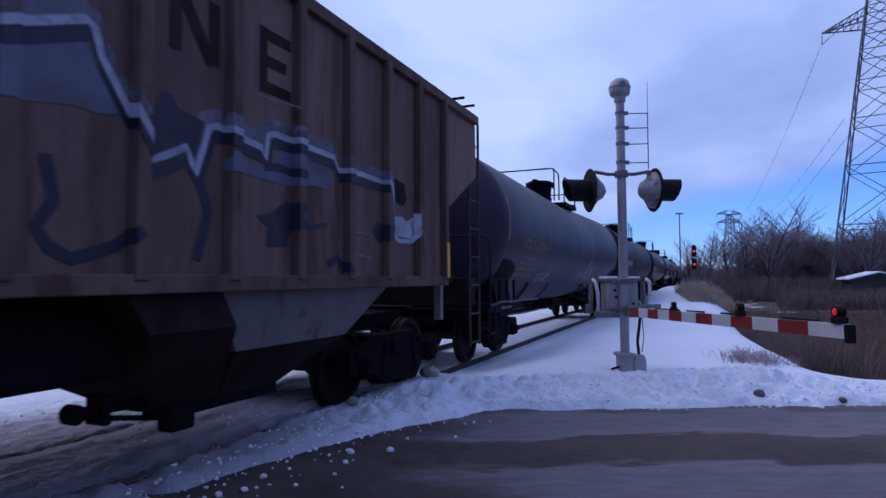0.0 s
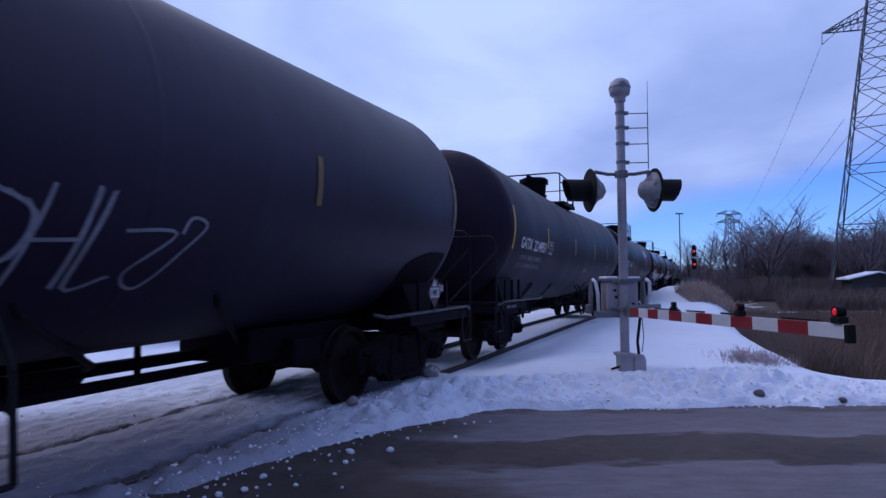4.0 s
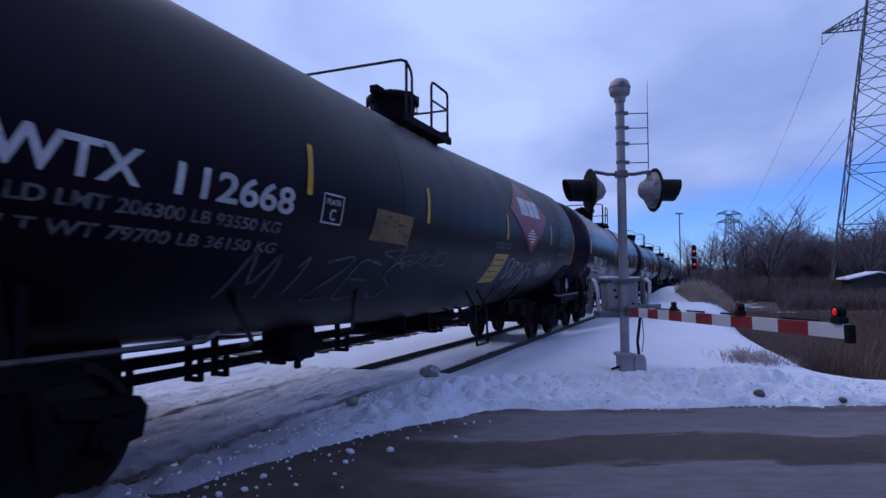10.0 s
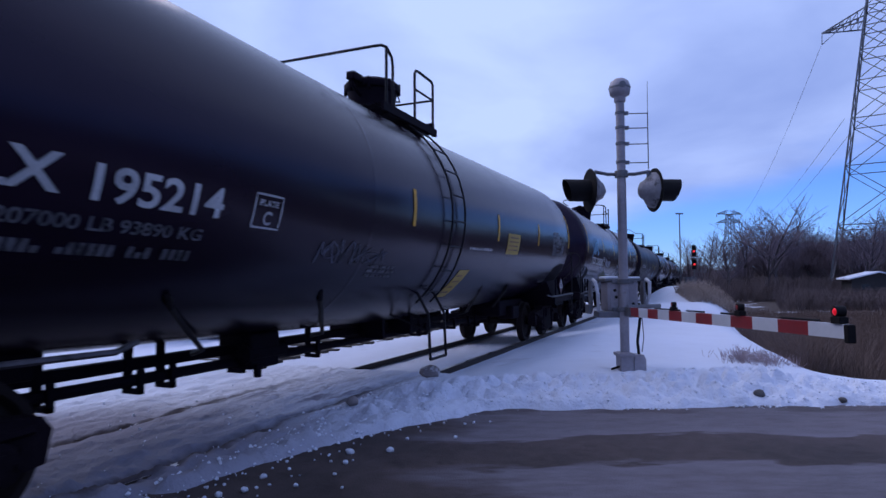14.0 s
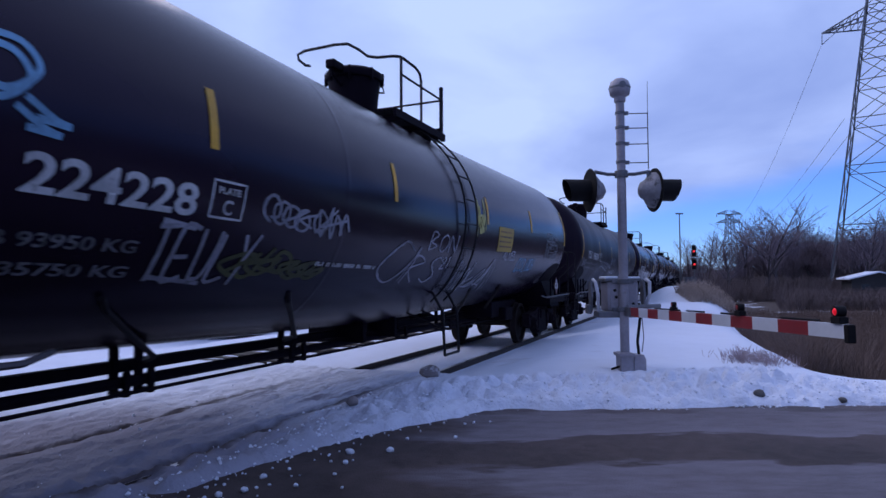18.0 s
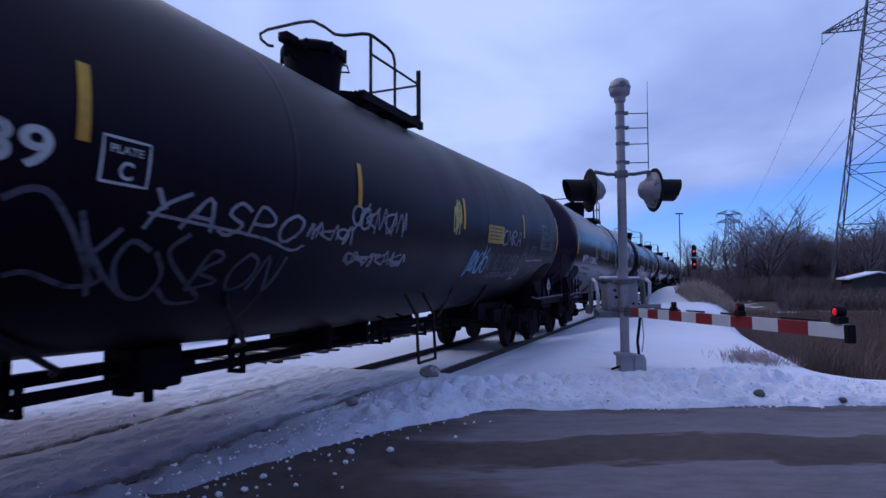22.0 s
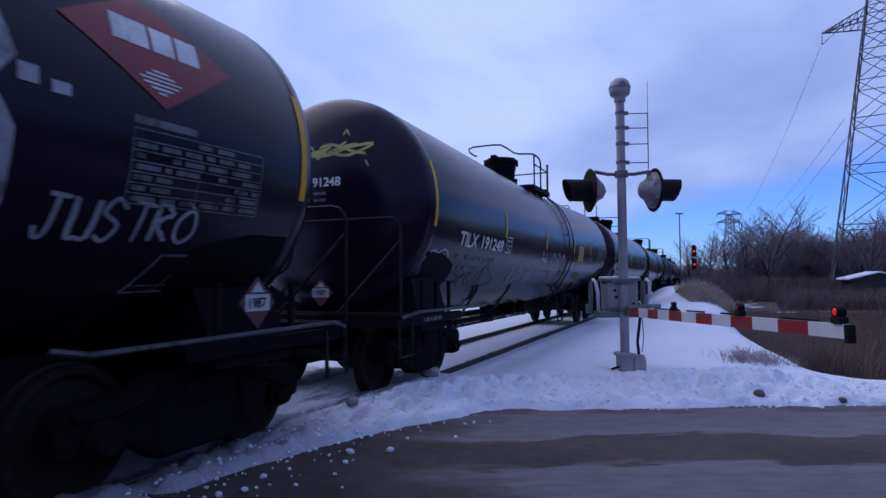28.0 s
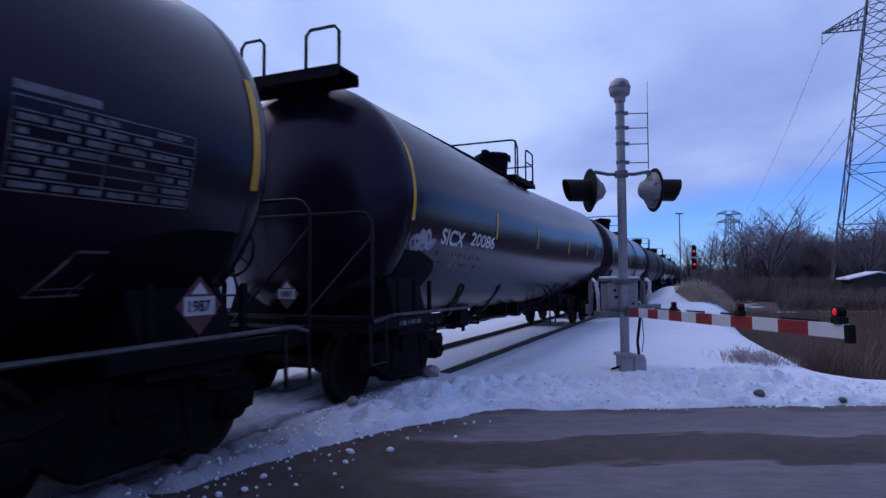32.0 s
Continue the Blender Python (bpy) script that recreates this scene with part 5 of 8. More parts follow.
# dull car with white marks
lettering(car_g, "GATX", -7.12, -6.30, -0.40, 0.22)
lettering(car_g, "224951", -6.15, -5.10, -0.40, 0.22)
end_mark(car_g, "GATX 224951")
for k, (a, b) in enumerate(((-0.62, 0.09), (-0.80, 0.09))):
    lettering(car_g, "LD LMT 195000 LB 88400 KG" if k == 0 else "LT WT 91000 LB 41300 KG", -6.98, -5.28, a, b, M_GREYTX)
plate_c(car_g, -4.79, -0.40)
notice(car_g, 0.12, 0.6, -0.72, -0.60, 0.0, M_YDIRT)
lettering(car_g, "FRA AP", 4.52, 5.09, -0.61, 0.11, M_GREYTX)
text_bars(car_g, 4.58, 5.53, -0.74, 0.05, M_PANEL, 12); text_bars(car_g, 4.56, 5.43, -0.84, 0.05, M_PANEL, 13)
data_panel(car_g, 6.31, 7.30, -0.33, 0.07)
# grimy car with the large emblem
lettering(car_m, "MWTX", -7.42, -6.22, -0.40, 0.23)
lettering(car_m, "112668", -5.95, -4.67, -0.40, 0.22)
end_mark(car_m, "MWTX 112668")
lettering(car_m, "LD LMT 206300 LB 93550 KG", -7.0, -4.78, -0.58, 0.095, M_GREYTX)
lettering(car_m, "LT WT 79700 LB 36150 KG", -7.0, -4.75, -0.76, 0.095, M_GREYTX)
plate_c(car_m, -4.24, -0.42)
notice(car_m, -3.31, -2.34, -0.52, -0.17, 0.06, M_YDIRT)
notice(car_m, 0.77, 1.80, -1.03, -0.47, 0.25, M_YPANEL)
text_bars(car_m, 0.94, 1.83, -0.30, 0.04, seed=30); text_bars(car_m, 0.94, 1.83, -0.37, 0.04, seed=31)
graffiti(car_m, tag_strokes("M1ZES", -5.16, -2.17, -1.26, -0.77, 0.2, 5), 0.04, M_FADED, "large chalky graffiti letters")
graffiti(car_m, wild_strokes(-2.76, -1.1, -0.83, -0.48, 6, 7), 0.025, M_FADED)
diamond(car_m, 3.28, 0.40, 1.44, 0.83)
data_panel(car_m, 5.92, 6.97, -0.20, 0.31)
lettering(car_m, "AAR ST-464", 5.93, 6.79, -0.43, 0.09, M_GREYTX)
text_bars(car_m, 2.76, 3.69, -0.66, 0.035, M_GREYTX, 33)
graffiti(car_m, [smooth_line([(2.05, -0.95), (2.0, -0.6), (2.3, -0.58), (2.15, -0.9), (1.95, -0.98)], 6), smooth_line([(2.65, -0.62), (2.4, -0.64), (2.36, -0.95), (2.62, -0.9)], 5)] + tag_strokes("COA", 2.42, 3.45, -1.22, -0.66, 0.35, 8) + [smooth_line([(3.4, -1.2), (3.55, -0.75), (4.0, -1.05)], 5)], 0.035)
graffiti(car_m, wild_strokes(4.24, 5.5, -1.0, -0.52, 10, 7), 0.03)
graffiti(car_m, wild_strokes(5.73, 6.9, -1.1, -0.80, 11, 6), 0.025, M_FADED)
# glossy car with white marks
lettering(car_t, "TILX", -6.85, -6.03, -0.50, 0.22)
lettering(car_t, "195214", -5.84, -4.79, -0.51, 0.22)
end_mark(car_t, "TILX 195214")
lettering(car_t, "207000 LB 93890 KG", -6.35, -4.92, -0.70, 0.09, M_PANEL)
text_bars(car_t, -6.35, -4.92, -0.87, 0.085, M_PANEL, 41)
plate_c(car_t, -4.46, -0.54)
notice(car_t, 2.28, 3.06, -0.48, -0.10)
notice(car_t, 0.05, 0.75, -1.30, -0.78, 0.28, M_YPANEL)
graffiti(car_t, wild_strokes(-3.47, -2.16, -0.82, -0.54, 13, 8), 0.022, M_FADED)
for k in range(3):
    text_bars(car_t, -2.4, -1.75, -0.82 - 0.06 * k, 0.035, seed=43 + k)
text_bars(car_t, 0.41, 1.51, -0.44, 0.04, M_WHITE, 46)
data_panel(car_t); outline_panel(car_t, 6.0, 6.85, -1.18, -0.86)
# glossy car with blue tags
lettering(car_c, "CITX", -6.63, -5.88, -0.51, 0.21)
lettering(car_c, "224228", -5.71, -4.51, -0.51, 0.22)
end_mark(car_c, "CITX 224228")
lettering(car_c, "207130 LB 93950 KG", -6.5, -4.88, -0.82, 0.09, M_GREYTX)
lettering(car_c, "78820 LB 35750 KG", -6.5, -4.87, -1.01, 0.09, M_GREYTX)
plate_c(car_c, -4.38, -0.50)
tag_a = [[(-6.5, 0.23), (-6.67, 0.06), (-6.63, -0.09), (-6.49, -0.18), (-6.38, -0.08)], [(-6.31, 0.13), (-6.29, -0.16)], [(-6.47, -0.02), (-6.32, 0.09), (-6.19, 0.02), (-6.32, -0.08), (-6.47, -0.02)], [(-6.04, 0.3), (-6.12, -0.14), (-6.21, -0.19), (-6.3, -0.19)], [(-6.02, 0.19), (-5.8, 0.2), (-5.71, 0.07), (-5.88, -0.07), (-6.05, 0.0), (-5.98, 0.16)], [(-6.68, -0.17), (-6.62, -0.24), (-6.73, -0.33)], [(-5.78, -0.08), (-5.62, -0.17), (-5.53, -0.19), (-5.72, -0.18)]]
graffiti(car_c, [smooth_line(st, 5) for st in tag_a] + double([smooth_line(st, 5) for st in tag_a], 0.05, 0.06), 0.05, M_SPRAYB, "pale blue rounded graffiti letters")
graffiti(car_c, wild_strokes(-3.8, -2.52, -0.54, -0.24, 15, 9), 0.032)
tag_b = [[(-7.61, -0.65), (-7.75, -0.73), (-7.77, -0.87), (-7.68, -0.98), (-7.57, -0.94), (-7.53, -0.81), (-7.58, -0.7), (-7.68, -0.66)], [(-7.53, -0.99), (-7.55, -0.71), (-7.55, -0.64), (-7.45, -0.75), (-7.44, -0.68)], [(-7.39, -0.7), (-7.26, -0.74), (-7.23, -0.87), (-7.27, -0.98), (-7.39, -0.88), (-7.39, -0.74)], [(-7.64, -1.1), (-7.46, -1.17), (-7.38, -1.07), (-7.53, -0.99)], [(-7.17, -1.19), (-7.28, -1.07), (-7.27, -1.01), (-7.4, -1.05)]]
graffiti(car_c, [smooth_line(st, 5) for st in tag_b], 0.042, off=0.016)
graffiti(car_c, tag_strokes("TEULY", -4.80, -3.75, -1.02, -0.60, 0.15, 26), 0.045, label="white boxy graffiti tag")
graffiti(car_c, [[(-4.75, -0.57), (-4.45, -0.60)], [(-4.72, -1.0), (-4.2, -1.05)]], 0.05)
graffiti(car_c, wild_strokes(-4.04, -2.63, -1.02, -0.68, 17, 9), 0.05, M_OLIVE, "faded olive graffiti smear")
text_bars(car_c, -2.87, -1.73, -0.83, 0.045, M_WHITE, 52)
graffiti(car_c, [smooth_line([(-0.9, -0.55), (-1.2, -0.45), (-1.65, -0.8), (-1.3, -1.0), (-0.9, -0.7), (-0.75, -0.5), (-0.95, -1.0)], 6)] + tag_strokes("RS", -0.95, 0.1, -0.98, -0.6, 0.4, 18), 0.03)
graffiti(car_c, tag_strokes("BON", -0.54, 0.44, -0.51, -0.27, 0.2, 19), 0.03)
graffiti(car_c, tag_strokes("21", 0.02, 0.38, -0.76, -0.58, 0.2, 28), 0.03)
graffiti(car_c, wild_strokes(1.16, 1.62, -0.25, 0.42, 20, 4), 0.05, M_SPRAYY, "dull yellow graffiti smear")
graffiti(car_c, wild_strokes(0.75, 2.6, -1.30, -0.60, 21, 9), 0.035)
notice(car_c, 2.27, 3.13, -0.45, -0.02)
graffiti(car_c, tag_strokes("ALVEL", 2.72, 3.55, -0.60, -0.44, 0.2, 22), 0.03)
graffiti(car_c, tag_strokes("COSLOCH", 3.8, 5.07, -0.84, -0.56, 0.15, 23), 0.035, M_SPRAYB, "pale blue graffiti letters")
for k in range(3):
    text_bars(car_c, 4.28 - 0.04 * k, 5.15 - 0.08 * k, -0.88 - 0.05 * k, 0.03, M_PANEL, 54 + k)
data_panel(car_c, 5.76, 6.96, -0.53, -0.04); outline_panel(car_c, 6.2, 6.8, -1.19, -0.86)
# matt car with chalky tags
lettering(car_k, "TILX", -6.74, -6.08, -0.36, 0.22)
lettering(car_k, "195039", -5.84, -4.73, -0.36, 0.22)
end_mark(car_k, "TILX 195039")
text_bars(car_k, -6.85, -5.0, -0.55, 0.07, seed=61); text_bars(car_k, -6.85, -5.0, -0.70, 0.07, seed=62)
plate_c(car_k, -4.44, -0.37)
graffiti(car_k, tag_strokes("TOMB", -7.55, -6.92, -0.62, -0.42, 0.1, 24), 0.026, label="small white graffiti tag")
graffiti(car_k, tag_strokes("YASPO", -4.1, -2.4, -0.60, -0.36, 0.3, 25), 0.036, label="white sweeping graffiti tag")
graffiti(car_k, [smooth_line([(-4.05, -0.52), (-3.6, -0.55), (-2.9, -0.6), (-2.5, -0.68), (-2.35, -0.62)], 5)], 0.03)
graffiti(car_k, tag_strokes("BON", -3.48, -2.48, -1.10, -0.75, 0.2, 27), 0.04, M_FADED)
chalk = [[(-4.94, -0.55), (-4.82, -0.48), (-4.7, -0.49), (-4.55, -0.64), (-4.38, -0.87), (-4.23, -1.07)], [(-4.8, -1.0), (-4.67, -0.97), (-4.38, -1.07), (-4.2, -1.0), (-4.39, -0.77), (-4.49, -0.57), (-4.23, -1.15)], [(-4.38, -0.87), (-4.2, -0.64)], [(-4.35, -0.86), (-3.99, -1.14)],
         [(-3.93, -0.78), (-4.1, -0.72), (-4.16, -0.89), (-4.01, -1.12), (-3.8, -1.17), (-3.76, -0.96), (-3.89, -0.78)], [(-3.65, -0.63), (-3.78, -0.78), (-3.54, -1.0), (-3.28, -1.19), (-3.52, -1.23), (-3.73, -1.08)]]
graffiti(car_k, [smooth_line(st, 5) for st in chalk], 0.05, M_FADED, "faint chalky graffiti letters")
graffiti(car_k, wild_strokes(-2.35, -1.57, -0.57, -0.38, 29, 6), 0.03)
graffiti(car_k, wild_strokes(-1.64, -0.35, -0.41, -0.08, 30, 9), 0.03)
graffiti(car_k, wild_strokes(-1.59, -0.2, -0.78, -0.58, 31, 10), 0.034)
graffiti(car_k, wild_strokes(1.03, 1.32, -0.29, 0.28, 32, 4), 0.05, M_SPRAYY, "dull yellow graffiti smear")
notice(car_k, 2.55, 3.40, -0.33, -0.03)
graffiti(car_k, tag_strokes("CMRA", 3.36, 4.55, -0.34, -0.08, 0.2, 33), 0.034)
graffiti(car_k, wild_strokes(1.92, 2.81, -0.95, -0.38, 34, 6), 0.036, M_SPRAYB, "pale blue graffiti scrawl")
graffiti(car_k, tag_strokes("NO RESERVES", 2.78, 4.6, -0.80, -0.52, 0.1, 35), 0.03, M_FADED)
graffiti(car_k, wild_strokes(3.1, 5.1, -1.0, -0.84, 36, 11), 0.03, M_FADED)
graffiti(car_k, tag_strokes("AUOL", 4.85, 6.0, -0.58, -0.30, 0.2, 37), 0.05, M_FADED, label="pale hazy graffiti letters")
graffiti(car_k, [[(5.25, -0.63), (6.0, -0.61), (6.5, -0.60)], [(4.55, -1.05), (4.95, -1.03)]], 0.025)
graffiti(car_k, tag_strokes("LA", 4.63, 5.0, -1.0, -0.78, 0.1, 38), 0.035)
data_panel(car_k, 6.11, 7.26, -0.36, 0.10); outline_panel(car_k, 5.38, 5.92, -1.04, -0.74)
# glossy car with the outlined letters
lettering(car_w, "MWTX", -6.68, -5.73, -0.51, 0.23)
lettering(car_w, "112690", -5.51, -4.43, -0.49, 0.21)
end_mark(car_w, "MWTX 112690")
lettering(car_w, "LD LMT 206800 LB 93758 KG", -6.55, -4.98, -0.74, 0.085, M_GREYTX)
lettering(car_w, "LT WT 79200 LB 35930 KG", -6.55, -4.97, -0.92, 0.085, M_GREYTX)
plate_c(car_w, -4.33, -0.48)
jues = tag_strokes("JUES", -3.49, -1.90, -0.16, 0.34, 0.0, 38)
graffiti(car_w, jues, 0.03, label="white outlined graffiti letters")
graffiti(car_w, double(jues, 0.10, -0.05), 0.026, label="white outlined graffiti letters")
graffiti(car_w, tag_strokes("LAR", 0.35, 2.3, -0.30, 0.5, 0.0, 39), 0.05, label="white outlined graffiti letters")
graffiti(car_w, double(tag_strokes("LAR", 0.35, 2.3, -0.30, 0.5, 0.0, 39), 0.16, -0.08), 0.04, label="white outlined graffiti letters")
graffiti(car_w, tag_strokes("ALVEL", -3.49, -2.75, -0.77, -0.64, 0.2, 40), 0.025)
graffiti(car_w, [[(-3.4, -0.80), (-2.6, -0.72)]], 0.025)
graffiti(car_w, tag_strokes("MOBAN", -1.86, -0.92, -0.66, -0.50, 0.1, 41), 0.025)
graffiti(car_w, wild_strokes(-6.5, -5.66, -1.20, -0.96, 42, 6), 0.045, M_VIOLET, "violet graffiti scrawl")
graffiti(car_w, wild_strokes(-6.05, -5.33, -1.42, -1.24, 43, 5), 0.04, M_OLIVE, "faded olive graffiti smear")
for k in range(3):
    text_bars(car_w, -2.4, -1.7, -0.82 - 0.06 * k, 0.035, seed=75 + k)
notice(car_w, 0.05, 0.75, -1.30, -0.75, 0.28, M_YPANEL)
big = [[(3.82, 0.62), (3.74, -0.62)], [(3.82, 0.62), (4.75, 0.66), (5.1, 0.5), (5.2, 0.2), (5.05, 0.02), (4.8, 0.0)], [(4.8, 0.0), (5.1, -0.02), (5.2, -0.2), (5.2, -0.66), (3.70, -0.64)],
       [(4.38, 0.34), (4.75, 0.32), (4.82, 0.1), (4.42, 0.08), (4.38, 0.34)], [(4.40, -0.02), (4.8, -0.02), (4.78, -0.34), (4.40, -0.30), (4.40, -0.02)], [(4.8, 0.3), (4.9, -0.05), (5.1, 0.0)]]
graffiti(car_w, big, 0.085, M_SPRAY, "big white outlined graffiti letter")
graffiti(car_w, [smooth_line([(3.78, 0.3), (3.6, 0.6), (3.0, 0.75), (2.3, 0.5)], 5), smooth_line([(3.75, 0.25), (3.3, 0.15), (2.6, 0.3)], 5), smooth_line([(3.75, 0.0), (3.55, 0.0), (3.2, 0.08), (3.1, 0.4)], 5)], 0.075, M_SPRAY, "big white outlined graffiti letter")
graffiti(car_w, tag_strokes("MAFIA", 3.0, 3.70, -0.49, -0.14, 0.05, 43), 0.036)
notice(car_w, 2.30, 3.02, -0.48, -0.04)
for y in (5.24, 5.42):
    bm = bmesh.new(); skin_patch(bm, y, y + 0.11, 0.06 if y < 5.3 else 0.04, 0.16 if y < 5.3 else 0.11, 0.007, 0.001, ns=2)
    part("pale_decal", bm, M_SPRAY, car_w, "small pale square decal")
diamond(car_w, 6.18, 0.55, 0.68, 0.43)
data_panel(car_w, 5.94, 7.13, -0.51, -0.04); outline_panel(car_w, 6.2, 6.8, -1.18, -0.86)
graffiti(car_w, tag_strokes("JUSTRO", 5.42, 6.58, -0.76, -0.50, 0.2, 44), 0.036)
text_bars(car_w, 4.44, 5.3, -0.86, 0.04, seed=73); text_bars(car_w, 4.44, 5.3, -0.93, 0.04, seed=74)
# glossy car with the yellow end scrawl
lettering(car_s, "TILX", -6.70, -5.93, -0.51, 0.22)
lettering(car_s, "191248", -5.73, -4.61, -0.49, 0.20)
end_mark(car_s, "TILX 191248")
text_bars(car_s, -6.7, -4.9, -0.72, 0.085, seed=81); text_bars(car_s, -6.7, -4.9, -0.90, 0.085, seed=82)
plate_c(car_s, -4.46, -0.48)
cloud = [[(-7.58, -0.88), (-7.62, -0.78), (-7.57, -0.68), (-7.45, -0.64), (-7.32, -0.68), (-7.28, -0.80), (-7.36, -0.87), (-7.48, -0.85)], [(-7.58, -0.86), (-7.62, -0.92), (-7.61, -1.04), (-7.53, -1.12), (-7.37, -1.12), (-7.26, -1.02), (-7.28, -0.88), (-7.37, -0.84)],
         [(-7.33, -0.68), (-7.22, -0.62), (-7.08, -0.61), (-6.95, -0.68), (-6.92, -0.80), (-7.05, -0.92), (-7.0, -1.04), (-7.14, -1.12), (-7.3, -1.09)], [(-7.12, -0.80), (-7.08, -0.80)]]
graffiti(car_s, [smooth_line(st, 5) for st in cloud], 0.045, label="rounded white graffiti outline")
scribble = [[(-6.37, -1.15), (-6.57, -1.08), (-6.54, -0.99), (-6.31, -0.98), (-6.12, -1.05), (-6.23, -1.16), (-6.39, -1.13)], [(-5.89, -1.23), (-6.02, -1.1), (-5.93, -0.98), (-5.8, -1.01), (-5.66, -1.16), (-5.37, -1.19), (-5.72, -0.97), (-5.5, -0.97), (-5.12, -1.2)],
            [(-5.18, -1.33), (-5.09, -1.01), (-5.06, -0.67), (-4.93, -0.83), (-4.41, -1.05), (-4.6, -1.2), (-5.1, -1.15), (-5.32, -0.97), (-5.16, -0.92), (-4.98, -1.2)]]
graffiti(car_s, [smooth_line(st, 5) for st in scribble], 0.042, M_FADED)
graffiti(car_s, wild_strokes(-3.6, -1.92, -1.17, -0.68, 46, 9), 0.04)
hid = tag_strokes("HIDRO", -1.72, 0.70, -0.64, -0.30, 0.15, 47)
graffiti(car_s, hid, 0.04, label="white doubled graffiti letters")
graffiti(car_s, double(hid, 0.12, -0.05), 0.035, label="white doubled graffiti letters")
text_bars(car_s, -1.28, -0.21, -0.77, 0.04, seed=84)
graffiti(car_s, tag_strokes("P8S", -0.91, 0.8, -1.28, -0.80, 0.3, 48), 0.03, M_FADED)
notice(car_s, 2.46, 3.21, -0.45, -0.02)
graffiti(car_s, tag_strokes("CALOR!", 1.26, 2.27, -0.93, -0.72, 0.1, 49), 0.05, M_VIOLET, "violet graffiti letters")
graffiti(car_s, wild_strokes(2.42, 3.75, -1.02, -0.74, 52, 8), 0.035, M_OLIVE, "faded olive graffiti smear")
graffiti(car_s, wild_strokes(3.66, 4.87, -0.56, -0.29, 50, 8), 0.04, M_FADED)
text_bars(car_s, 4.27, 5.4, -0.84, 0.035, seed=83); text_bars(car_s, 4.27, 5.2, -0.91, 0.035, seed=85)
data_panel(car_s, 5.84, 7.05, -0.52, -0.03); outline_panel(car_s, 6.2, 6.8, -1.20, -0.86)
bm = bmesh.new()
for st in wild_strokes(-0.9, 0.75, 0.55, 0.78, 51, 8) + [[(0.2, 0.6), (0.45, 0.95), (0.8, 0.45)]]:
    for (a, b), (c, d) in zip(st, st[1:]):
        q = []
        for x, z in ((a, b - 0.02), (c, d - 0.02), (c, d + 0.02), (a, b + 0.02)):
            rr = min(0.999, math.hypot(x, z) / R)
            q.append(bm.verts.new((x, -HALF - 0.62 * math.sqrt(1 - rr * rr) - 0.008, axis_z(HALF) + z)))
        bm.faces.new(q)
part("graffiti", bm, M_SPRAYY, car_s, "dull yellow scrawl on the tank end")
# car with an end ladder and roof walk
lettering(car_x, "SICX", -6.70, -5.85, -0.52, 0.22)
lettering(car_x, "20086", -5.58, -4.45, -0.46, 0.20)
text_bars(car_x, -6.7, -4.9, -0.70, 0.08, seed=91); text_bars(car_x, -6.7, -4.9, -0.86, 0.08, seed=92)
graffiti(car_x, wild_strokes(-7.55, -6.85, -0.68, -0.36, 53, 7), 0.06)
data_panel(car_x)
bm = bmesh.new()
for x in (-0.95, -0.5):
    tube(bm, [(x, -8.35, 1.05), (x, -8.60, 1.9), (x, -8.60, 2.9), (x, -8.35, 3.9)], 0.018)
for k in range(8):
    z = 1.3 + 0.32 * k
    y = -8.35 - 0.25 * min(1, (z - 1.05) / 0.85) + (0.25 * max(0, z - 2.9))
    tube(bm, [(-0.95, y, z), (-0.5, y, z)], 0.014, 5)
part("end_ladder", bm, M_ROD, car_x)
bm = bmesh.new()
box(bm, -0.62, 0.95, -8.50, -8.02, 3.90, 3.94, 0.01)
for y in (-8.48, -8.04):
    box(bm, -0.62, 0.95, y - 0.02, y + 0.02, 3.80, 3.90)
part("end_roof_platform", bm, M_FRAME, car_x)
for x0, x1 in ((-0.55, -0.20), (0.42, 0.88)):
    bm = bmesh.new()
    tube(bm, [(x0, -8.35, 3.92), (x0, -8.35, 4.38), (x0 + 0.06, -8.35, 4.45), (x1 - 0.06, -8.35, 4.45), (x1, -8.35, 4.38), (x1, -8.35, 3.92)], 0.02)
    part("roof_grab_rail", bm, M_ROD, car_x)
bm = bmesh.new()
box(bm, 0.15, 0.45, -8.05, -0.6, 3.95, 3.985, 0.005)
for y in (-7.2, -5.5, -3.8, -2.1):
    box(bm, 0.2, 0.4, y - 0.03, y + 0.03, 3.80, 3.95)
part("roof_walk", bm, M_FRAME, car_x)


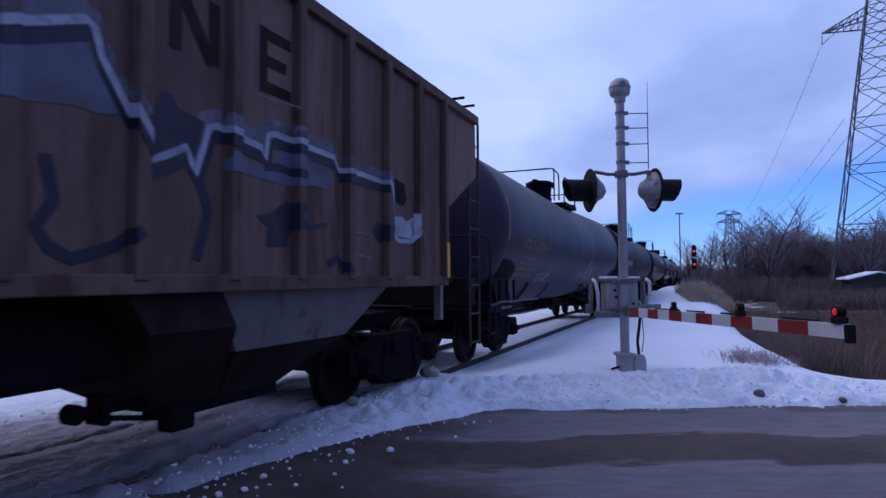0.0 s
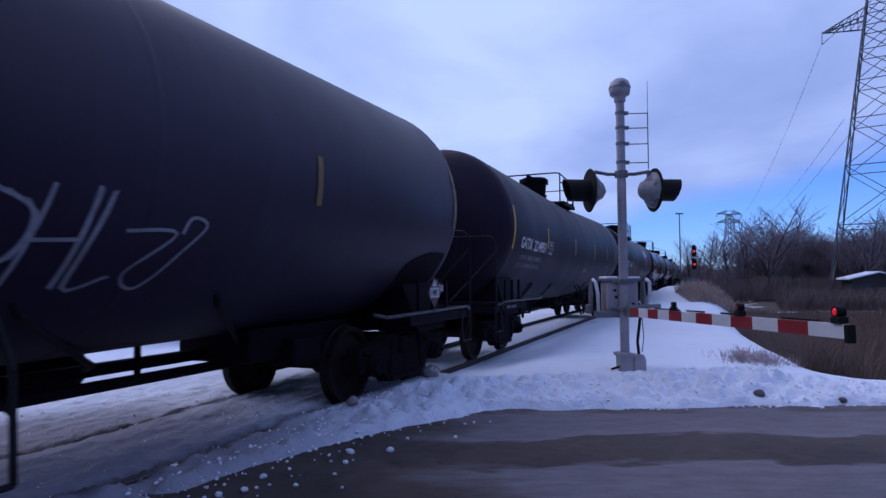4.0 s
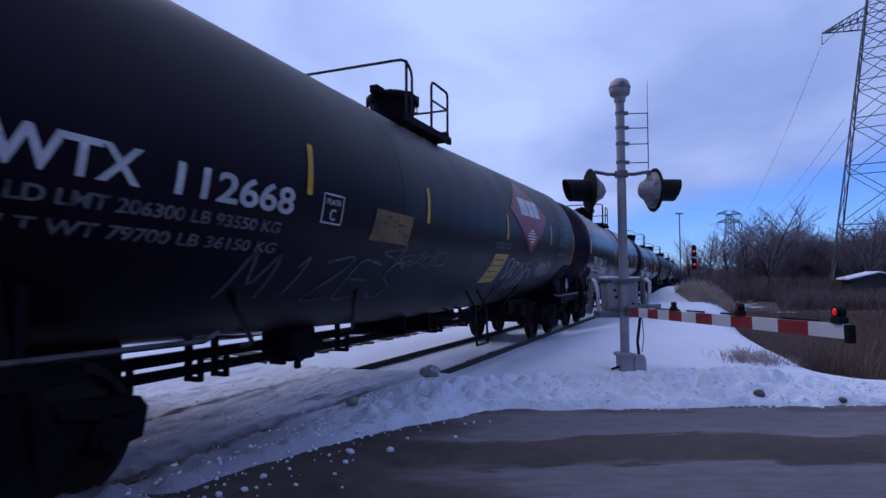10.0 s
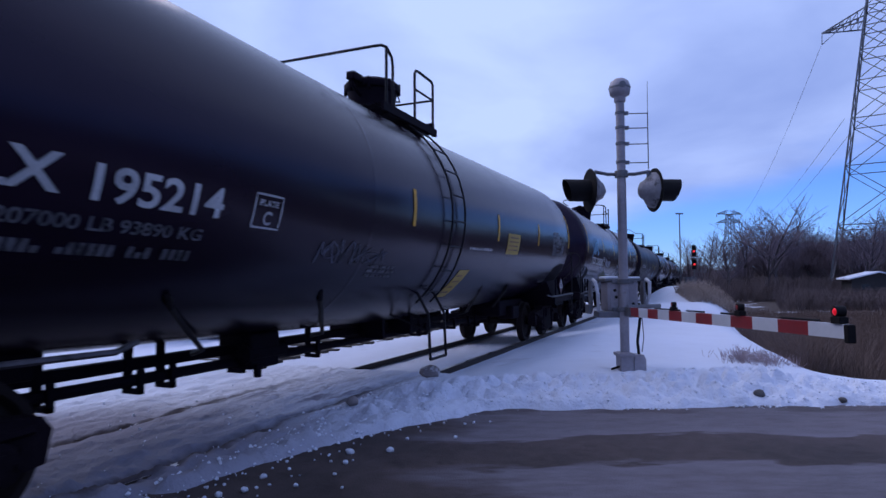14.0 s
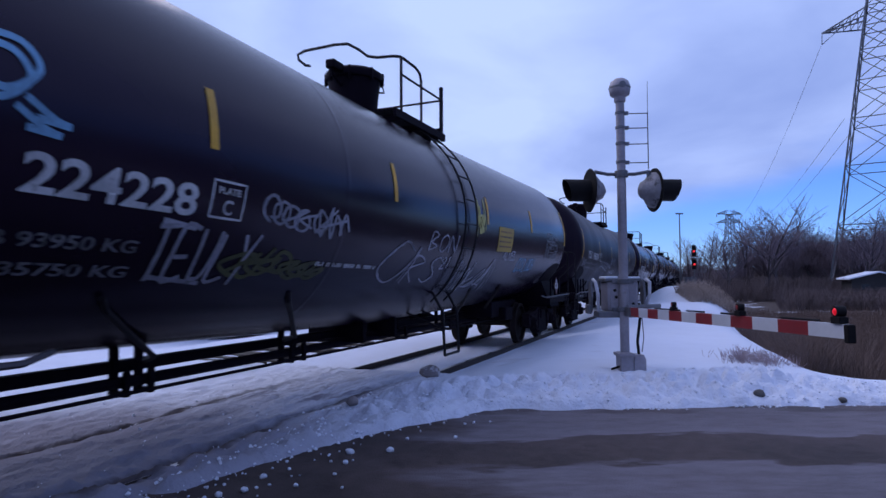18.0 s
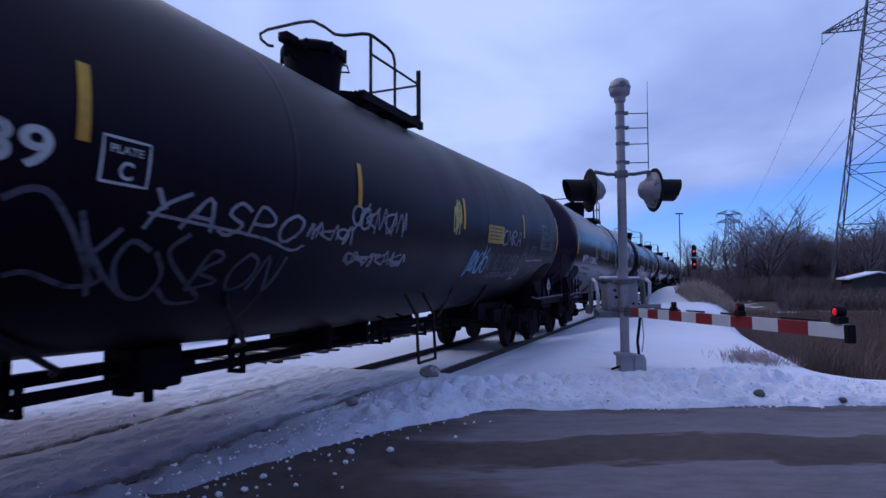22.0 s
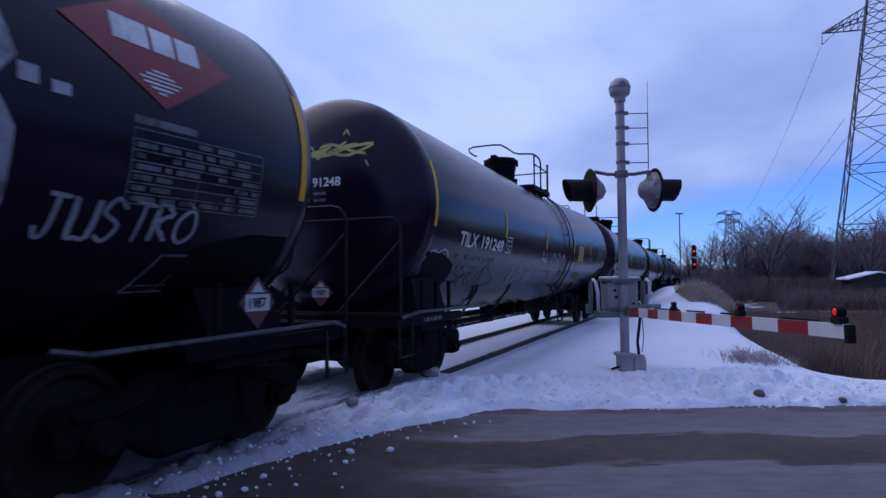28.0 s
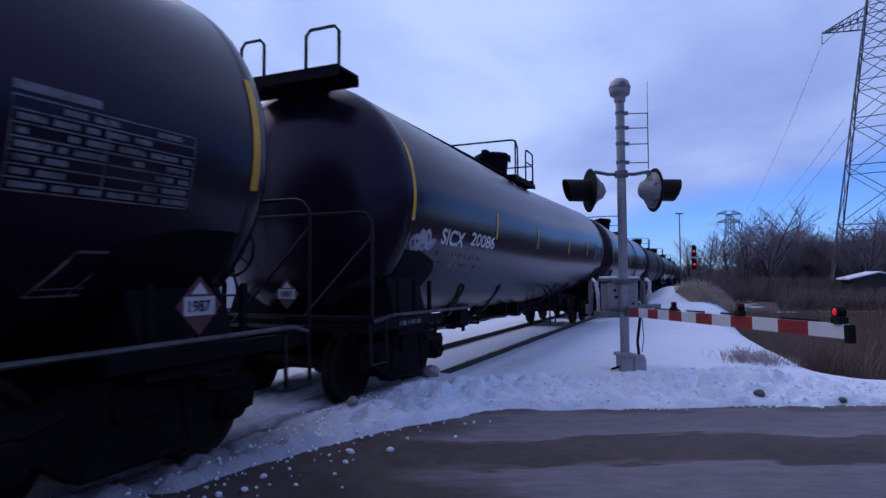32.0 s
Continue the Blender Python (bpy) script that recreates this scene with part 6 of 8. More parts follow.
# ---------------------------------------------------------------- covered hopper car
def hopper_car():
    car = thing("hopper_car", "rusty brown covered hopper car with large sprayed graffiti", "hopper car", "cars of the freight train")
    TRAIN.append((car, 0.25))
    W = 1.60
    E = 8.35   # end of the body
    # body: side outline, extruded across
    bm = bmesh.new()
    out = [(-E, 3.88), (E, 3.88), (E, 3.0), (7.1, 2.35), (7.05, 1.46), (-7.05, 1.46), (-7.1, 2.35), (-E, 3.0)]
    extrude_outline(bm, out, -W, W)
    part("body", bm, M_HOP, car)
    bm = bmesh.new()
    n = 14
    rows = []
    for y in (-E + 0.02, E - 0.02):
        rows.append([bm.verts.new((W * 1.005 * math.cos(math.pi * k / n), y, 3.86 + 0.42 * math.sin(math.pi * k / n))) for k in range(n + 1)])
    for k in range(n):
        bm.faces.new((rows[0][k], rows[0][k + 1], rows[1][k + 1], rows[1][k]))
    bm.faces.new(rows[0][::-1]); bm.faces.new(rows[1])
    part("roof", bm, M_HOP, car, smooth=30)
    rib = shared("hopper_rib", lambda b: box(b, W, W + 0.085, -0.05, 0.05, 1.48, 3.84, 0.012), M_HOPD)
    for k in range(19):
        y = -7.0 + 14.05 * k / 18
        for s in (1, -1):
            r_ = part("side_post", rib, M_HOPD, car)
            r_.matrix_local = pose(0, y, 0, 0, 0, 0 if s > 0 else 180)
    for s in (1, -1):
        bm = bmesh.new(); box(bm, s * W - 0.03, s * W + 0.07, -7.1, 7.1, 1.40, 1.52, 0.01); part("side_sill", bm, M_HOPD, car)
        bm = bmesh.new(); box(bm, s * W - 0.03, s * W + 0.06, -E, E, 3.80, 3.92, 0.01); part("roof_rail", bm, M_HOPD, car)
        for k in range(10):
            bm = bmesh.new(); box(bm, s * 0.85 - 0.3, s * 0.85 + 0.3, -7.2 + 1.6 * k - 0.4, -7.2 + 1.6 * k + 0.4, 4.15, 4.27, 0.02)
            part("roof_hatch", bm, M_HOP, car)
    # discharge chutes: a pyramid on each half of the car, drawn in towards its outlet
    def chute(cols, s, levels):
        """cols: (y at the top, y at the outlet) of the two edges of one sheet pair."""
        b = bmesh.new()
        rings = []
        for u, x in levels:
            z = 1.46 - 0.93 * u
            ya, yb = [s * (t + (o_ - t) * u) for t, o_ in cols]
            x2 = -x if u < 0.5 else 0.72
            rings.append([b.verts.new(c) for c in ((x, ya, z), (x, yb, z), (x2, yb, z), (x2, ya, z))])
        for a_, c_ in zip(rings, rings[1:]):
            for k in range(4):
                b.faces.new((a_[k], a_[(k + 1) % 4], c_[(k + 1) % 4], c_[k]))
        b.faces.new(rings[-1]); b.faces.new(rings[0][::-1])
        bmesh.ops.recalc_face_normals(b, faces=b.faces[:])
        return b
    for s in (1, -1):
        part("discharge_chute", chute(((3.11, 3.70), (5.70, 4.42)), s, ((0.0, 1.57), (0.56, 1.42))), M_HOPG, car, "bare grey rust-stained sloping chute")
        # the foot and the inner sheet pair take a darker brown than the upper sheet
        part("chute_foot", chute(((3.11, 3.70), (5.70, 4.42)), s, ((0.562, 1.415), (1.0, 1.02))), M_HOPB, car, "dark brown foot of the chute")
        part("discharge_chute", chute(((2.30, 3.02), (3.105, 3.695)), s, ((0.0, 1.57), (0.34, 1.55), (1.0, 1.02))), M_HOPB, car, "dark brown sloping chute")
    bm = bmesh.new(); box(bm, -1.3, 1.3, -2.6, 2.6, 0.86, 1.46, 0.05); part("centre_body", bm, M_FRAME, car)
    for s in (1, -1):
        bm = bmesh.new()
        box(bm, 0.72, 1.02, min(s * 3.2, s * 4.45), max(s * 3.2, s * 4.45), 0.44, 0.55, 0.02)
        gate = part("outlet_gate", bm, M_IRON, car)
        for x in (1.03,):
            bm = bmesh.new()
            tube(bm, [(x, s * 3.5, 0.60), (x, 3.1 * s, 0.62), (x, s * 2.48, 0.64)], 0.035, 8)
            tube(bm, [(x, s * 3.3, 0.44), (x, s * 2.52, 0.60)], 0.02, 6)
            lathe(bm, [(0.0, -0.05), (0.065, -0.045), (0.065, 0.045), (0.0, 0.05)], 14, Matrix.Translation((x, s * 2.42, 0.64)) @ ROT_X)
            box(bm, x - 0.09, x + 0.09, s * 2.6 - 0.03, s * 2.6 + 0.03, 0.54, 0.74, 0.01)
            box(bm, x - 0.08, x + 0.08, s * 3.25 - 0.12, s * 3.25 + 0.12, 0.36, 0.56, 0.03)
            part("gate_shaft", bm, M_IRON, gate)
    spin = []
    for s, turn in ((1, 0), (-1, 180)):
        e = pose(0, 0, 0, 0, 0, turn)
        put("stub_sill", "stub_sill", stub_sill, M_FRAME, car, at=e)
        put("coupler", "coupler", coupler, M_IRON, car, at=pose(0, 0.0 if s > 0 else 0.0, 0, 0, 0, turn))
        truck(car, s * 6.83, spin)
        # end sill and beams in the same dark brown as the chute feet
        bm = bmesh.new(); box(bm, -1.55, 1.55, min(s * 8.3, s * 8.45), max(s * 8.3, s * 8.45), 1.1, 1.5, 0.02); part("end_sill", bm, M_HOPB, car, "dark brown end sill")
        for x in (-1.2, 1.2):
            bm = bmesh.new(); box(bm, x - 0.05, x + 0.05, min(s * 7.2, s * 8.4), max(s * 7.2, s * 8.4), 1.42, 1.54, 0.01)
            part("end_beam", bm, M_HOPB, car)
        # corner posts and diagonal end sheet
        for x in (-1.5, 1.5):
            bm = bmesh.new()
            box(bm, x - 0.05, x + 0.05, s * 7.15 - 0.05, s * 7.15 + 0.05, 0.95, 2.4, 0.01)
            part("corner_post", bm, M_HOPG if s > 0 else M_HOPD, car)
        for x in (-1.58, 1.58):
            bm = bmesh.new()
            for y in (8.12, 8.52):
                tube(bm, [(x, s * y, 0.5), (x, s * y, 3.85)], 0.022, 6)
            for k in range(8):
                tube(bm, [(x, s * 8.12, 0.55 + 0.42 * k), (x, s * 8.52, 0.55 + 0.42 * k)], 0.014, 5)
            part("corner_ladder", bm, M_LADDER, car, "rusty corner ladder")
        bm = bmesh.new()
        for k in range(7):
            box(bm, -0.75 + 0.25 * k - 0.02, -0.75 + 0.25 * k + 0.02, s * 8.25 - 0.25, s * 8.25 + 0.25, 4.16, 4.19)
        for y in (-0.22, 0.22):
            box(bm, -0.8, 1.55, s * 8.25 + y - 0.02, s * 8.25 + y + 0.02, 4.13, 4.16)
        part("roof_walk", bm, M_FRAME, car)
    bm = bmesh.new(); box(bm, W + 0.088, W + 0.094, 7.01, 7.09, 1.5, 1.95); part("reflective_stripe", bm, M_YELLOW, car, "yellow reflective stripe")

    # painted marks on the side: y along the car, z up
    posts = [-7.0 + 14.05 * k / 18 for k in range(19)]

    def drape(b, off):
        """Lays a flat shape over the side sheet and its posts."""
        ys = [v.co.y for v in b.verts]
        for p in posts:
            if min(ys) < p < max(ys):
                for e_ in (-0.055, -0.05, 0.05, 0.055):
                    bmesh.ops.bisect_plane(b, geom=b.verts[:] + b.edges[:] + b.faces[:], plane_co=(0, p + e_, 0), plane_no=(0, 1, 0))
        for v in b.verts:
            near = min(abs(v.co.y - p) for p in posts)
            v.co.x = W + off + (0.086 if near < 0.0525 else 0.0)

    def flat(pts, name, material, label, off=0.006):
        b = bmesh.new()
        b.faces.new([b.verts.new((W, y, z)) for y, z in pts])
        bmesh.ops.triangulate(b, faces=b.faces[:])
        drape(b, off)
        return part(name, b, material, car, label)

    def line(pts, w, name, material, label, off):
        b = bmesh.new()
        prev = None
        for i, p in enumerate(pts):
            a_, c_ = Vector(pts[max(i - 1, 0)]), Vector(pts[min(i + 1, len(pts) - 1)])
            d = (c_ - a_).normalized() if (c_ - a_).length > 1e-6 else Vector((1, 0))
            nn = Vector((-d.y, d.x)) * w / 2
            cur = [b.verts.new((W, p[0] + nn.x, p[1] + nn.y)), b.verts.new((W, p[0] - nn.x, p[1] - nn.y))]
            if prev:
                b.faces.new((prev[0], prev[1], cur[1], cur[0]))
            prev = cur
        drape(b, off)
        return part(name, b, material, car, label)
    o = -0.25
    edge = [(0.7, 2.25), (1.1, 2.66), (1.54, 2.72), (2.03, 2.93), (2.08, 2.90), (2.13, 2.75), (2.31, 2.49), (2.43, 2.33), (2.47, 2.22), (2.60, 2.28), (2.75, 2.36), (2.80, 2.26), (2.83, 2.19), (2.88, 2.33), (2.95, 2.53), (3.02, 2.56), (3.50, 2.50), (3.54, 2.42), (3.57, 2.61), (3.64, 2.64), (4.50, 2.61), (4.57, 2.50), (5.0, 2.53), (5.47, 2.51), (5.58, 2.25), (5.70, 1.95), (5.80, 1.91), (6.14, 1.92), (6.20, 2.0), (6.20, 2.25)]
    fade = "hazy blue overspray round the graffiti outline"
    line([(y - 0.02, z + 0.05) for y, z in edge[:-4]], 0.15, "graffiti", M_SPRAYF, fade, 0.003)
    line(edge, 0.052, "graffiti", M_SPRAYW, "white sprayed graffiti outline", 0.008)
    line([(y + 0.02, z - 0.07) for y, z in edge[:-6]], 0.085, "graffiti", M_SPRAYN, "dark blue graffiti shading", 0.007)
    lav = "lavender graffiti fill"
    flat([(0.9, 2.15), (1.2, 2.58), (1.54, 2.64), (2.0, 2.83), (2.09, 2.69), (2.25, 2.45), (2.12, 2.42), (1.97, 2.43), (1.74, 2.45), (1.55, 2.36), (1.2, 2.3)], "graffiti", M_SPRAYL, lav, 0.004)
    flat([(3.11, 2.40), (3.48, 2.36), (4.02, 2.34), (3.99, 2.26), (3.7, 2.25), (3.38, 2.27), (3.07, 2.25)], "graffiti", M_SPRAYL, lav, 0.0045)
    flat([(3.68, 2.52), (4.44, 2.52), (4.5, 2.38), (4.4, 2.30), (4.08, 2.30), (4.06, 2.40), (3.68, 2.40)], "graffiti", M_SPRAYL, lav, 0.0045)
    flat([(5.70, 2.18), (5.74, 1.96), (6.14, 1.95), (6.17, 2.2), (6.0, 2.14), (5.9, 2.18)], "graffiti", M_SPRAYW, "pale sprayed tag patch", 0.005)
    navy = "dark blue graffiti fill"
    flat([(2.36, 2.45), (2.50, 2.55), (2.55, 2.67), (2.63, 2.68), (2.68, 2.60), (2.91, 2.56), (2.86, 2.40), (2.82, 2.28), (2.76, 2.37), (2.48, 2.25)], "graffiti", M_SPRAYN, navy, 0.005)
    flat([(3.43, 1.97), (3.6, 2.0), (3.79, 2.12), (4.02, 2.11), (3.92, 2.0), (4.14, 1.95), (4.40, 2.0), (4.38, 1.95), (4.1, 1.90), (3.9, 1.92), (3.79, 1.75), (3.7, 1.82), (3.56, 1.74), (3.63, 1.87)], "graffiti", M_SPRAYN, navy, 0.005)
    line([(1.82, 2.14), (1.85, 2.0), (1.87, 1.9), (1.78, 1.76), (1.85, 1.66), (1.97, 1.6), (2.24, 1.68), (2.36, 1.78)], 0.075, "graffiti", M_SPRAYN, navy, 0.0055)
    line([(2.84, 2.22), (2.90, 2.08), (2.95, 1.95), (2.90, 1.78), (2.85, 1.62)], 0.08, "graffiti", M_SPRAYN, navy, 0.0055)
    line([(3.52, 2.36), (3.72, 2.38), (4.05, 2.34), (4.10, 2.24)], 0.07, "graffiti", M_SPRAYN, navy, 0.006)
    line([(4.40, 1.62), (4.55, 1.68), (4.72, 1.55)], 0.08, "graffiti", M_SPRAYN, navy, 0.006)
    flat([(5.2, 1.98), (5.3, 2.08), (5.62, 2.04), (5.6, 1.92), (5.35, 1.86)], "graffiti", M_SPRAYN, navy, 0.005)
    flat([(5.6, 2.50), (5.64, 2.36), (5.9, 2.30), (6.0, 2.38), (5.96, 2.56), (5.7, 2.6)], "graffiti", M_HOPB, "dark sprayed blotch", 0.005)
    line([(5.89, 1.92), (5.90, 1.62)], 0.02, "graffiti", M_SPRAYF, "white paint drip", 0.006)
    line([(6.16, 2.1), (6.3, 2.02), (6.34, 1.75)], 0.03, "graffiti", M_SPRAYF, "pale sprayed stroke", 0.006)
    # block letters and a tag panel
    for pts in ([(2.90, 2.98), (2.90, 3.42)], [(2.92, 3.42), (3.22, 2.98)], [(3.24, 2.98), (3.24, 3.42)]):
        line([(y + o, z) for y, z in pts], 0.10, "block_letter", M_HOPB, "faded black block letter", 0.005)
    for pts in ([(3.76, 2.94), (3.76, 3.46)], [(3.76, 3.41), (4.10, 3.41)], [(3.76, 3.2), (4.04, 3.2)], [(3.76, 2.99), (4.10, 2.99)]):
        line([(y + o, z) for y, z in pts], 0.09, "block_letter", M_HOPB, "faded black block letter", 0.005)
    line([(3.69 + o, 3.48), (3.69 + o, 2.90), (4.15 + o, 2.90), (4.15 + o, 3.04)], 0.012, "block_letter_edge", M_SPRAYF, "", 0.006)
    line([(4.86, 1.73), (4.86, 1.94), (5.20, 1.94), (5.20, 1.70), (4.86, 1.73)], 0.02, "outlined_panel", M_GREYTX, "white-outlined panel", 0.006)
    SPIN.extend(spin)
    return car


M_HOPD = mat("dark_rusty_hopper_ribs", (0.125, 0.076, 0.066), 0.75, 0, 0.4, 3.0, 0.1, 18, second=(0.085, 0.042, 0.034), spots=0.5, stretch=(1, 1, 0.4), spec=0.15)
M_HOPB = mat("dark_brown_paint", (0.036, 0.022, 0.021), 0.8, 0, 0.35, 3.0, 0.1, 18, second=(0.022, 0.014, 0.014), spots=0.5, spec=0.1)
M_SPRAYF = mat("hazy_blue_overspray", (0.135, 0.115, 0.17), 0.7, 0, 0.4, 7, second=(0.09, 0.062, 0.068), spots=0.48)
M_SPRAYW = mat("white_sprayed_outline", (0.33, 0.33, 0.42), 0.65, 0, 0.3, 8, second=(0.20, 0.19, 0.27), spots=0.55)
M_SPRAYN = mat("navy_spray_paint", (0.015, 0.012, 0.034), 0.6, 0, 0.4, 6, second=(0.035, 0.022, 0.034), spots=0.56)
M_SPRAYL = mat("lavender_spray_paint", (0.115, 0.115, 0.18), 0.65, 0, 0.3, 2, second=(0.085, 0.066, 0.085), spots=0.50)
M_LADDER = mat("rust_flecked_ladder", (0.028, 0.02, 0.018), 0.7, 0, 0.4, 6, second=(0.10, 0.085, 0.08), spots=0.58)
hopper_car()


# ---------------------------------------------------------------- crossing signal
MAST = ahead(2.655, 9.0)
M_ALUH = mat("tarnished_silver_housing", (0.22, 0.21, 0.225), 0.55, 0.2, 0.35, 9, 0.1, second=(0.05, 0.047, 0.05), spots=0.54)
GZ = 0.10
M_PALE = mat("pale_grey_paint", (0.46, 0.46, 0.50), 0.5, 0.1, 0.15, 10)


def signal_mast():
    th = thing("crossing_signal", "silver level-crossing signal mast with twin hooded lamps and bell", "crossing signal")
    th.matrix_world = pose(MAST.x, MAST.y, 0, 0, 0, 22.93)     # local x: along the road, y: away from the tripod
    def p(name, bm, m, label="", parent=None, smooth=None):
        return part(name, bm, m, parent or th, label, smooth)
    bm = bmesh.new(); lathe(bm, [(0.066, GZ), (0.066, 2.9), (0.063, 2.9), (0.063, 4.14)], 20); p("mast", bm, M_ALU, smooth=40)
    bm = bmesh.new()
    box(bm, -0.10, 0.09, -0.13, 0.13, GZ - 0.1, GZ + 0.30, 0.015)
    box(bm, -0.13, 0.11, -0.15, 0.15, GZ + 0.24, GZ + 0.29, 0.01)
    p("base_casting", bm, M_ALU, "split silver base casting")
    bm = bmesh.new(); extrude_outline(bm, [(0.10, GZ - 0.1), (0.27, GZ - 0.1), (0.27, GZ + 0.20), (0.24, GZ + 0.27), (0.13, GZ + 0.27), (0.10, GZ + 0.20)], -0.12, 0.10, "y"); p("junction_box", bm, M_ALU, "round-topped junction box")
    bm = bmesh.new(); tube(bm, [(-0.08, -0.05, GZ + 0.10), (-0.22, -0.06, GZ + 0.06)], 0.018); p("anchor_bar", bm, M_BLACK)
    bm = bmesh.new(); tube(bm, [(0.20, -0.02, GZ + 0.25), (0.18, -0.02, 0.55), (0.24, 0.0, 0.95), (0.25, 0.1, 1.1)], 0.022, 8); p("conduit", bm, M_BLACK)
    bm = bmesh.new(); tube(bm, [(0.25, 0.0, GZ + 0.3), (0.28, 0.0, 0.6), (0.27, 0.05, 1.0)], 0.006, 5); p("cable", bm, M_BLACK)
    # gate mechanism
    bm = bmesh.new(); box(bm, -0.22, 0.24, 0.07, 0.48, 0.98, 1.44, 0.03); mech = p("gate_mechanism", bm, M_ALU, "silver gate motor box")
    bm = bmesh.new(); box(bm, -0.19, 0.21, 0.045, 0.075, 1.02, 1.40, 0.012); p("door", bm, M_ALU, parent=mech)
    bm = bmesh.new(); box(bm, -0.26, 0.28, 0.04, 0.50, 1.435, 1.475, 0.012); lid = p("lid", bm, M_ALUD, "", mech)
    for k, (x0, x1, h) in enumerate(((-0.25, -0.06, 0.035), (0.07, 0.26, 0.03))):
        bm = bmesh.new(); box(bm, x0, x1, 0.05, 0.46, 1.472, 1.472 + h, 0.014); p("snow_cap", bm, M_SNOW, "thin cap of snow", lid)
    for x, z in ((-0.12, 1.30), (-0.10, 1.20), (0.15, 1.10)):
        bm = bmesh.new(); lathe(bm, [(0.0, 0.0), (0.022, 0.0), (0.022, 0.02), (0.0, 0.024)], 10, Matrix.Translation((x, 0.045, z)) @ Matrix.Rotation(radians(90), 4, "X")); p("door_bolt", bm, M_BLACK, "", mech)
    bm = bmesh.new(); tube(bm, [(0.02, -0.06, 1.06), (0.30, -0.05, 1.06), (0.52, -0.03, 1.07)], 0.032, 10); p("arm_conduit", bm, M_ALUD, "grey conduit along the gate arm's root", mech)
    bm = bmesh.new(); box(bm, -0.38, 0.26, 0.0, 0.30, 0.90, 0.99, 0.015); p("bracket", bm, M_ALUD, parent=mech)
    for z in (1.43, 1.02):
        bm = bmesh.new()
        lathe(bm, [(0.085, -0.035), (0.095, -0.03), (0.095, 0.03), (0.085, 0.035)], 20, Matrix.Translation((0, 0, z)))
        box(bm, -0.16, 0.16, 0.02, 0.10, z - 0.03, z + 0.03, 0.008)
        p("clamp", bm, M_ALUD)
    for s in (-1, 1):
        x = s * 0.40
        bm = bmesh.new()
        extrude_outline(bm, [(0.32, 0.96), (0.40, 0.96), (0.46, 1.20), (0.42, 1.42), (0.30, 1.44), (0.26, 1.2)], x - 0.015, x + 0.015)
        arm = p("counterweight_arm", bm, M_ALUD)
        bm = bmesh.new(); tube(bm, [(x - 0.05 * s, 0.10, 1.0), (x - 0.02 * s, 0.0, 1.25), (x, 0.05, 1.42), (x, 0.2, 1.46)], 0.026, 8); p("link", bm, M_PALE, "pale painted link", parent=arm)
        bm = bmesh.new(); box(bm, min(x, x + s * 0.06), max(x, x + s * 0.06), 0.28, 0.48, 0.94, 1.08, 0.012); p("counterweight", bm, M_ALUD, parent=arm)
    # lamp arms and heads
    bm = bmesh.new()
    lathe(bm, [(0.09, -0.05), (0.095, -0.045), (0.095, 0.045), (0.09, 0.05)], 20, Matrix.Translation((0, 0, 3.02)))
    tube(bm, [(-0.40, 0, 3.06), (-0.2, 0, 3.02), (0.2, 0, 3.02), (0.42, 0, 3.06)], 0.026, 8)
    p("crossarm", bm, M_ALUD)
    for s in (-1, 1):
        x = s * 0.47
        # head faces along the road; local z of the lathe points out of the lens
        m = Matrix.Translation((x, 0.0, 2.78)) @ Matrix.Rotation(radians(5.3), 4, "Z") @ (Matrix.Rotation(radians(-90), 4, "Y") if s < 0 else Matrix.Rotation(radians(90), 4, "Y"))
        bm = bmesh.new(); lathe(bm, [(0.0, 0.0), (0.318, 0.0), (0.325, 0.008), (0.318, 0.016), (0.0, 0.016)], 36, m); bg = p("backing_disc", bm, M_BLACK, "round black backing disc", smooth=40)
        bm = bmesh.new(); lathe(bm, [(0.0, -0.225), (0.06, -0.22), (0.11, -0.19), (0.15, -0.13), (0.21, -0.08), (0.265, -0.03), (0.27, 0.0)], 28, m)
        for v in bm.verts:
            v.co += Vector((0, 0, 1)) * 0.02 * noise.noise(v.co * 9) + Vector((1, 0, 0)) * 0.018 * noise.noise(v.co * 7 + Vector((5, 0, 0)))
        p("lamp_housing", bm, M_ALUH, "dented silver lamp housing", bg, smooth=50)
        bm = bmesh.new(); lathe(bm, [(0.0, 0.06), (0.10, 0.05), (0.155, 0.02)], 24, m); p("lens", bm, M_LENS, "dark red lens", bg, smooth=60)
        bm = bmesh.new()
        n = 20
        rows = []
        for z, ext in ((0.016, 0), (0.40, 1)):
            ring = []
            for k in range(n + 1):
                a = math.radians(360 * k / n)
                low = 1 - 0.13 * ext * (1 - math.sin(a))  # hood is longest at the top
                for rad in (0.165, 0.158):
                    ring.append(bm.verts.new(m @ Vector((-rad * math.sin(a) if s > 0 else rad * math.sin(a), rad * math.cos(a), 0.016 + (z - 0.016) * max(0.55, low)))))
            rows.append(ring)
        for k in range(n):
            for o in (0, 1):
                bm.faces.new((rows[0][2 * k + o], rows[0][2 * k + 2 + o], rows[1][2 * k + 2 + o], rows[1][2 * k + o]))
            bm.faces.new((rows[1][2 * k], rows[1][2 * k + 2], rows[1][2 * k + 3], rows[1][2 * k + 1]))
        p("hood", bm, M_BLACK, "long black lamp hood", bg, smooth=40)
        bm = bmesh.new(); tube(bm, [(s * 0.40, 0, 3.06), (s * 0.41, 0.0, 2.95), (s * 0.39, 0.0, 2.86)], 0.03, 8); p("lamp_bracket", bm, M_ALUD, parent=bg)
    # bell
    bm = bmesh.new()
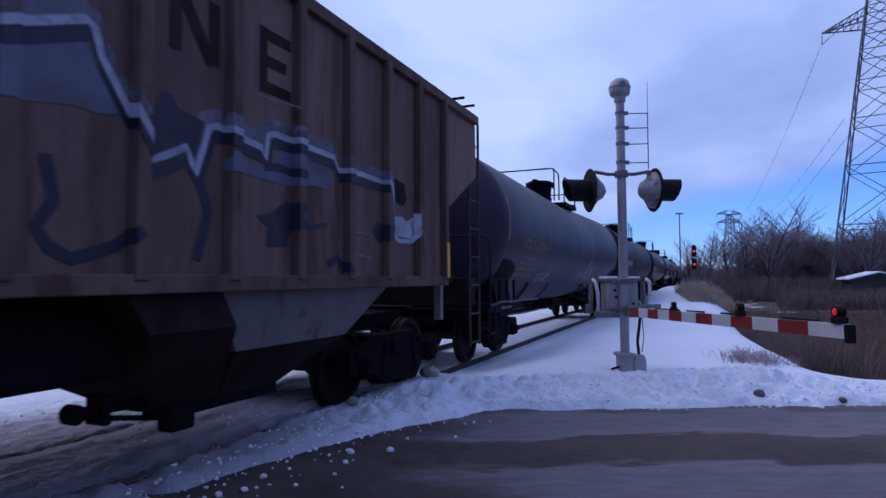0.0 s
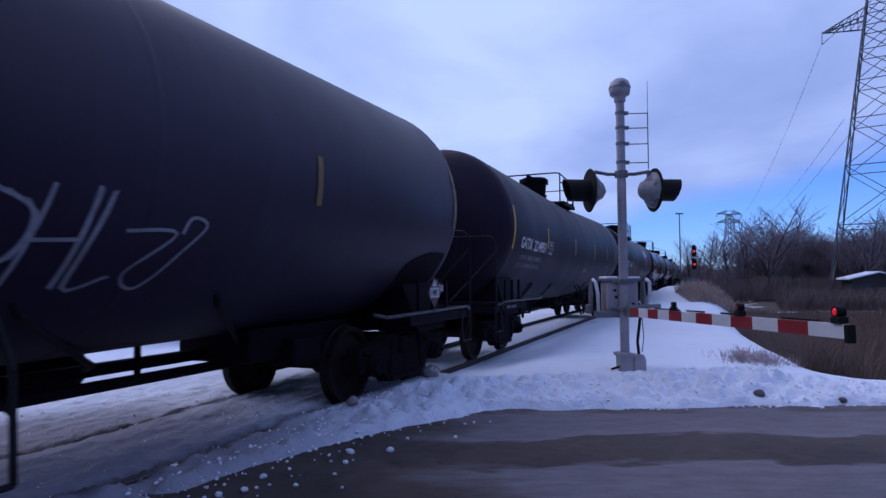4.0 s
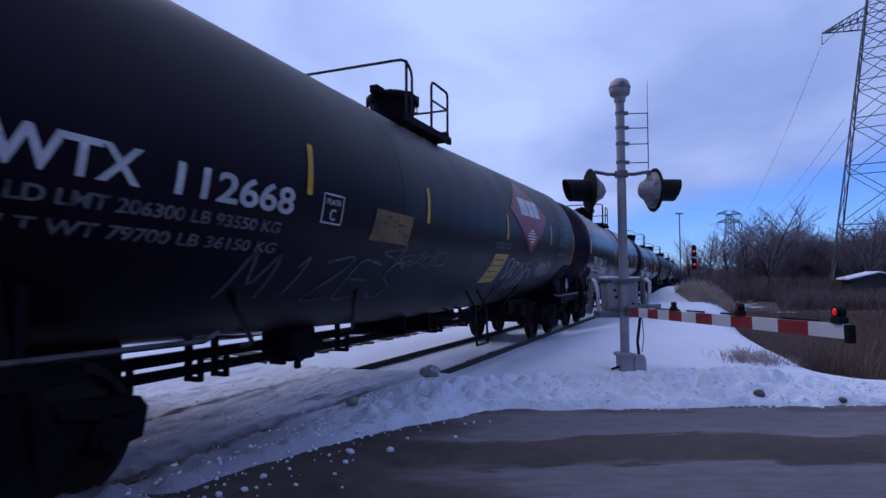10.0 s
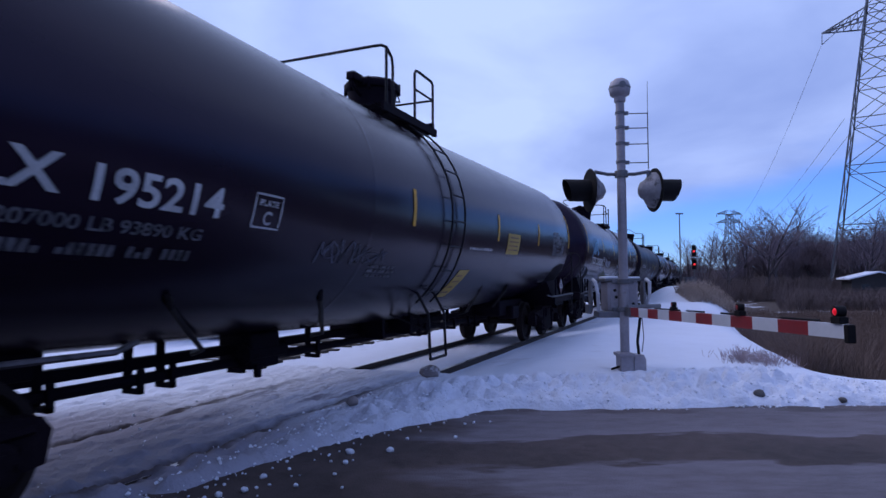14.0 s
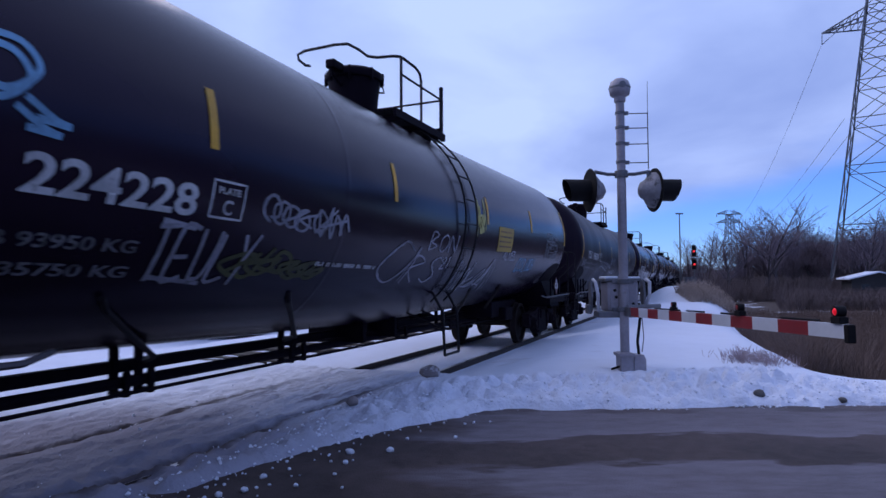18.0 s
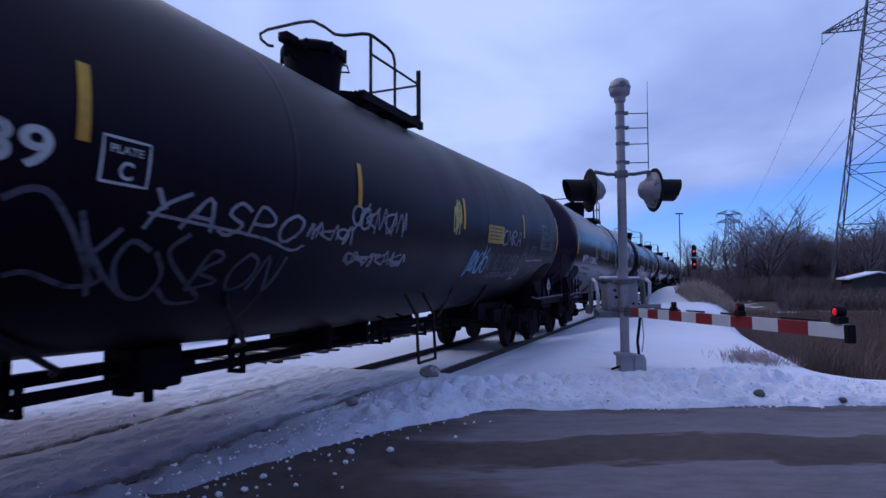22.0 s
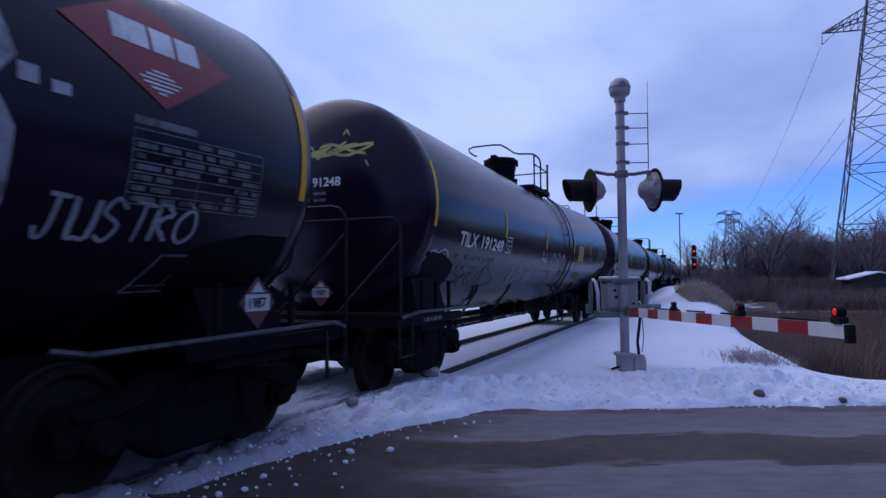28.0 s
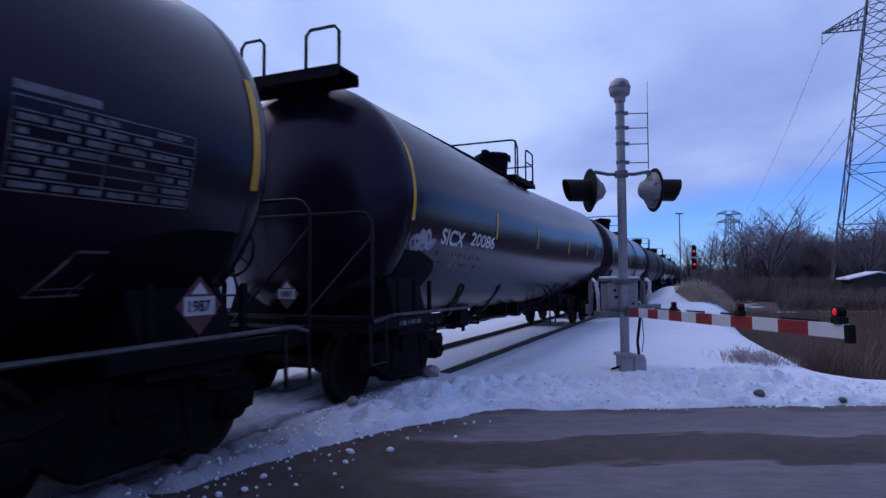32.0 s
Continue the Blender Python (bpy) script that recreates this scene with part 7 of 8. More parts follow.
    lathe(bm, [(0.075, 4.10), (0.085, 4.12), (0.085, 4.17), (0.09, 4.18), (0.14, 4.21), (0.155, 4.28), (0.155, 4.34), (0.13, 4.41), (0.08, 4.45), (0.0, 4.46)], 28)
    bell = p("bell", bm, M_ALU, "round silver warning bell", smooth=50)
    bm = bmesh.new(); lathe(bm, [(0.158, 4.30), (0.160, 4.305), (0.160, 4.325), (0.158, 4.33)], 28); p("bell_seam", bm, M_ALUD, parent=bell)
    bm = bmesh.new(); lathe(bm, [(0.05, 0), (0.05, 0.015), (0.0, 0.018)], 14, Matrix.Translation((0, -0.145, 4.33)) @ Matrix.Rotation(radians(90), 4, "X")); p("bell_gong", bm, M_ALUD, parent=bell)
    # aerial rods on clamps
    for z in (3.94, 3.72, 3.48, 3.20):
        bm = bmesh.new(); lathe(bm, [(0.066, -0.02), (0.074, -0.018), (0.074, 0.018), (0.066, 0.02)], 18, Matrix.Translation((0, 0, z))); box(bm, 0.05, 0.12, -0.03, 0.03, z - 0.03, z + 0.02, 0.006); cl = p("rod_clamp", bm, M_ALUD)
        bm = bmesh.new(); tube(bm, [(0.10, 0, z - 0.01), (0.40, 0, z - 0.005)], 0.008, 6); p("aerial_rod", bm, M_ALUD, parent=cl)
    bm = bmesh.new(); tube(bm, [(0.405, 0, 3.10), (0.41, 0, 3.95)], 0.008, 6); tube(bm, [(0.41, 0, 3.95), (0.415, 0, 4.42)], 0.004, 5); p("aerial_whip", bm, M_ALUD)


signal_mast()


def gate_arm():
    th = thing("gate_arm", "lowered striped crossing gate arm with red lamps", "gate arm")
    A, B = ahead(2.66, 8.67, 1.00), ahead(2.50, 3.80, 1.14)
    L = (B - A).length
    d = (B - A).normalized()
    x = d
    zz = (Vector((0, 0, 1)) - d * d.z).normalized()
    y = zz.cross(x)
    m = Matrix((x, y, zz)).transposed().to_4x4()
    m.translation = A
    th.matrix_world = m
    n = 12
    hi = lambda u: 0.062 - 0.016 * u / L   # tapers to the tip
    for k in range(n):
        a, b = L * k / n, L * (k + 1) / n
        bm = bmesh.new()
        v = [bm.verts.new((q, w, z)) for q in (a, b) for w in (-0.014, 0.014) for z in (-hi(q), hi(q))]
        for f in ((0, 1, 3, 2), (4, 6, 7, 5), (0, 2, 6, 4), (1, 5, 7, 3), (0, 4, 5, 1), (2, 3, 7, 6)):
            bm.faces.new([v[i] for i in f])
        bmesh.ops.recalc_face_normals(bm, faces=bm.faces[:])
        part("stripe_section", bm, M_GRED if k % 2 == 0 else M_GWHITE, th, "red reflective section" if k % 2 == 0 else "white reflective section")
    bm = bmesh.new(); box(bm, -0.5, 0.02, -0.03, 0.03, -0.07, 0.07, 0.01); part("pivot_sleeve", bm, M_ALUD, th)
    bm = bmesh.new(); box(bm, L, L + 0.05, -0.025, 0.025, -0.07, 0.045, 0.008); part("tip_cap", bm, M_BLACK, th)
    for a, b, up in ((L * 0.22, L * 0.40, 0.0), (L * 0.44, L * 0.54, 0.0), (L * 0.62, L * 0.70, 0.0), (L * 0.84, L * 0.94, 0.0)):
        bm = bmesh.new(); tube(bm, [(a, 0, hi(a) + 0.012), (b, 0, hi(b) + 0.012)], 0.009, 6); part("lamp_wire", bm, M_BLACK, th)
    for u, lit, s in ((L * 0.985, True, 0.85), (L * 0.70, False, 0.8), (L * 0.36, False, 0.7)):
        z = hi(u)
        bm = bmesh.new(); box(bm, u - 0.05, u + 0.05, -0.03, 0.03, z, z + 0.045, 0.006); base = part("lamp_base", bm, M_BLACK, th)
        for w in (-1, 1):
            rot = Matrix.Translation((u, 0, z + 0.045 + 0.036 * s)) @ Matrix.Rotation(radians(-90 * w), 4, "X") @ Matrix.Scale(s, 4)
            bm = bmesh.new(); lathe(bm, [(0.0, 0.0), (0.042, 0.0), (0.044, 0.024), (0.041, 0.034), (0.030, 0.035), (0.028, 0.028), (0.0, 0.026)], 24, rot); part("lamp_body", bm, M_BLACK, base, "", 40)
            bm = bmesh.new(); lathe(bm, [(0.029, 0.029), (0.024, 0.036), (0.0, 0.040)], 20, rot); part("lamp_lens", bm, M_GLOW if lit else M_LENS2, base, "glowing red lamp lens" if lit else "dark red lamp lens", 60)


M_LENS2 = mat("dim_red_lamp_lens", (0.22, 0.012, 0.012), 0.3, 0, 0.2, 20, emit=0.12)
gate_arm()


# ---------------------------------------------------------------- pylons, poles, distant signal
def strut(bm, a, b, w):
    tube(bm, [a, b], w, 4)


def pylon(place, H, top_w, base_w, name, label, turn=0.0, w=0.09, arms=(0.86,), arm_len=7.5):
    th = thing(name, label, "pylon", "power line pylons")
    th.matrix_world = pose(place[0], place[1], place[2], 0, 0, turn)
    half = lambda z: (base_w + (top_w - base_w) * min(1, z / H)) / 2
    legs = [(1, 1), (1, -1), (-1, -1), (-1, 1)]
    for sx, sy in legs:
        bm = bmesh.new()
        tube(bm, [(sx * half(H * k / 6), sy * half(H * k / 6), H * k / 6) for k in range(7)], w, 4)
        part("leg", bm, M_STEEL, th)
    z, lev = 0.0, []
    while z < H - 0.5:
        lev.append(z); z += max(1.4, half(z) * 1.45)
    lev.append(H)
    for k in range(4):
        (ax, ay), (bx, by) = legs[k], legs[(k + 1) % 4]
        for z0, z1 in zip(lev, lev[1:]):
            A0, B0 = (ax * half(z0), ay * half(z0), z0), (bx * half(z0), by * half(z0), z0)
            A1, B1 = (ax * half(z1), ay * half(z1), z1), (bx * half(z1), by * half(z1), z1)
            for p0, p1, q in ((A0, B1, 0.5), (B0, A1, 0.5), (A1, B1, 0.55)):
                bm = bmesh.new(); strut(bm, p0, p1, w * q); part("brace", bm, M_STEEL, th)
    for q in arms:
        z = H * q
        for s in (1, -1):
            bm = bmesh.new()
            tip = (s * arm_len, 0, z + 0.1)
            rise = 2.2 * arm_len / 7.5
            for yy in (1, -1):
                strut(bm, (s * half(z), yy * half(z), z), tip, w * 0.8)
                strut(bm, (s * half(z + rise), yy * half(z + rise), z + rise), tip, w * 0.8)
                for k in range(1, 6):
                    u = k / 6
                    lo = Vector((s * half(z), yy * half(z), z)).lerp(Vector(tip), u)
                    hi_ = Vector((s * half(z + rise), yy * half(z + rise), z + rise)).lerp(Vector(tip), u)
                    strut(bm, lo, hi_, w * 0.4)
                    nx = Vector((s * half(z + rise), yy * half(z + rise), z + rise)).lerp(Vector(tip), max(0, u - 1 / 6))
                    strut(bm, lo, nx, w * 0.4)
            strut(bm, tip, (tip[0] + s * 0.05, 0, z - 1.7), w * 0.5)
            strut(bm, (tip[0] + s * 0.05, 0, z - 1.7), (tip[0] - s * 2.4, 0, z + 0.3), w * 0.45)
            part("cross_arm", bm, M_STEEL, th)
    return th


pt = ahead(66.0, 90.0)
pylon((pt.x, pt.y, -1.8), 50.0, 1.8, 14.9, "pylon", "tall galvanised lattice power pylon behind bare trees", -13.3, 0.15, (0.83, 1.0), 7.5)
pf = ahead(188.5, 400.0)
pylon((pf.x, pf.y, -4), 47.0, 3.0, 9.0, "pylon", "distant lattice power pylon above the woods", 30, 0.22, (0.88, 1.0), 9.0)

# conductors
for k, (r0, f0, z0, r1, f1, z1, sag) in enumerate(((56.9, 90, 36.0, 185, 400, 39, 11), (60.0, 90, 25.0, 186, 400, 33, 9), (60.5, 90, 22.5, 190, 400, 33, 9))):
    bm = bmesh.new()
    pts = []
    for i in range(25):
        u = i / 24
        q = ahead(r0 + (r1 - r0) * u, f0 + (f1 - f0) * u, z0 + (z1 - z0) * u - sag * 4 * u * (1 - u))
        pts.append(q)
    tube(bm, pts, 0.03, 4)
    tagged(part("power_cable", bm, M_STEEL), "thin overhead power cable between pylons", "cable", "power line cables")


def light_pole(r, f, H):
    th = thing("pole", "slender grey pole with a small crosspiece beside the track", "pole")
    q = ahead(r, f); th.matrix_world = pose(q.x, q.y, 0, 0, 0, 22.93)
    bm = bmesh.new(); tube(bm, [(0, 0, -1.5), (0, 0, H)], 0.16, 8, 0.09); part("shaft", bm, M_ALUD, th)
    bm = bmesh.new(); box(bm, -0.6, 0.6, -0.1, 0.1, H - 0.1, H + 0.12); part("crosspiece", bm, M_ALUD, th)


light_pole(38.9, 100.0, 12.0)


def block_signal(r, f):
    th = thing("block_signal", "railway signal on a mast showing two red lights", "railway signal")
    q = ahead(r, f); th.matrix_world = pose(q.x, q.y, 0, 0, 0, 22.93)
    bm = bmesh.new(); tube(bm, [(0, 0, -1), (0, 0, 6.6)], 0.10, 8); part("mast", bm, M_ALUD, th)
    for z in (5.7, 3.6):
        bm = bmesh.new(); box(bm, -0.36, 0.36, -0.12, 0.06, z - 0.8, z + 1.0, 0.1); hd = part("signal_head", bm, M_BLACK, th)
        bm = bmesh.new(); lathe(bm, [(0.15, 0), (0.13, 0.05), (0.0, 0.08)], 16, Matrix.Translation((0, -0.12, z)) @ Matrix.Rotation(radians(90), 4, "X")); part("signal_lens", bm, M_LIT, hd, "glowing red signal lens")
        bm = bmesh.new(); box(bm, -0.3, 0.3, -0.5, -0.12, z + 0.28, z + 0.33); part("signal_hood", bm, M_BLACK, hd)
    bm = bmesh.new()
    for x in (1.2, 1.75):
        tube(bm, [(x, 0.2, -1), (x, 0.2, 4.8)], 0.05, 5)
    for k in range(12):
        tube(bm, [(1.2, 0.2, 0.3 + 0.38 * k), (1.75, 0.2, 0.3 + 0.38 * k)], 0.03, 4)
    part("ladder", bm, M_ALUD, th)
    for z in (2.4, 4.4):
        bm = bmesh.new(); box(bm, -0.2, 1.9, -0.3, 0.4, z, z + 0.12); part("service_platform", bm, M_ALUD, th)
    bm = bmesh.new(); box(bm, -1.2, 0.6, 0.6, 1.8, -0.6, 1.6, 0.03); part("relay_case", bm, M_ALUD, th, "grey relay case")


block_signal(40.3, 98.0)


# ---------------------------------------------------------------- buildings
def shed():
    th = thing("shed", "low pale grey shed with a small white window", "shed")
    q = ahead(-9.95, 22.5); th.matrix_world = pose(q.x, q.y, -0.55, 0, 0, 22.93 + 8)
    bm = bmesh.new(); box(bm, -3.2, 3.2, 0, 4.5, 0, 2.5); wl_ = part("wall", bm, M_WALLG, th)
    for k in range(12):
        bm = bmesh.new(); box(bm, -3.2, 3.2, -0.018, 0.0, 0.2 * k + 0.01, 0.2 * k + 0.19, 0.004); part("siding_board", bm, M_WALLG, wl_)
    bm = bmesh.new(); extrude_outline(bm, [(-3.5, 2.45), (3.5, 2.45), (3.5, 2.55), (0, 3.5), (-3.5, 2.55)], -0.3, 4.8, "y"); part("roof", bm, M_SNOW, th, "snow-covered roof")
    bm = bmesh.new(); box(bm, 0.1, 0.75, -0.05, 0.0, 0.95, 1.7, 0.01); w_ = part("window", bm, M_GWHITE, th, "small white-framed window")
    bm = bmesh.new(); box(bm, 0.18, 0.67, -0.06, -0.045, 1.03, 1.62); part("pane", bm, M_SNOWGLASS, w_)


M_SNOWGLASS = mat("pale_frosted_pane", (0.45, 0.47, 0.5), 0.3, 0, 0.1, 6)
shed()


def far_house(r, f, turn, z):
    """A low gabled house: snow on the roof, dark boards below."""
    th = thing("house", "low dark house with a snow-covered roof among bare trees", "house")
    q = ahead(r, f); th.matrix_world = pose(q.x, q.y, z, 0, 0, 22.93 + turn)
    L_, D2, ev, pk = 1.2, 3.3, 3.0, 3.72
    bm = bmesh.new(); extrude_outline(bm, [(-D2, 0), (D2, 0), (D2, ev), (0, pk), (-D2, ev)], -L_, L_); part("wall", bm, M_HOUSE, th, "dark brown boarded wall")
    for s in (1, -1):
        bm = bmesh.new(); extrude_outline(bm, [(s * (D2 + 0.45), ev - 0.14), (0, pk + 0.02), (0, pk + 0.20), (s * (D2 + 0.45), ev + 0.03)][::s], -L_ - 0.4, L_ + 0.4); roof = part("roof", bm, M_SNOW, th, "snow-covered roof slope")
        bm = bmesh.new(); box(bm, -L_ - 0.4, L_ + 0.4, min(s * (D2 + 0.40), s * (D2 + 0.47)), max(s * (D2 + 0.40), s * (D2 + 0.47)), ev - 0.30, ev - 0.14); part("eave_board", bm, M_HOUSE, roof)
    for y in (-2.2, 1.1):
        bm = bmesh.new(); box(bm, -L_ - 0.05, -L_, y, y + 1.1, 1.3, 2.3, 0.01); w_ = part("window", bm, M_HOUSE, th)
        bm = bmesh.new(); box(bm, -L_ - 0.07, -L_ - 0.04, y + 0.08, y + 1.02, 1.38, 2.22); part("pane", bm, M_GLASS, w_)


M_HOUSE = mat("dark_stained_boards", (0.035, 0.03, 0.03), 0.8, 0, 0.3, 3)
far_house(56.4, 80.2, 85, -1.75)


# ---------------------------------------------------------------- bare trees and scrub
def grow(seed, H, spread=0.5, levels=5, thin=1.0):
    """Bark and twigs of a bare tree: two lists of (from, to, radius, radius)."""
    rs = random.Random(seed)
    bark, twigs = [], []

    def limb(p, d, ln, r, lev):
        n = 3 if lev < 2 else 2
        for i in range(n):
            q = p + d * (ln / n)
            r2 = r * (0.86 if lev < 2 else 0.75)
            (bark if lev < 2 else twigs).append((p, q, r, r2))
            p, r = q, r2
            d = (d + Vector((rs.uniform(-1, 1), rs.uniform(-1, 1), rs.uniform(-0.3, 0.5))) * 0.16).normalized()
            if lev < levels and (i > 0 or lev > 0):
                for _ in range(2 if lev < 3 else 1 + (rs.random() < 0.6)):
                    a = rs.uniform(0, 6.28)
                    sd = Vector((math.cos(a), math.sin(a), rs.uniform(0.15, 0.8)))
                    limb(p, (d * (1 - spread) + sd * spread * 1.15).normalized(), ln * rs.uniform(0.5, 0.75), r * 0.6, lev + 1)
        if lev < levels:
            limb(p, d, ln * 0.7, r, lev + 1)
    limb(Vector((0, 0, -0.5)), Vector((rs.uniform(-0.08, 0.08), rs.uniform(-0.08, 0.08), 1)), H * 0.36, 0.017 * H * thin, 0)
    return bark, twigs


def sticks(name, segs, material, n=3, least=0.012):
    V, F = [], []
    for a, b, r, r2 in segs:
        d = (b - a).normalized()
        u = d.orthogonal().normalized()
        v = d.cross(u)
        i = len(V)
        for p, q in ((a, max(r, least)), (b, max(r2, least))):
            for k in range(n):
                t = 2 * math.pi * k / n
                V.append(p + q * (math.cos(t) * u + math.sin(t) * v))
        for k in range(n):
            F.append((i + k, i + (k + 1) % n, i + n + (k + 1) % n, i + n + k))
    me = bpy.data.meshes.new(name)
    me.from_pydata([tuple(v) for v in V], [], F)
    me.materials.append(material)
    return me


TREES = []
for k, (H, sp, lv) in enumerate(((10.5, 0.46, 5), (9.0, 0.55, 4), (11.5, 0.40, 5), (8.0, 0.6, 4), (6.0, 0.5, 4), (11.0, 0.50, 4), (10.0, 0.56, 4), (12.0, 0.42, 5))):
    bk, tw = grow(100 + k, H, sp, lv, 1.25 if k > 4 else 1.0)
    top = max(s[1].z for s in bk + tw)
    th = thing("tree", "bare leafless deciduous tree in winter", "tree", "bare trees of the wood")
    t0 = part("trunk", sticks("trunk", bk, M_BARK, 5), M_BARK, th)
    t1 = part("crown", sticks("crown", tw, M_TWIG, 3, 0.008), M_TWIG, th)
    TREES.append((th, top))

rs = random.Random(7)


def treeline(px):
    """Top of the wood, as a slope above the eye, by the bearing."""
    return float(np.interp(px, [0.36, 0.40, 0.44, 0.48, 0.53, 0.57, 0.62, 0.66, 0.72, 0.8], [0.045, 0.075, 0.088, 0.10, 0.132, 0.115, 0.095, 0.09, 0.108, 0.108]))


used = set()


def plant(r, f, H, turn, k=None):
    k = rs.randrange(5) if k is None else k
    th, top = TREES[k]
    s = H / top
    q = ahead(r, f, -1.7 if r > 0 else -0.7)
    m = pose(q.x, q.y, q.z, 0, 0, turn) @ Matrix.Diagonal((s, s, s, 1))
    if k in used:
        o = copy_thing(th, pose(q.x, q.y, q.z, 0, 0, turn))
        o.scale = (s, s, s)
    else:
        used.add(k)
        th.location, th.rotation_euler, th.scale = q, (0, 0, radians(turn)), (s, s, s)


for i in range(52):
    f = rs.uniform(98, 145)
    b = rs.uniform(0.385, 0.80)
    H = treeline(b) * f * rs.uniform(0.42, 0.74) + 3.2
    if b < 0.43 and f < 105:
        f = rs.uniform(105, 150); H = treeline(b) * f * rs.uniform(0.6, 0.85) + 3.0
    if b < 0.5:
        H = H * 0.62
    plant(b * f, f, H, rs.uniform(0, 360))
for i, (r, f, H) in enumerate(((-27, 40, 14.5), (-23.5, 37, 11.5))):
    plant(r, f, H, rs.uniform(0, 360), 5 + i)
for i in range(24):
    b, f = rs.uniform(0.57, 0.83), rs.uniform(94, 140)
    plant(b * f, f, treeline(b) * f * rs.uniform(0.55, 0.9) + 3.2, rs.uniform(0, 360))
# tall spreading trees that stand out against the sky
for i, (b, up, f) in enumerate(((0.405, 0.070, 122), (0.43, 0.078, 112), (0.468, 0.090, 88), (0.492, 0.092, 104), (0.525, 0.132, 86), (0.548, 0.122, 92), (0.578, 0.104, 110), (0.603, 0.098, 100), (0.632, 0.088, 112), (0.665, 0.102, 90), (0.69, 0.112, 84), (0.715, 0.108, 96), (0.745, 0.112, 88), (0.78, 0.110, 92))):
    plant(b * f, f, up * f + 3.2, rs.uniform(0, 360), 5 + i % 2 if b < 0.52 else 7 - i % 3)
for r, f, H in ((-30, 44, 11), (-22, 46, 9), (-33, 46, 13), (-18, 52, 9), (-28, 60, 14), (-12, 60, 10), (-38, 50, 12), (2, 75, 15), (5, 84, 14), (-3, 78, 12), (8, 92, 14)):
    plant(r, f, H, rs.uniform(0, 360))


def scrub(name, label, count, area, H, material, lean=0.35, seed=1, wide=0.012, fork=2):
    """Dry stalks and twigs, far too many to count."""
    g = random.Random(seed)
    segs = []
    spots = [ahead(*area(g)) for _ in range(count)]
    zs = ground_z(np.array([q.x for q in spots]), np.array([q.y for q in spots]))
    for q, z in zip(spots, zs):
        f = -q.x * S22 + q.y * C22
        p = Vector((q.x, q.y, z - 0.05))
        h = H * g.uniform(0.45, 1.1)
        w = wide * g.uniform(0.7, 1.4) * max(1.0, f / 22)
        for _k in range(fork):
            d = Vector((g.uniform(-lean, lean), g.uniform(-lean, lean), 1)).normalized()
            m_ = p + d * h * 0.6
            e = m_ + (d + Vector((g.uniform(-0.5, 0.5), g.uniform(-0.5, 0.5), 0))).normalized() * h * 0.45
            segs += [(p, m_, w, w * 0.8), (m_, e, w * 0.8, w * 0.4)]
    o = part(name, sticks(name, segs, material, 3, 0.003), material)
    return tagged(o, label, "scrub", kind="stuff")


def marsh(g):
    f = 11.5 + 40 * g.random() ** 1.2
    lo = float(np.interp(f, [11, 13, 16, 20, 30, 40, 52], [0.585, 0.555, 0.52, 0.485, 0.465, 0.475, 0.44]))
    return f * g.uniform(lo, 0.9), f


def thicket(g):
    f = g.uniform(80, 130)
    return f * g.uniform(0.43, 0.86), f


def far_thicket(g):
    f = g.uniform(135, 190)
    return f * g.uniform(0.40, 0.86), f


def bank(g):
    f = g.uniform(36.5, 38.8)
    return 16.4 + g.uniform(-1.7, 1.9), f


def brush(g):
    f = 12.0 + 16 * g.random() ** 1.4
    lo = float(np.interp(f, [11, 13, 16, 20, 30], [0.60, 0.57, 0.53, 0.50, 0.48]))
    return f * g.uniform(lo, 0.92), f


def screen(g):
    f = g.uniform(58, 72)
    return f * g.uniform(0.55, 0.86), f


M_BRUSH = mat("tan_brush_twigs", (0.125, 0.086, 0.072), 0.9, 0, 0.4, 2)


def tuft(g):
    return 4.92 + g.gauss(0, 0.26), 9.75 + g.gauss(0, 0.2)


scrub("reeds", "dry tan marsh grass beside the snowy bank", 12000, marsh, 0.75, M_REED, 0.35, 2, 0.006, 2)
scrub("thicket", "grey-brown leafless thicket below the trees", 4800, thicket, 3.4, M_SCRUB, 0.5, 3, 0.009, 3)
scrub("far_thicket", "hazy far brown thicket closing the wood", 4200, far_thicket, 5.6, M_SCRUB, 0.45, 12, 0.011, 3)
scrub("bank_grass", "tan dead grass on the snowy mound", 1500, bank, 0.7, mat("pale_dead_grass", (0.36, 0.29, 0.25), 0.9, 0, 0.3, 3), 0.3, 4, 0.008, 2)
scrub("twig_tuft", "bare pinkish twigs poking out of the snow", 150, tuft, 0.26, mat("pinkish_twigs", (0.30, 0.23, 0.25), 0.9, 0, 0.3, 3), 0.9, 5, 0.002, 3)

scrub("brush", "tangled tan brush on the low ground beyond the bank", 2600, brush, 1.25, M_BRUSH, 0.7, 8, 0.0045, 4)


def left_brush(g):
    f = g.uniform(27, 36)
    return f * g.uniform(-0.95, -0.28), f


scrub("hedge", "dense grey-brown brush behind the pale shed", 3600, left_brush, 2.9, M_SCRUB, 0.5, 14, 0.010, 3)
scrub("roadside_scrub", "grey-brown scrub in front of the low house", 1500, screen, 2.1, M_SCRUB, 0.6, 9, 0.008, 3)


# ---------------------------------------------------------------- stones and snow clods
def lump(bm, size, seed, flat=0.7):
    r_ = bmesh.ops.create_icosphere(bm, subdivisions=2, radius=1)
    for v in r_["verts"]:
        k = 1 + 0.35 * noise.noise(v.co * 1.3 + Vector((seed * 3.1, seed * 1.7, 0)))
        v.co = Vector((v.co.x * size * k, v.co.y * size * k * 0.85, v.co.z * size * k * flat))


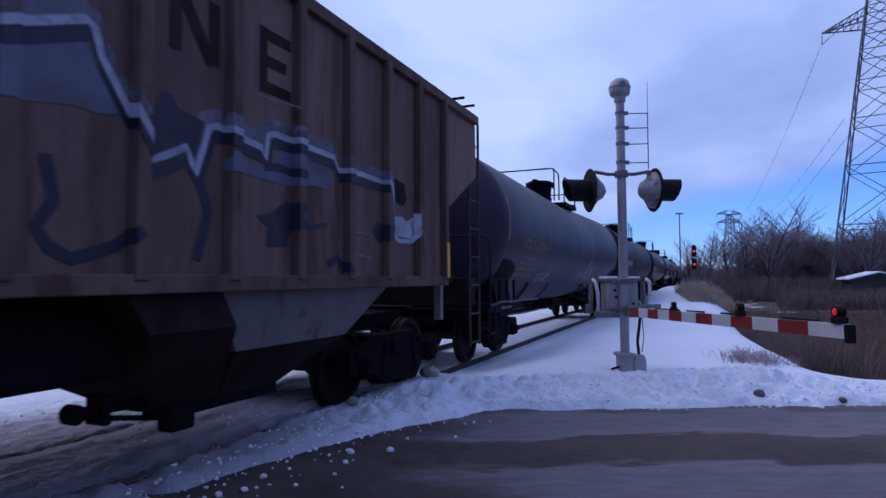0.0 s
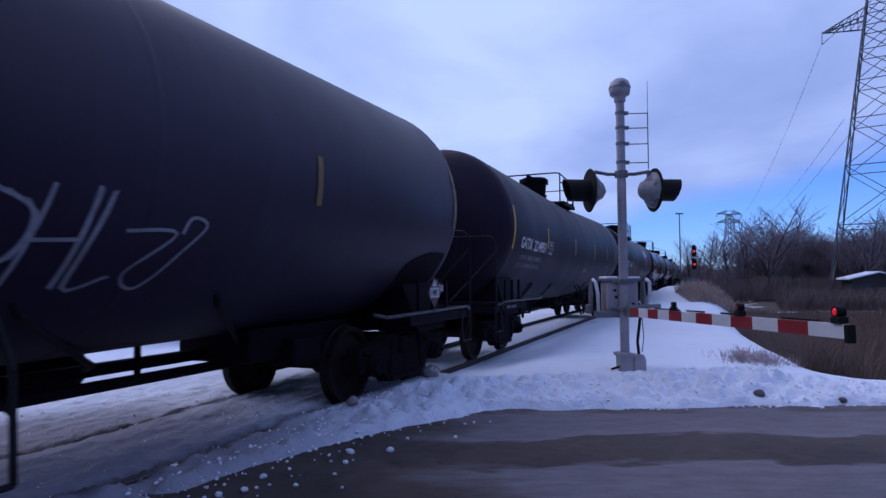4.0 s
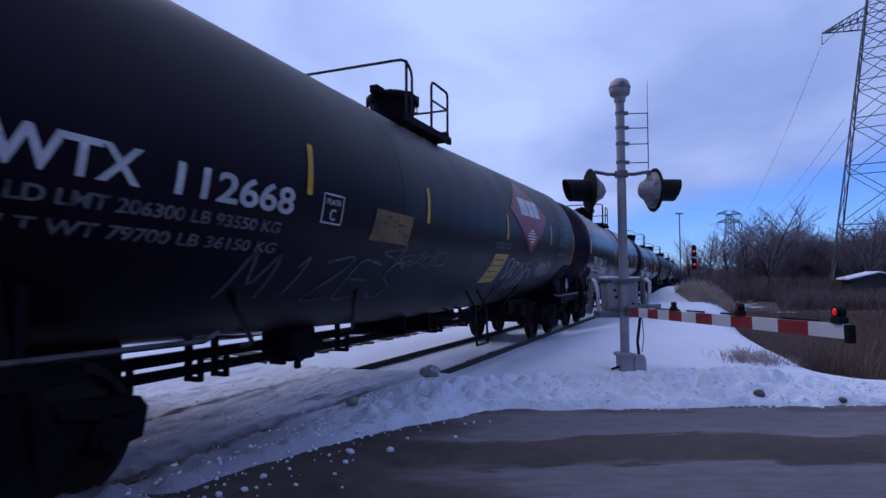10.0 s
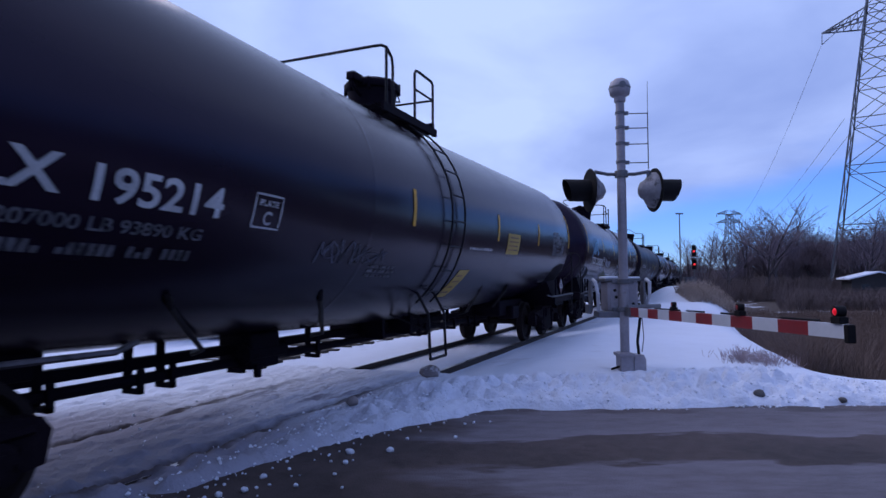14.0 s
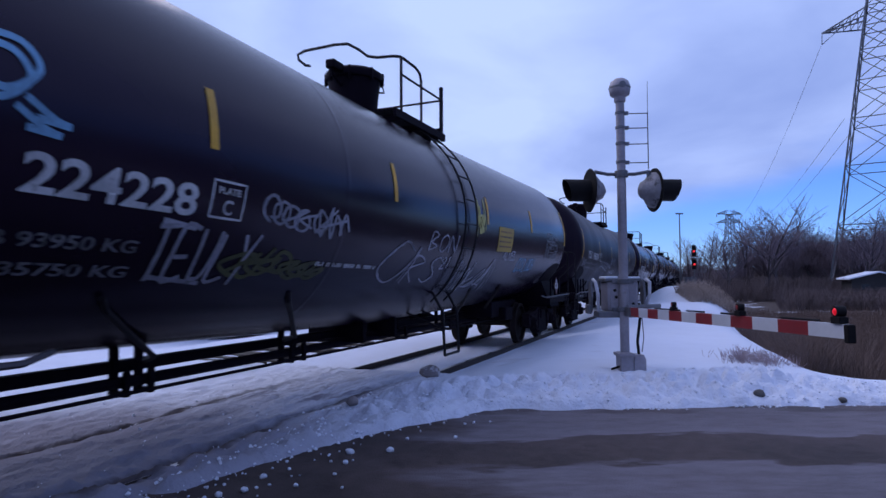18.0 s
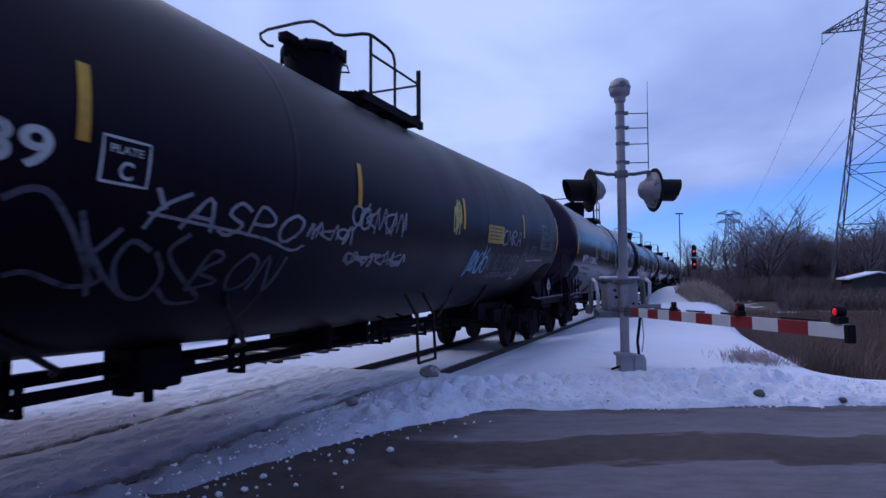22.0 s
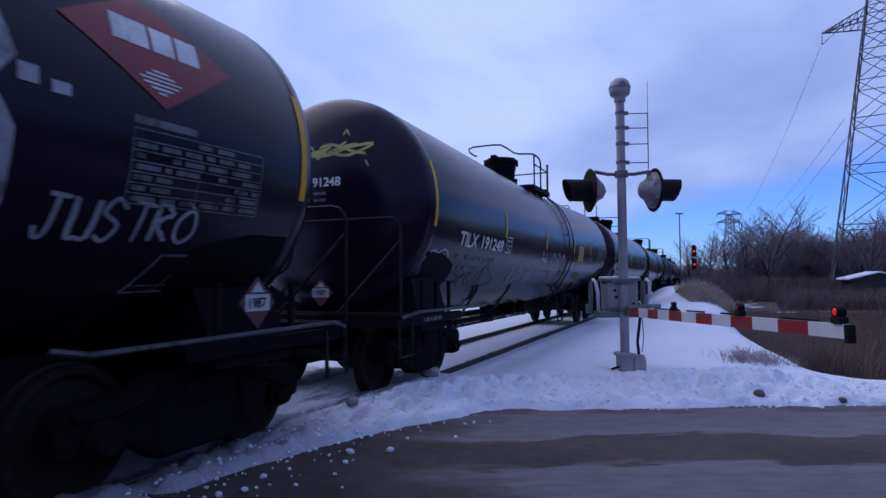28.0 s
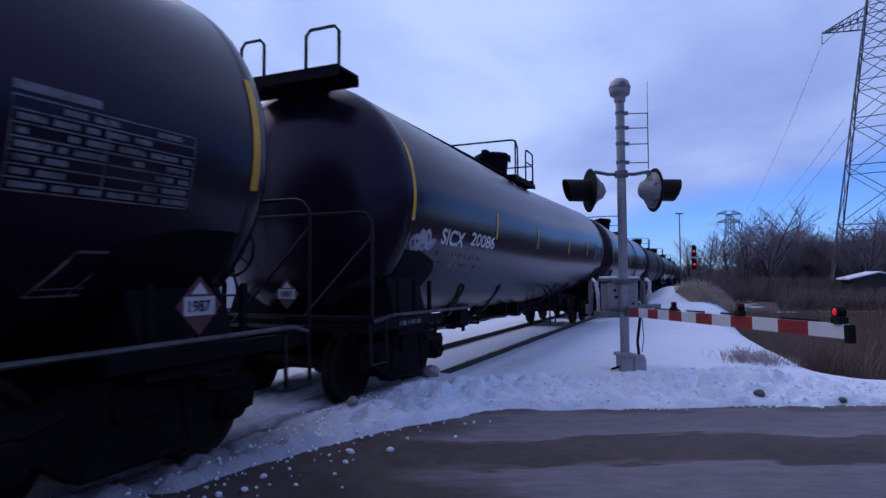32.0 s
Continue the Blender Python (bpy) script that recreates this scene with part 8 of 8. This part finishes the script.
M_STONEP = mat("snow_dusted_stone", (0.22, 0.19, 0.19), 0.85, 0, 0.3, 12, 0.5, second=(0.6, 0.6, 0.64), spots=0.55)
for k, (r, f, s, m_, lab) in enumerate(((3.84, 7.5, 0.068, M_STONE, "rounded grey stone in the ploughed snow"), (-0.2, 9.0, 0.15, M_STONEP, "snow-dusted pinkish stone beside the rail"), (-1.0, 6.75, 0.075, M_STONEP, "grey stone frozen into the snow"), (4.75, 7.35, 0.05, M_STONE, "dark stone at the road edge"))):
    bm = bmesh.new(); lump(bm, s, k)
    o = part("stone", bm, m_, None, "", 60)
    q = ahead(r, f)
    z = float(ground_z(np.array([q.x]), np.array([q.y]))[0])
    o.matrix_world = pose(q.x, q.y, max(z, -0.04) + s * 0.35, 0, 0, 40 * k)
    tagged(o, lab, "stone", "loose stones")

g = random.Random(11)
clods = [shared("clod%d" % k, lambda b, k=k: lump(b, 1.0, 20 + k), M_SNOW, 60) for k in range(4)]
spots = [(-0.83, 5.45, 0.042), (-0.48, 5.5, 0.036), (-1.4, 4.8, 0.03), (-0.82, 5.15, 0.028), (0.11, 5.95, 0.022), (-1.1, 4.6, 0.02), (-1.45, 4.5, 0.03), (-0.75, 4.55, 0.014), (-1.25, 5.0, 0.018), (-1.6, 4.4, 0.03), (-0.95, 5.2, 0.016), (-0.35, 5.9, 0.02)]
for k in range(36):
    f = g.uniform(4.1, 6.6)
    left = float(np.interp(f, [4.27, 4.47, 5.19, 6.13, 7.32], [-2.1, -1.78, -1.35, -0.48, 0.77]))
    spots.append((left + abs(g.gauss(0, 0.28)) - 0.05, f, g.uniform(0.006, 0.018)))
for k, (r, f, s) in enumerate(spots):
    o = part("snow_clod", clods[k % 4], M_SNOW)
    q = ahead(r, f, -0.045 + s * 0.4)
    o.matrix_world = pose(q.x, q.y, q.z, 0, 0, 37 * k) @ Matrix.Diagonal((s, s, s, 1))
    tagged(o, "small lump of ploughed snow on the asphalt", "snow clod", "snow clods beside the road")

# crumbs of snow and ice along the ridge and on the packed crossing
g = random.Random(23)
V, F = [], []
octa = [(1, 0, 0), (0, 1, 0), (-1, 0, 0), (0, -1, 0), (0, 0, 1), (0, 0, -1)]
octf = [(0, 1, 4), (1, 2, 4), (2, 3, 4), (3, 0, 4), (1, 0, 5), (2, 1, 5), (3, 2, 5), (0, 3, 5)]
R_, F_ = np.random.RandomState(5).uniform(-4.5, 6.0, 16000), np.random.RandomState(6).uniform(3.8, 9.3, 16000)
D_ = road_depth(R_, F_)
places = []
for r, f, d in zip(R_, F_, D_):
    q = ahead(float(r), float(f))
    if -1.5 < d < 0.12 and q.x > -3.75 and g.random() < 0.6 or (q.x < -3.4 and q.y < 8.6 and g.random() < 0.03):
        places.append(q)
zs = ground_z(np.array([q.x for q in places]), np.array([q.y for q in places]))
for q, z in zip(places, zs):
    s = 0.007 + 0.022 * g.random() ** 3
    i = len(V)
    for a, b, c in octa:
        k = g.uniform(0.7, 1.2)
        V.append((q.x + a * s * k, q.y + b * s * k, max(z, -0.045) + s * 0.3 + c * s * k * 0.8))
    F += [tuple(i + j for j in t) for t in octf]
me = bpy.data.meshes.new("snow_crumbs")
me.from_pydata(V, [], F)
me.materials.append(M_SNOW)
tagged(new("snow_crumbs", me), "loose crumbs of ploughed snow and ice", "snow", kind="stuff")


# far woods that close the place behind and beside the tripod
V, F = [], []
g = random.Random(31)
n = 220
for k in range(n + 1):
    a = radians(52 + 215 * k / n)
    rad = 55 + 6 * math.sin(k * 0.21)
    h = 9.0 + 2.0 * math.sin(k * 0.17) + g.uniform(-1.2, 1.6)
    for dz, back in ((-3, 0), (h * 0.6, 0.5), (h, 2.0)):
        p_ = ahead(math.sin(a) * (rad + back), math.cos(a) * (rad + back), dz)
        V.append(tuple(p_))
    if k:
        for j in (0, 1):
            i = 3 * k + j
            F.append((i - 3, i, i + 1, i - 2))
me = bpy.data.meshes.new("far_woods")
me.from_pydata(V, [], F)
me.materials.append(M_SCRUB)
tagged(new("backdrop", me), "far band of leafless winter woods", "backdrop", kind="structure")


# ---------------------------------------------------------------- movement
DIST = [0.00, 4.44, 8.93, 13.46, 18.03, 22.63, 27.25, 31.88, 36.53, 41.19, 45.87, 50.57, 55.30, 60.03, 64.75, 69.47, 74.18, 78.89, 83.61, 88.35, 93.09, 97.84, 102.56, 107.27, 111.96, 116.65, 121.36, 126.09, 130.84, 135.59, 140.32, 145.03, 149.72]


def gone(t):
    """Metres that the train has rolled after t seconds."""
    return float(np.interp(t, range(33), DIST))


def on_track(y):
    return pose(bend(y), y, 0, 0, 0, math.degrees(math.atan(max(0.0, y - 70.0) / 3800.0)))


def motions():
    """The whole train rolls past; the wheels of the nearer cars turn."""
    for car, c in TRAIN:
        walk(car, [(t, on_track(c - gone(t))) for t in range(33)])
    turns = [(k / 10, math.degrees(gone(k / 10) / 0.457)) for k in range(321)]
    for w in SPIN:
        x, y, z = w.location
        walk(w, [(t, pose(x, y, z, a % 360)) for t, a in turns])


motions()
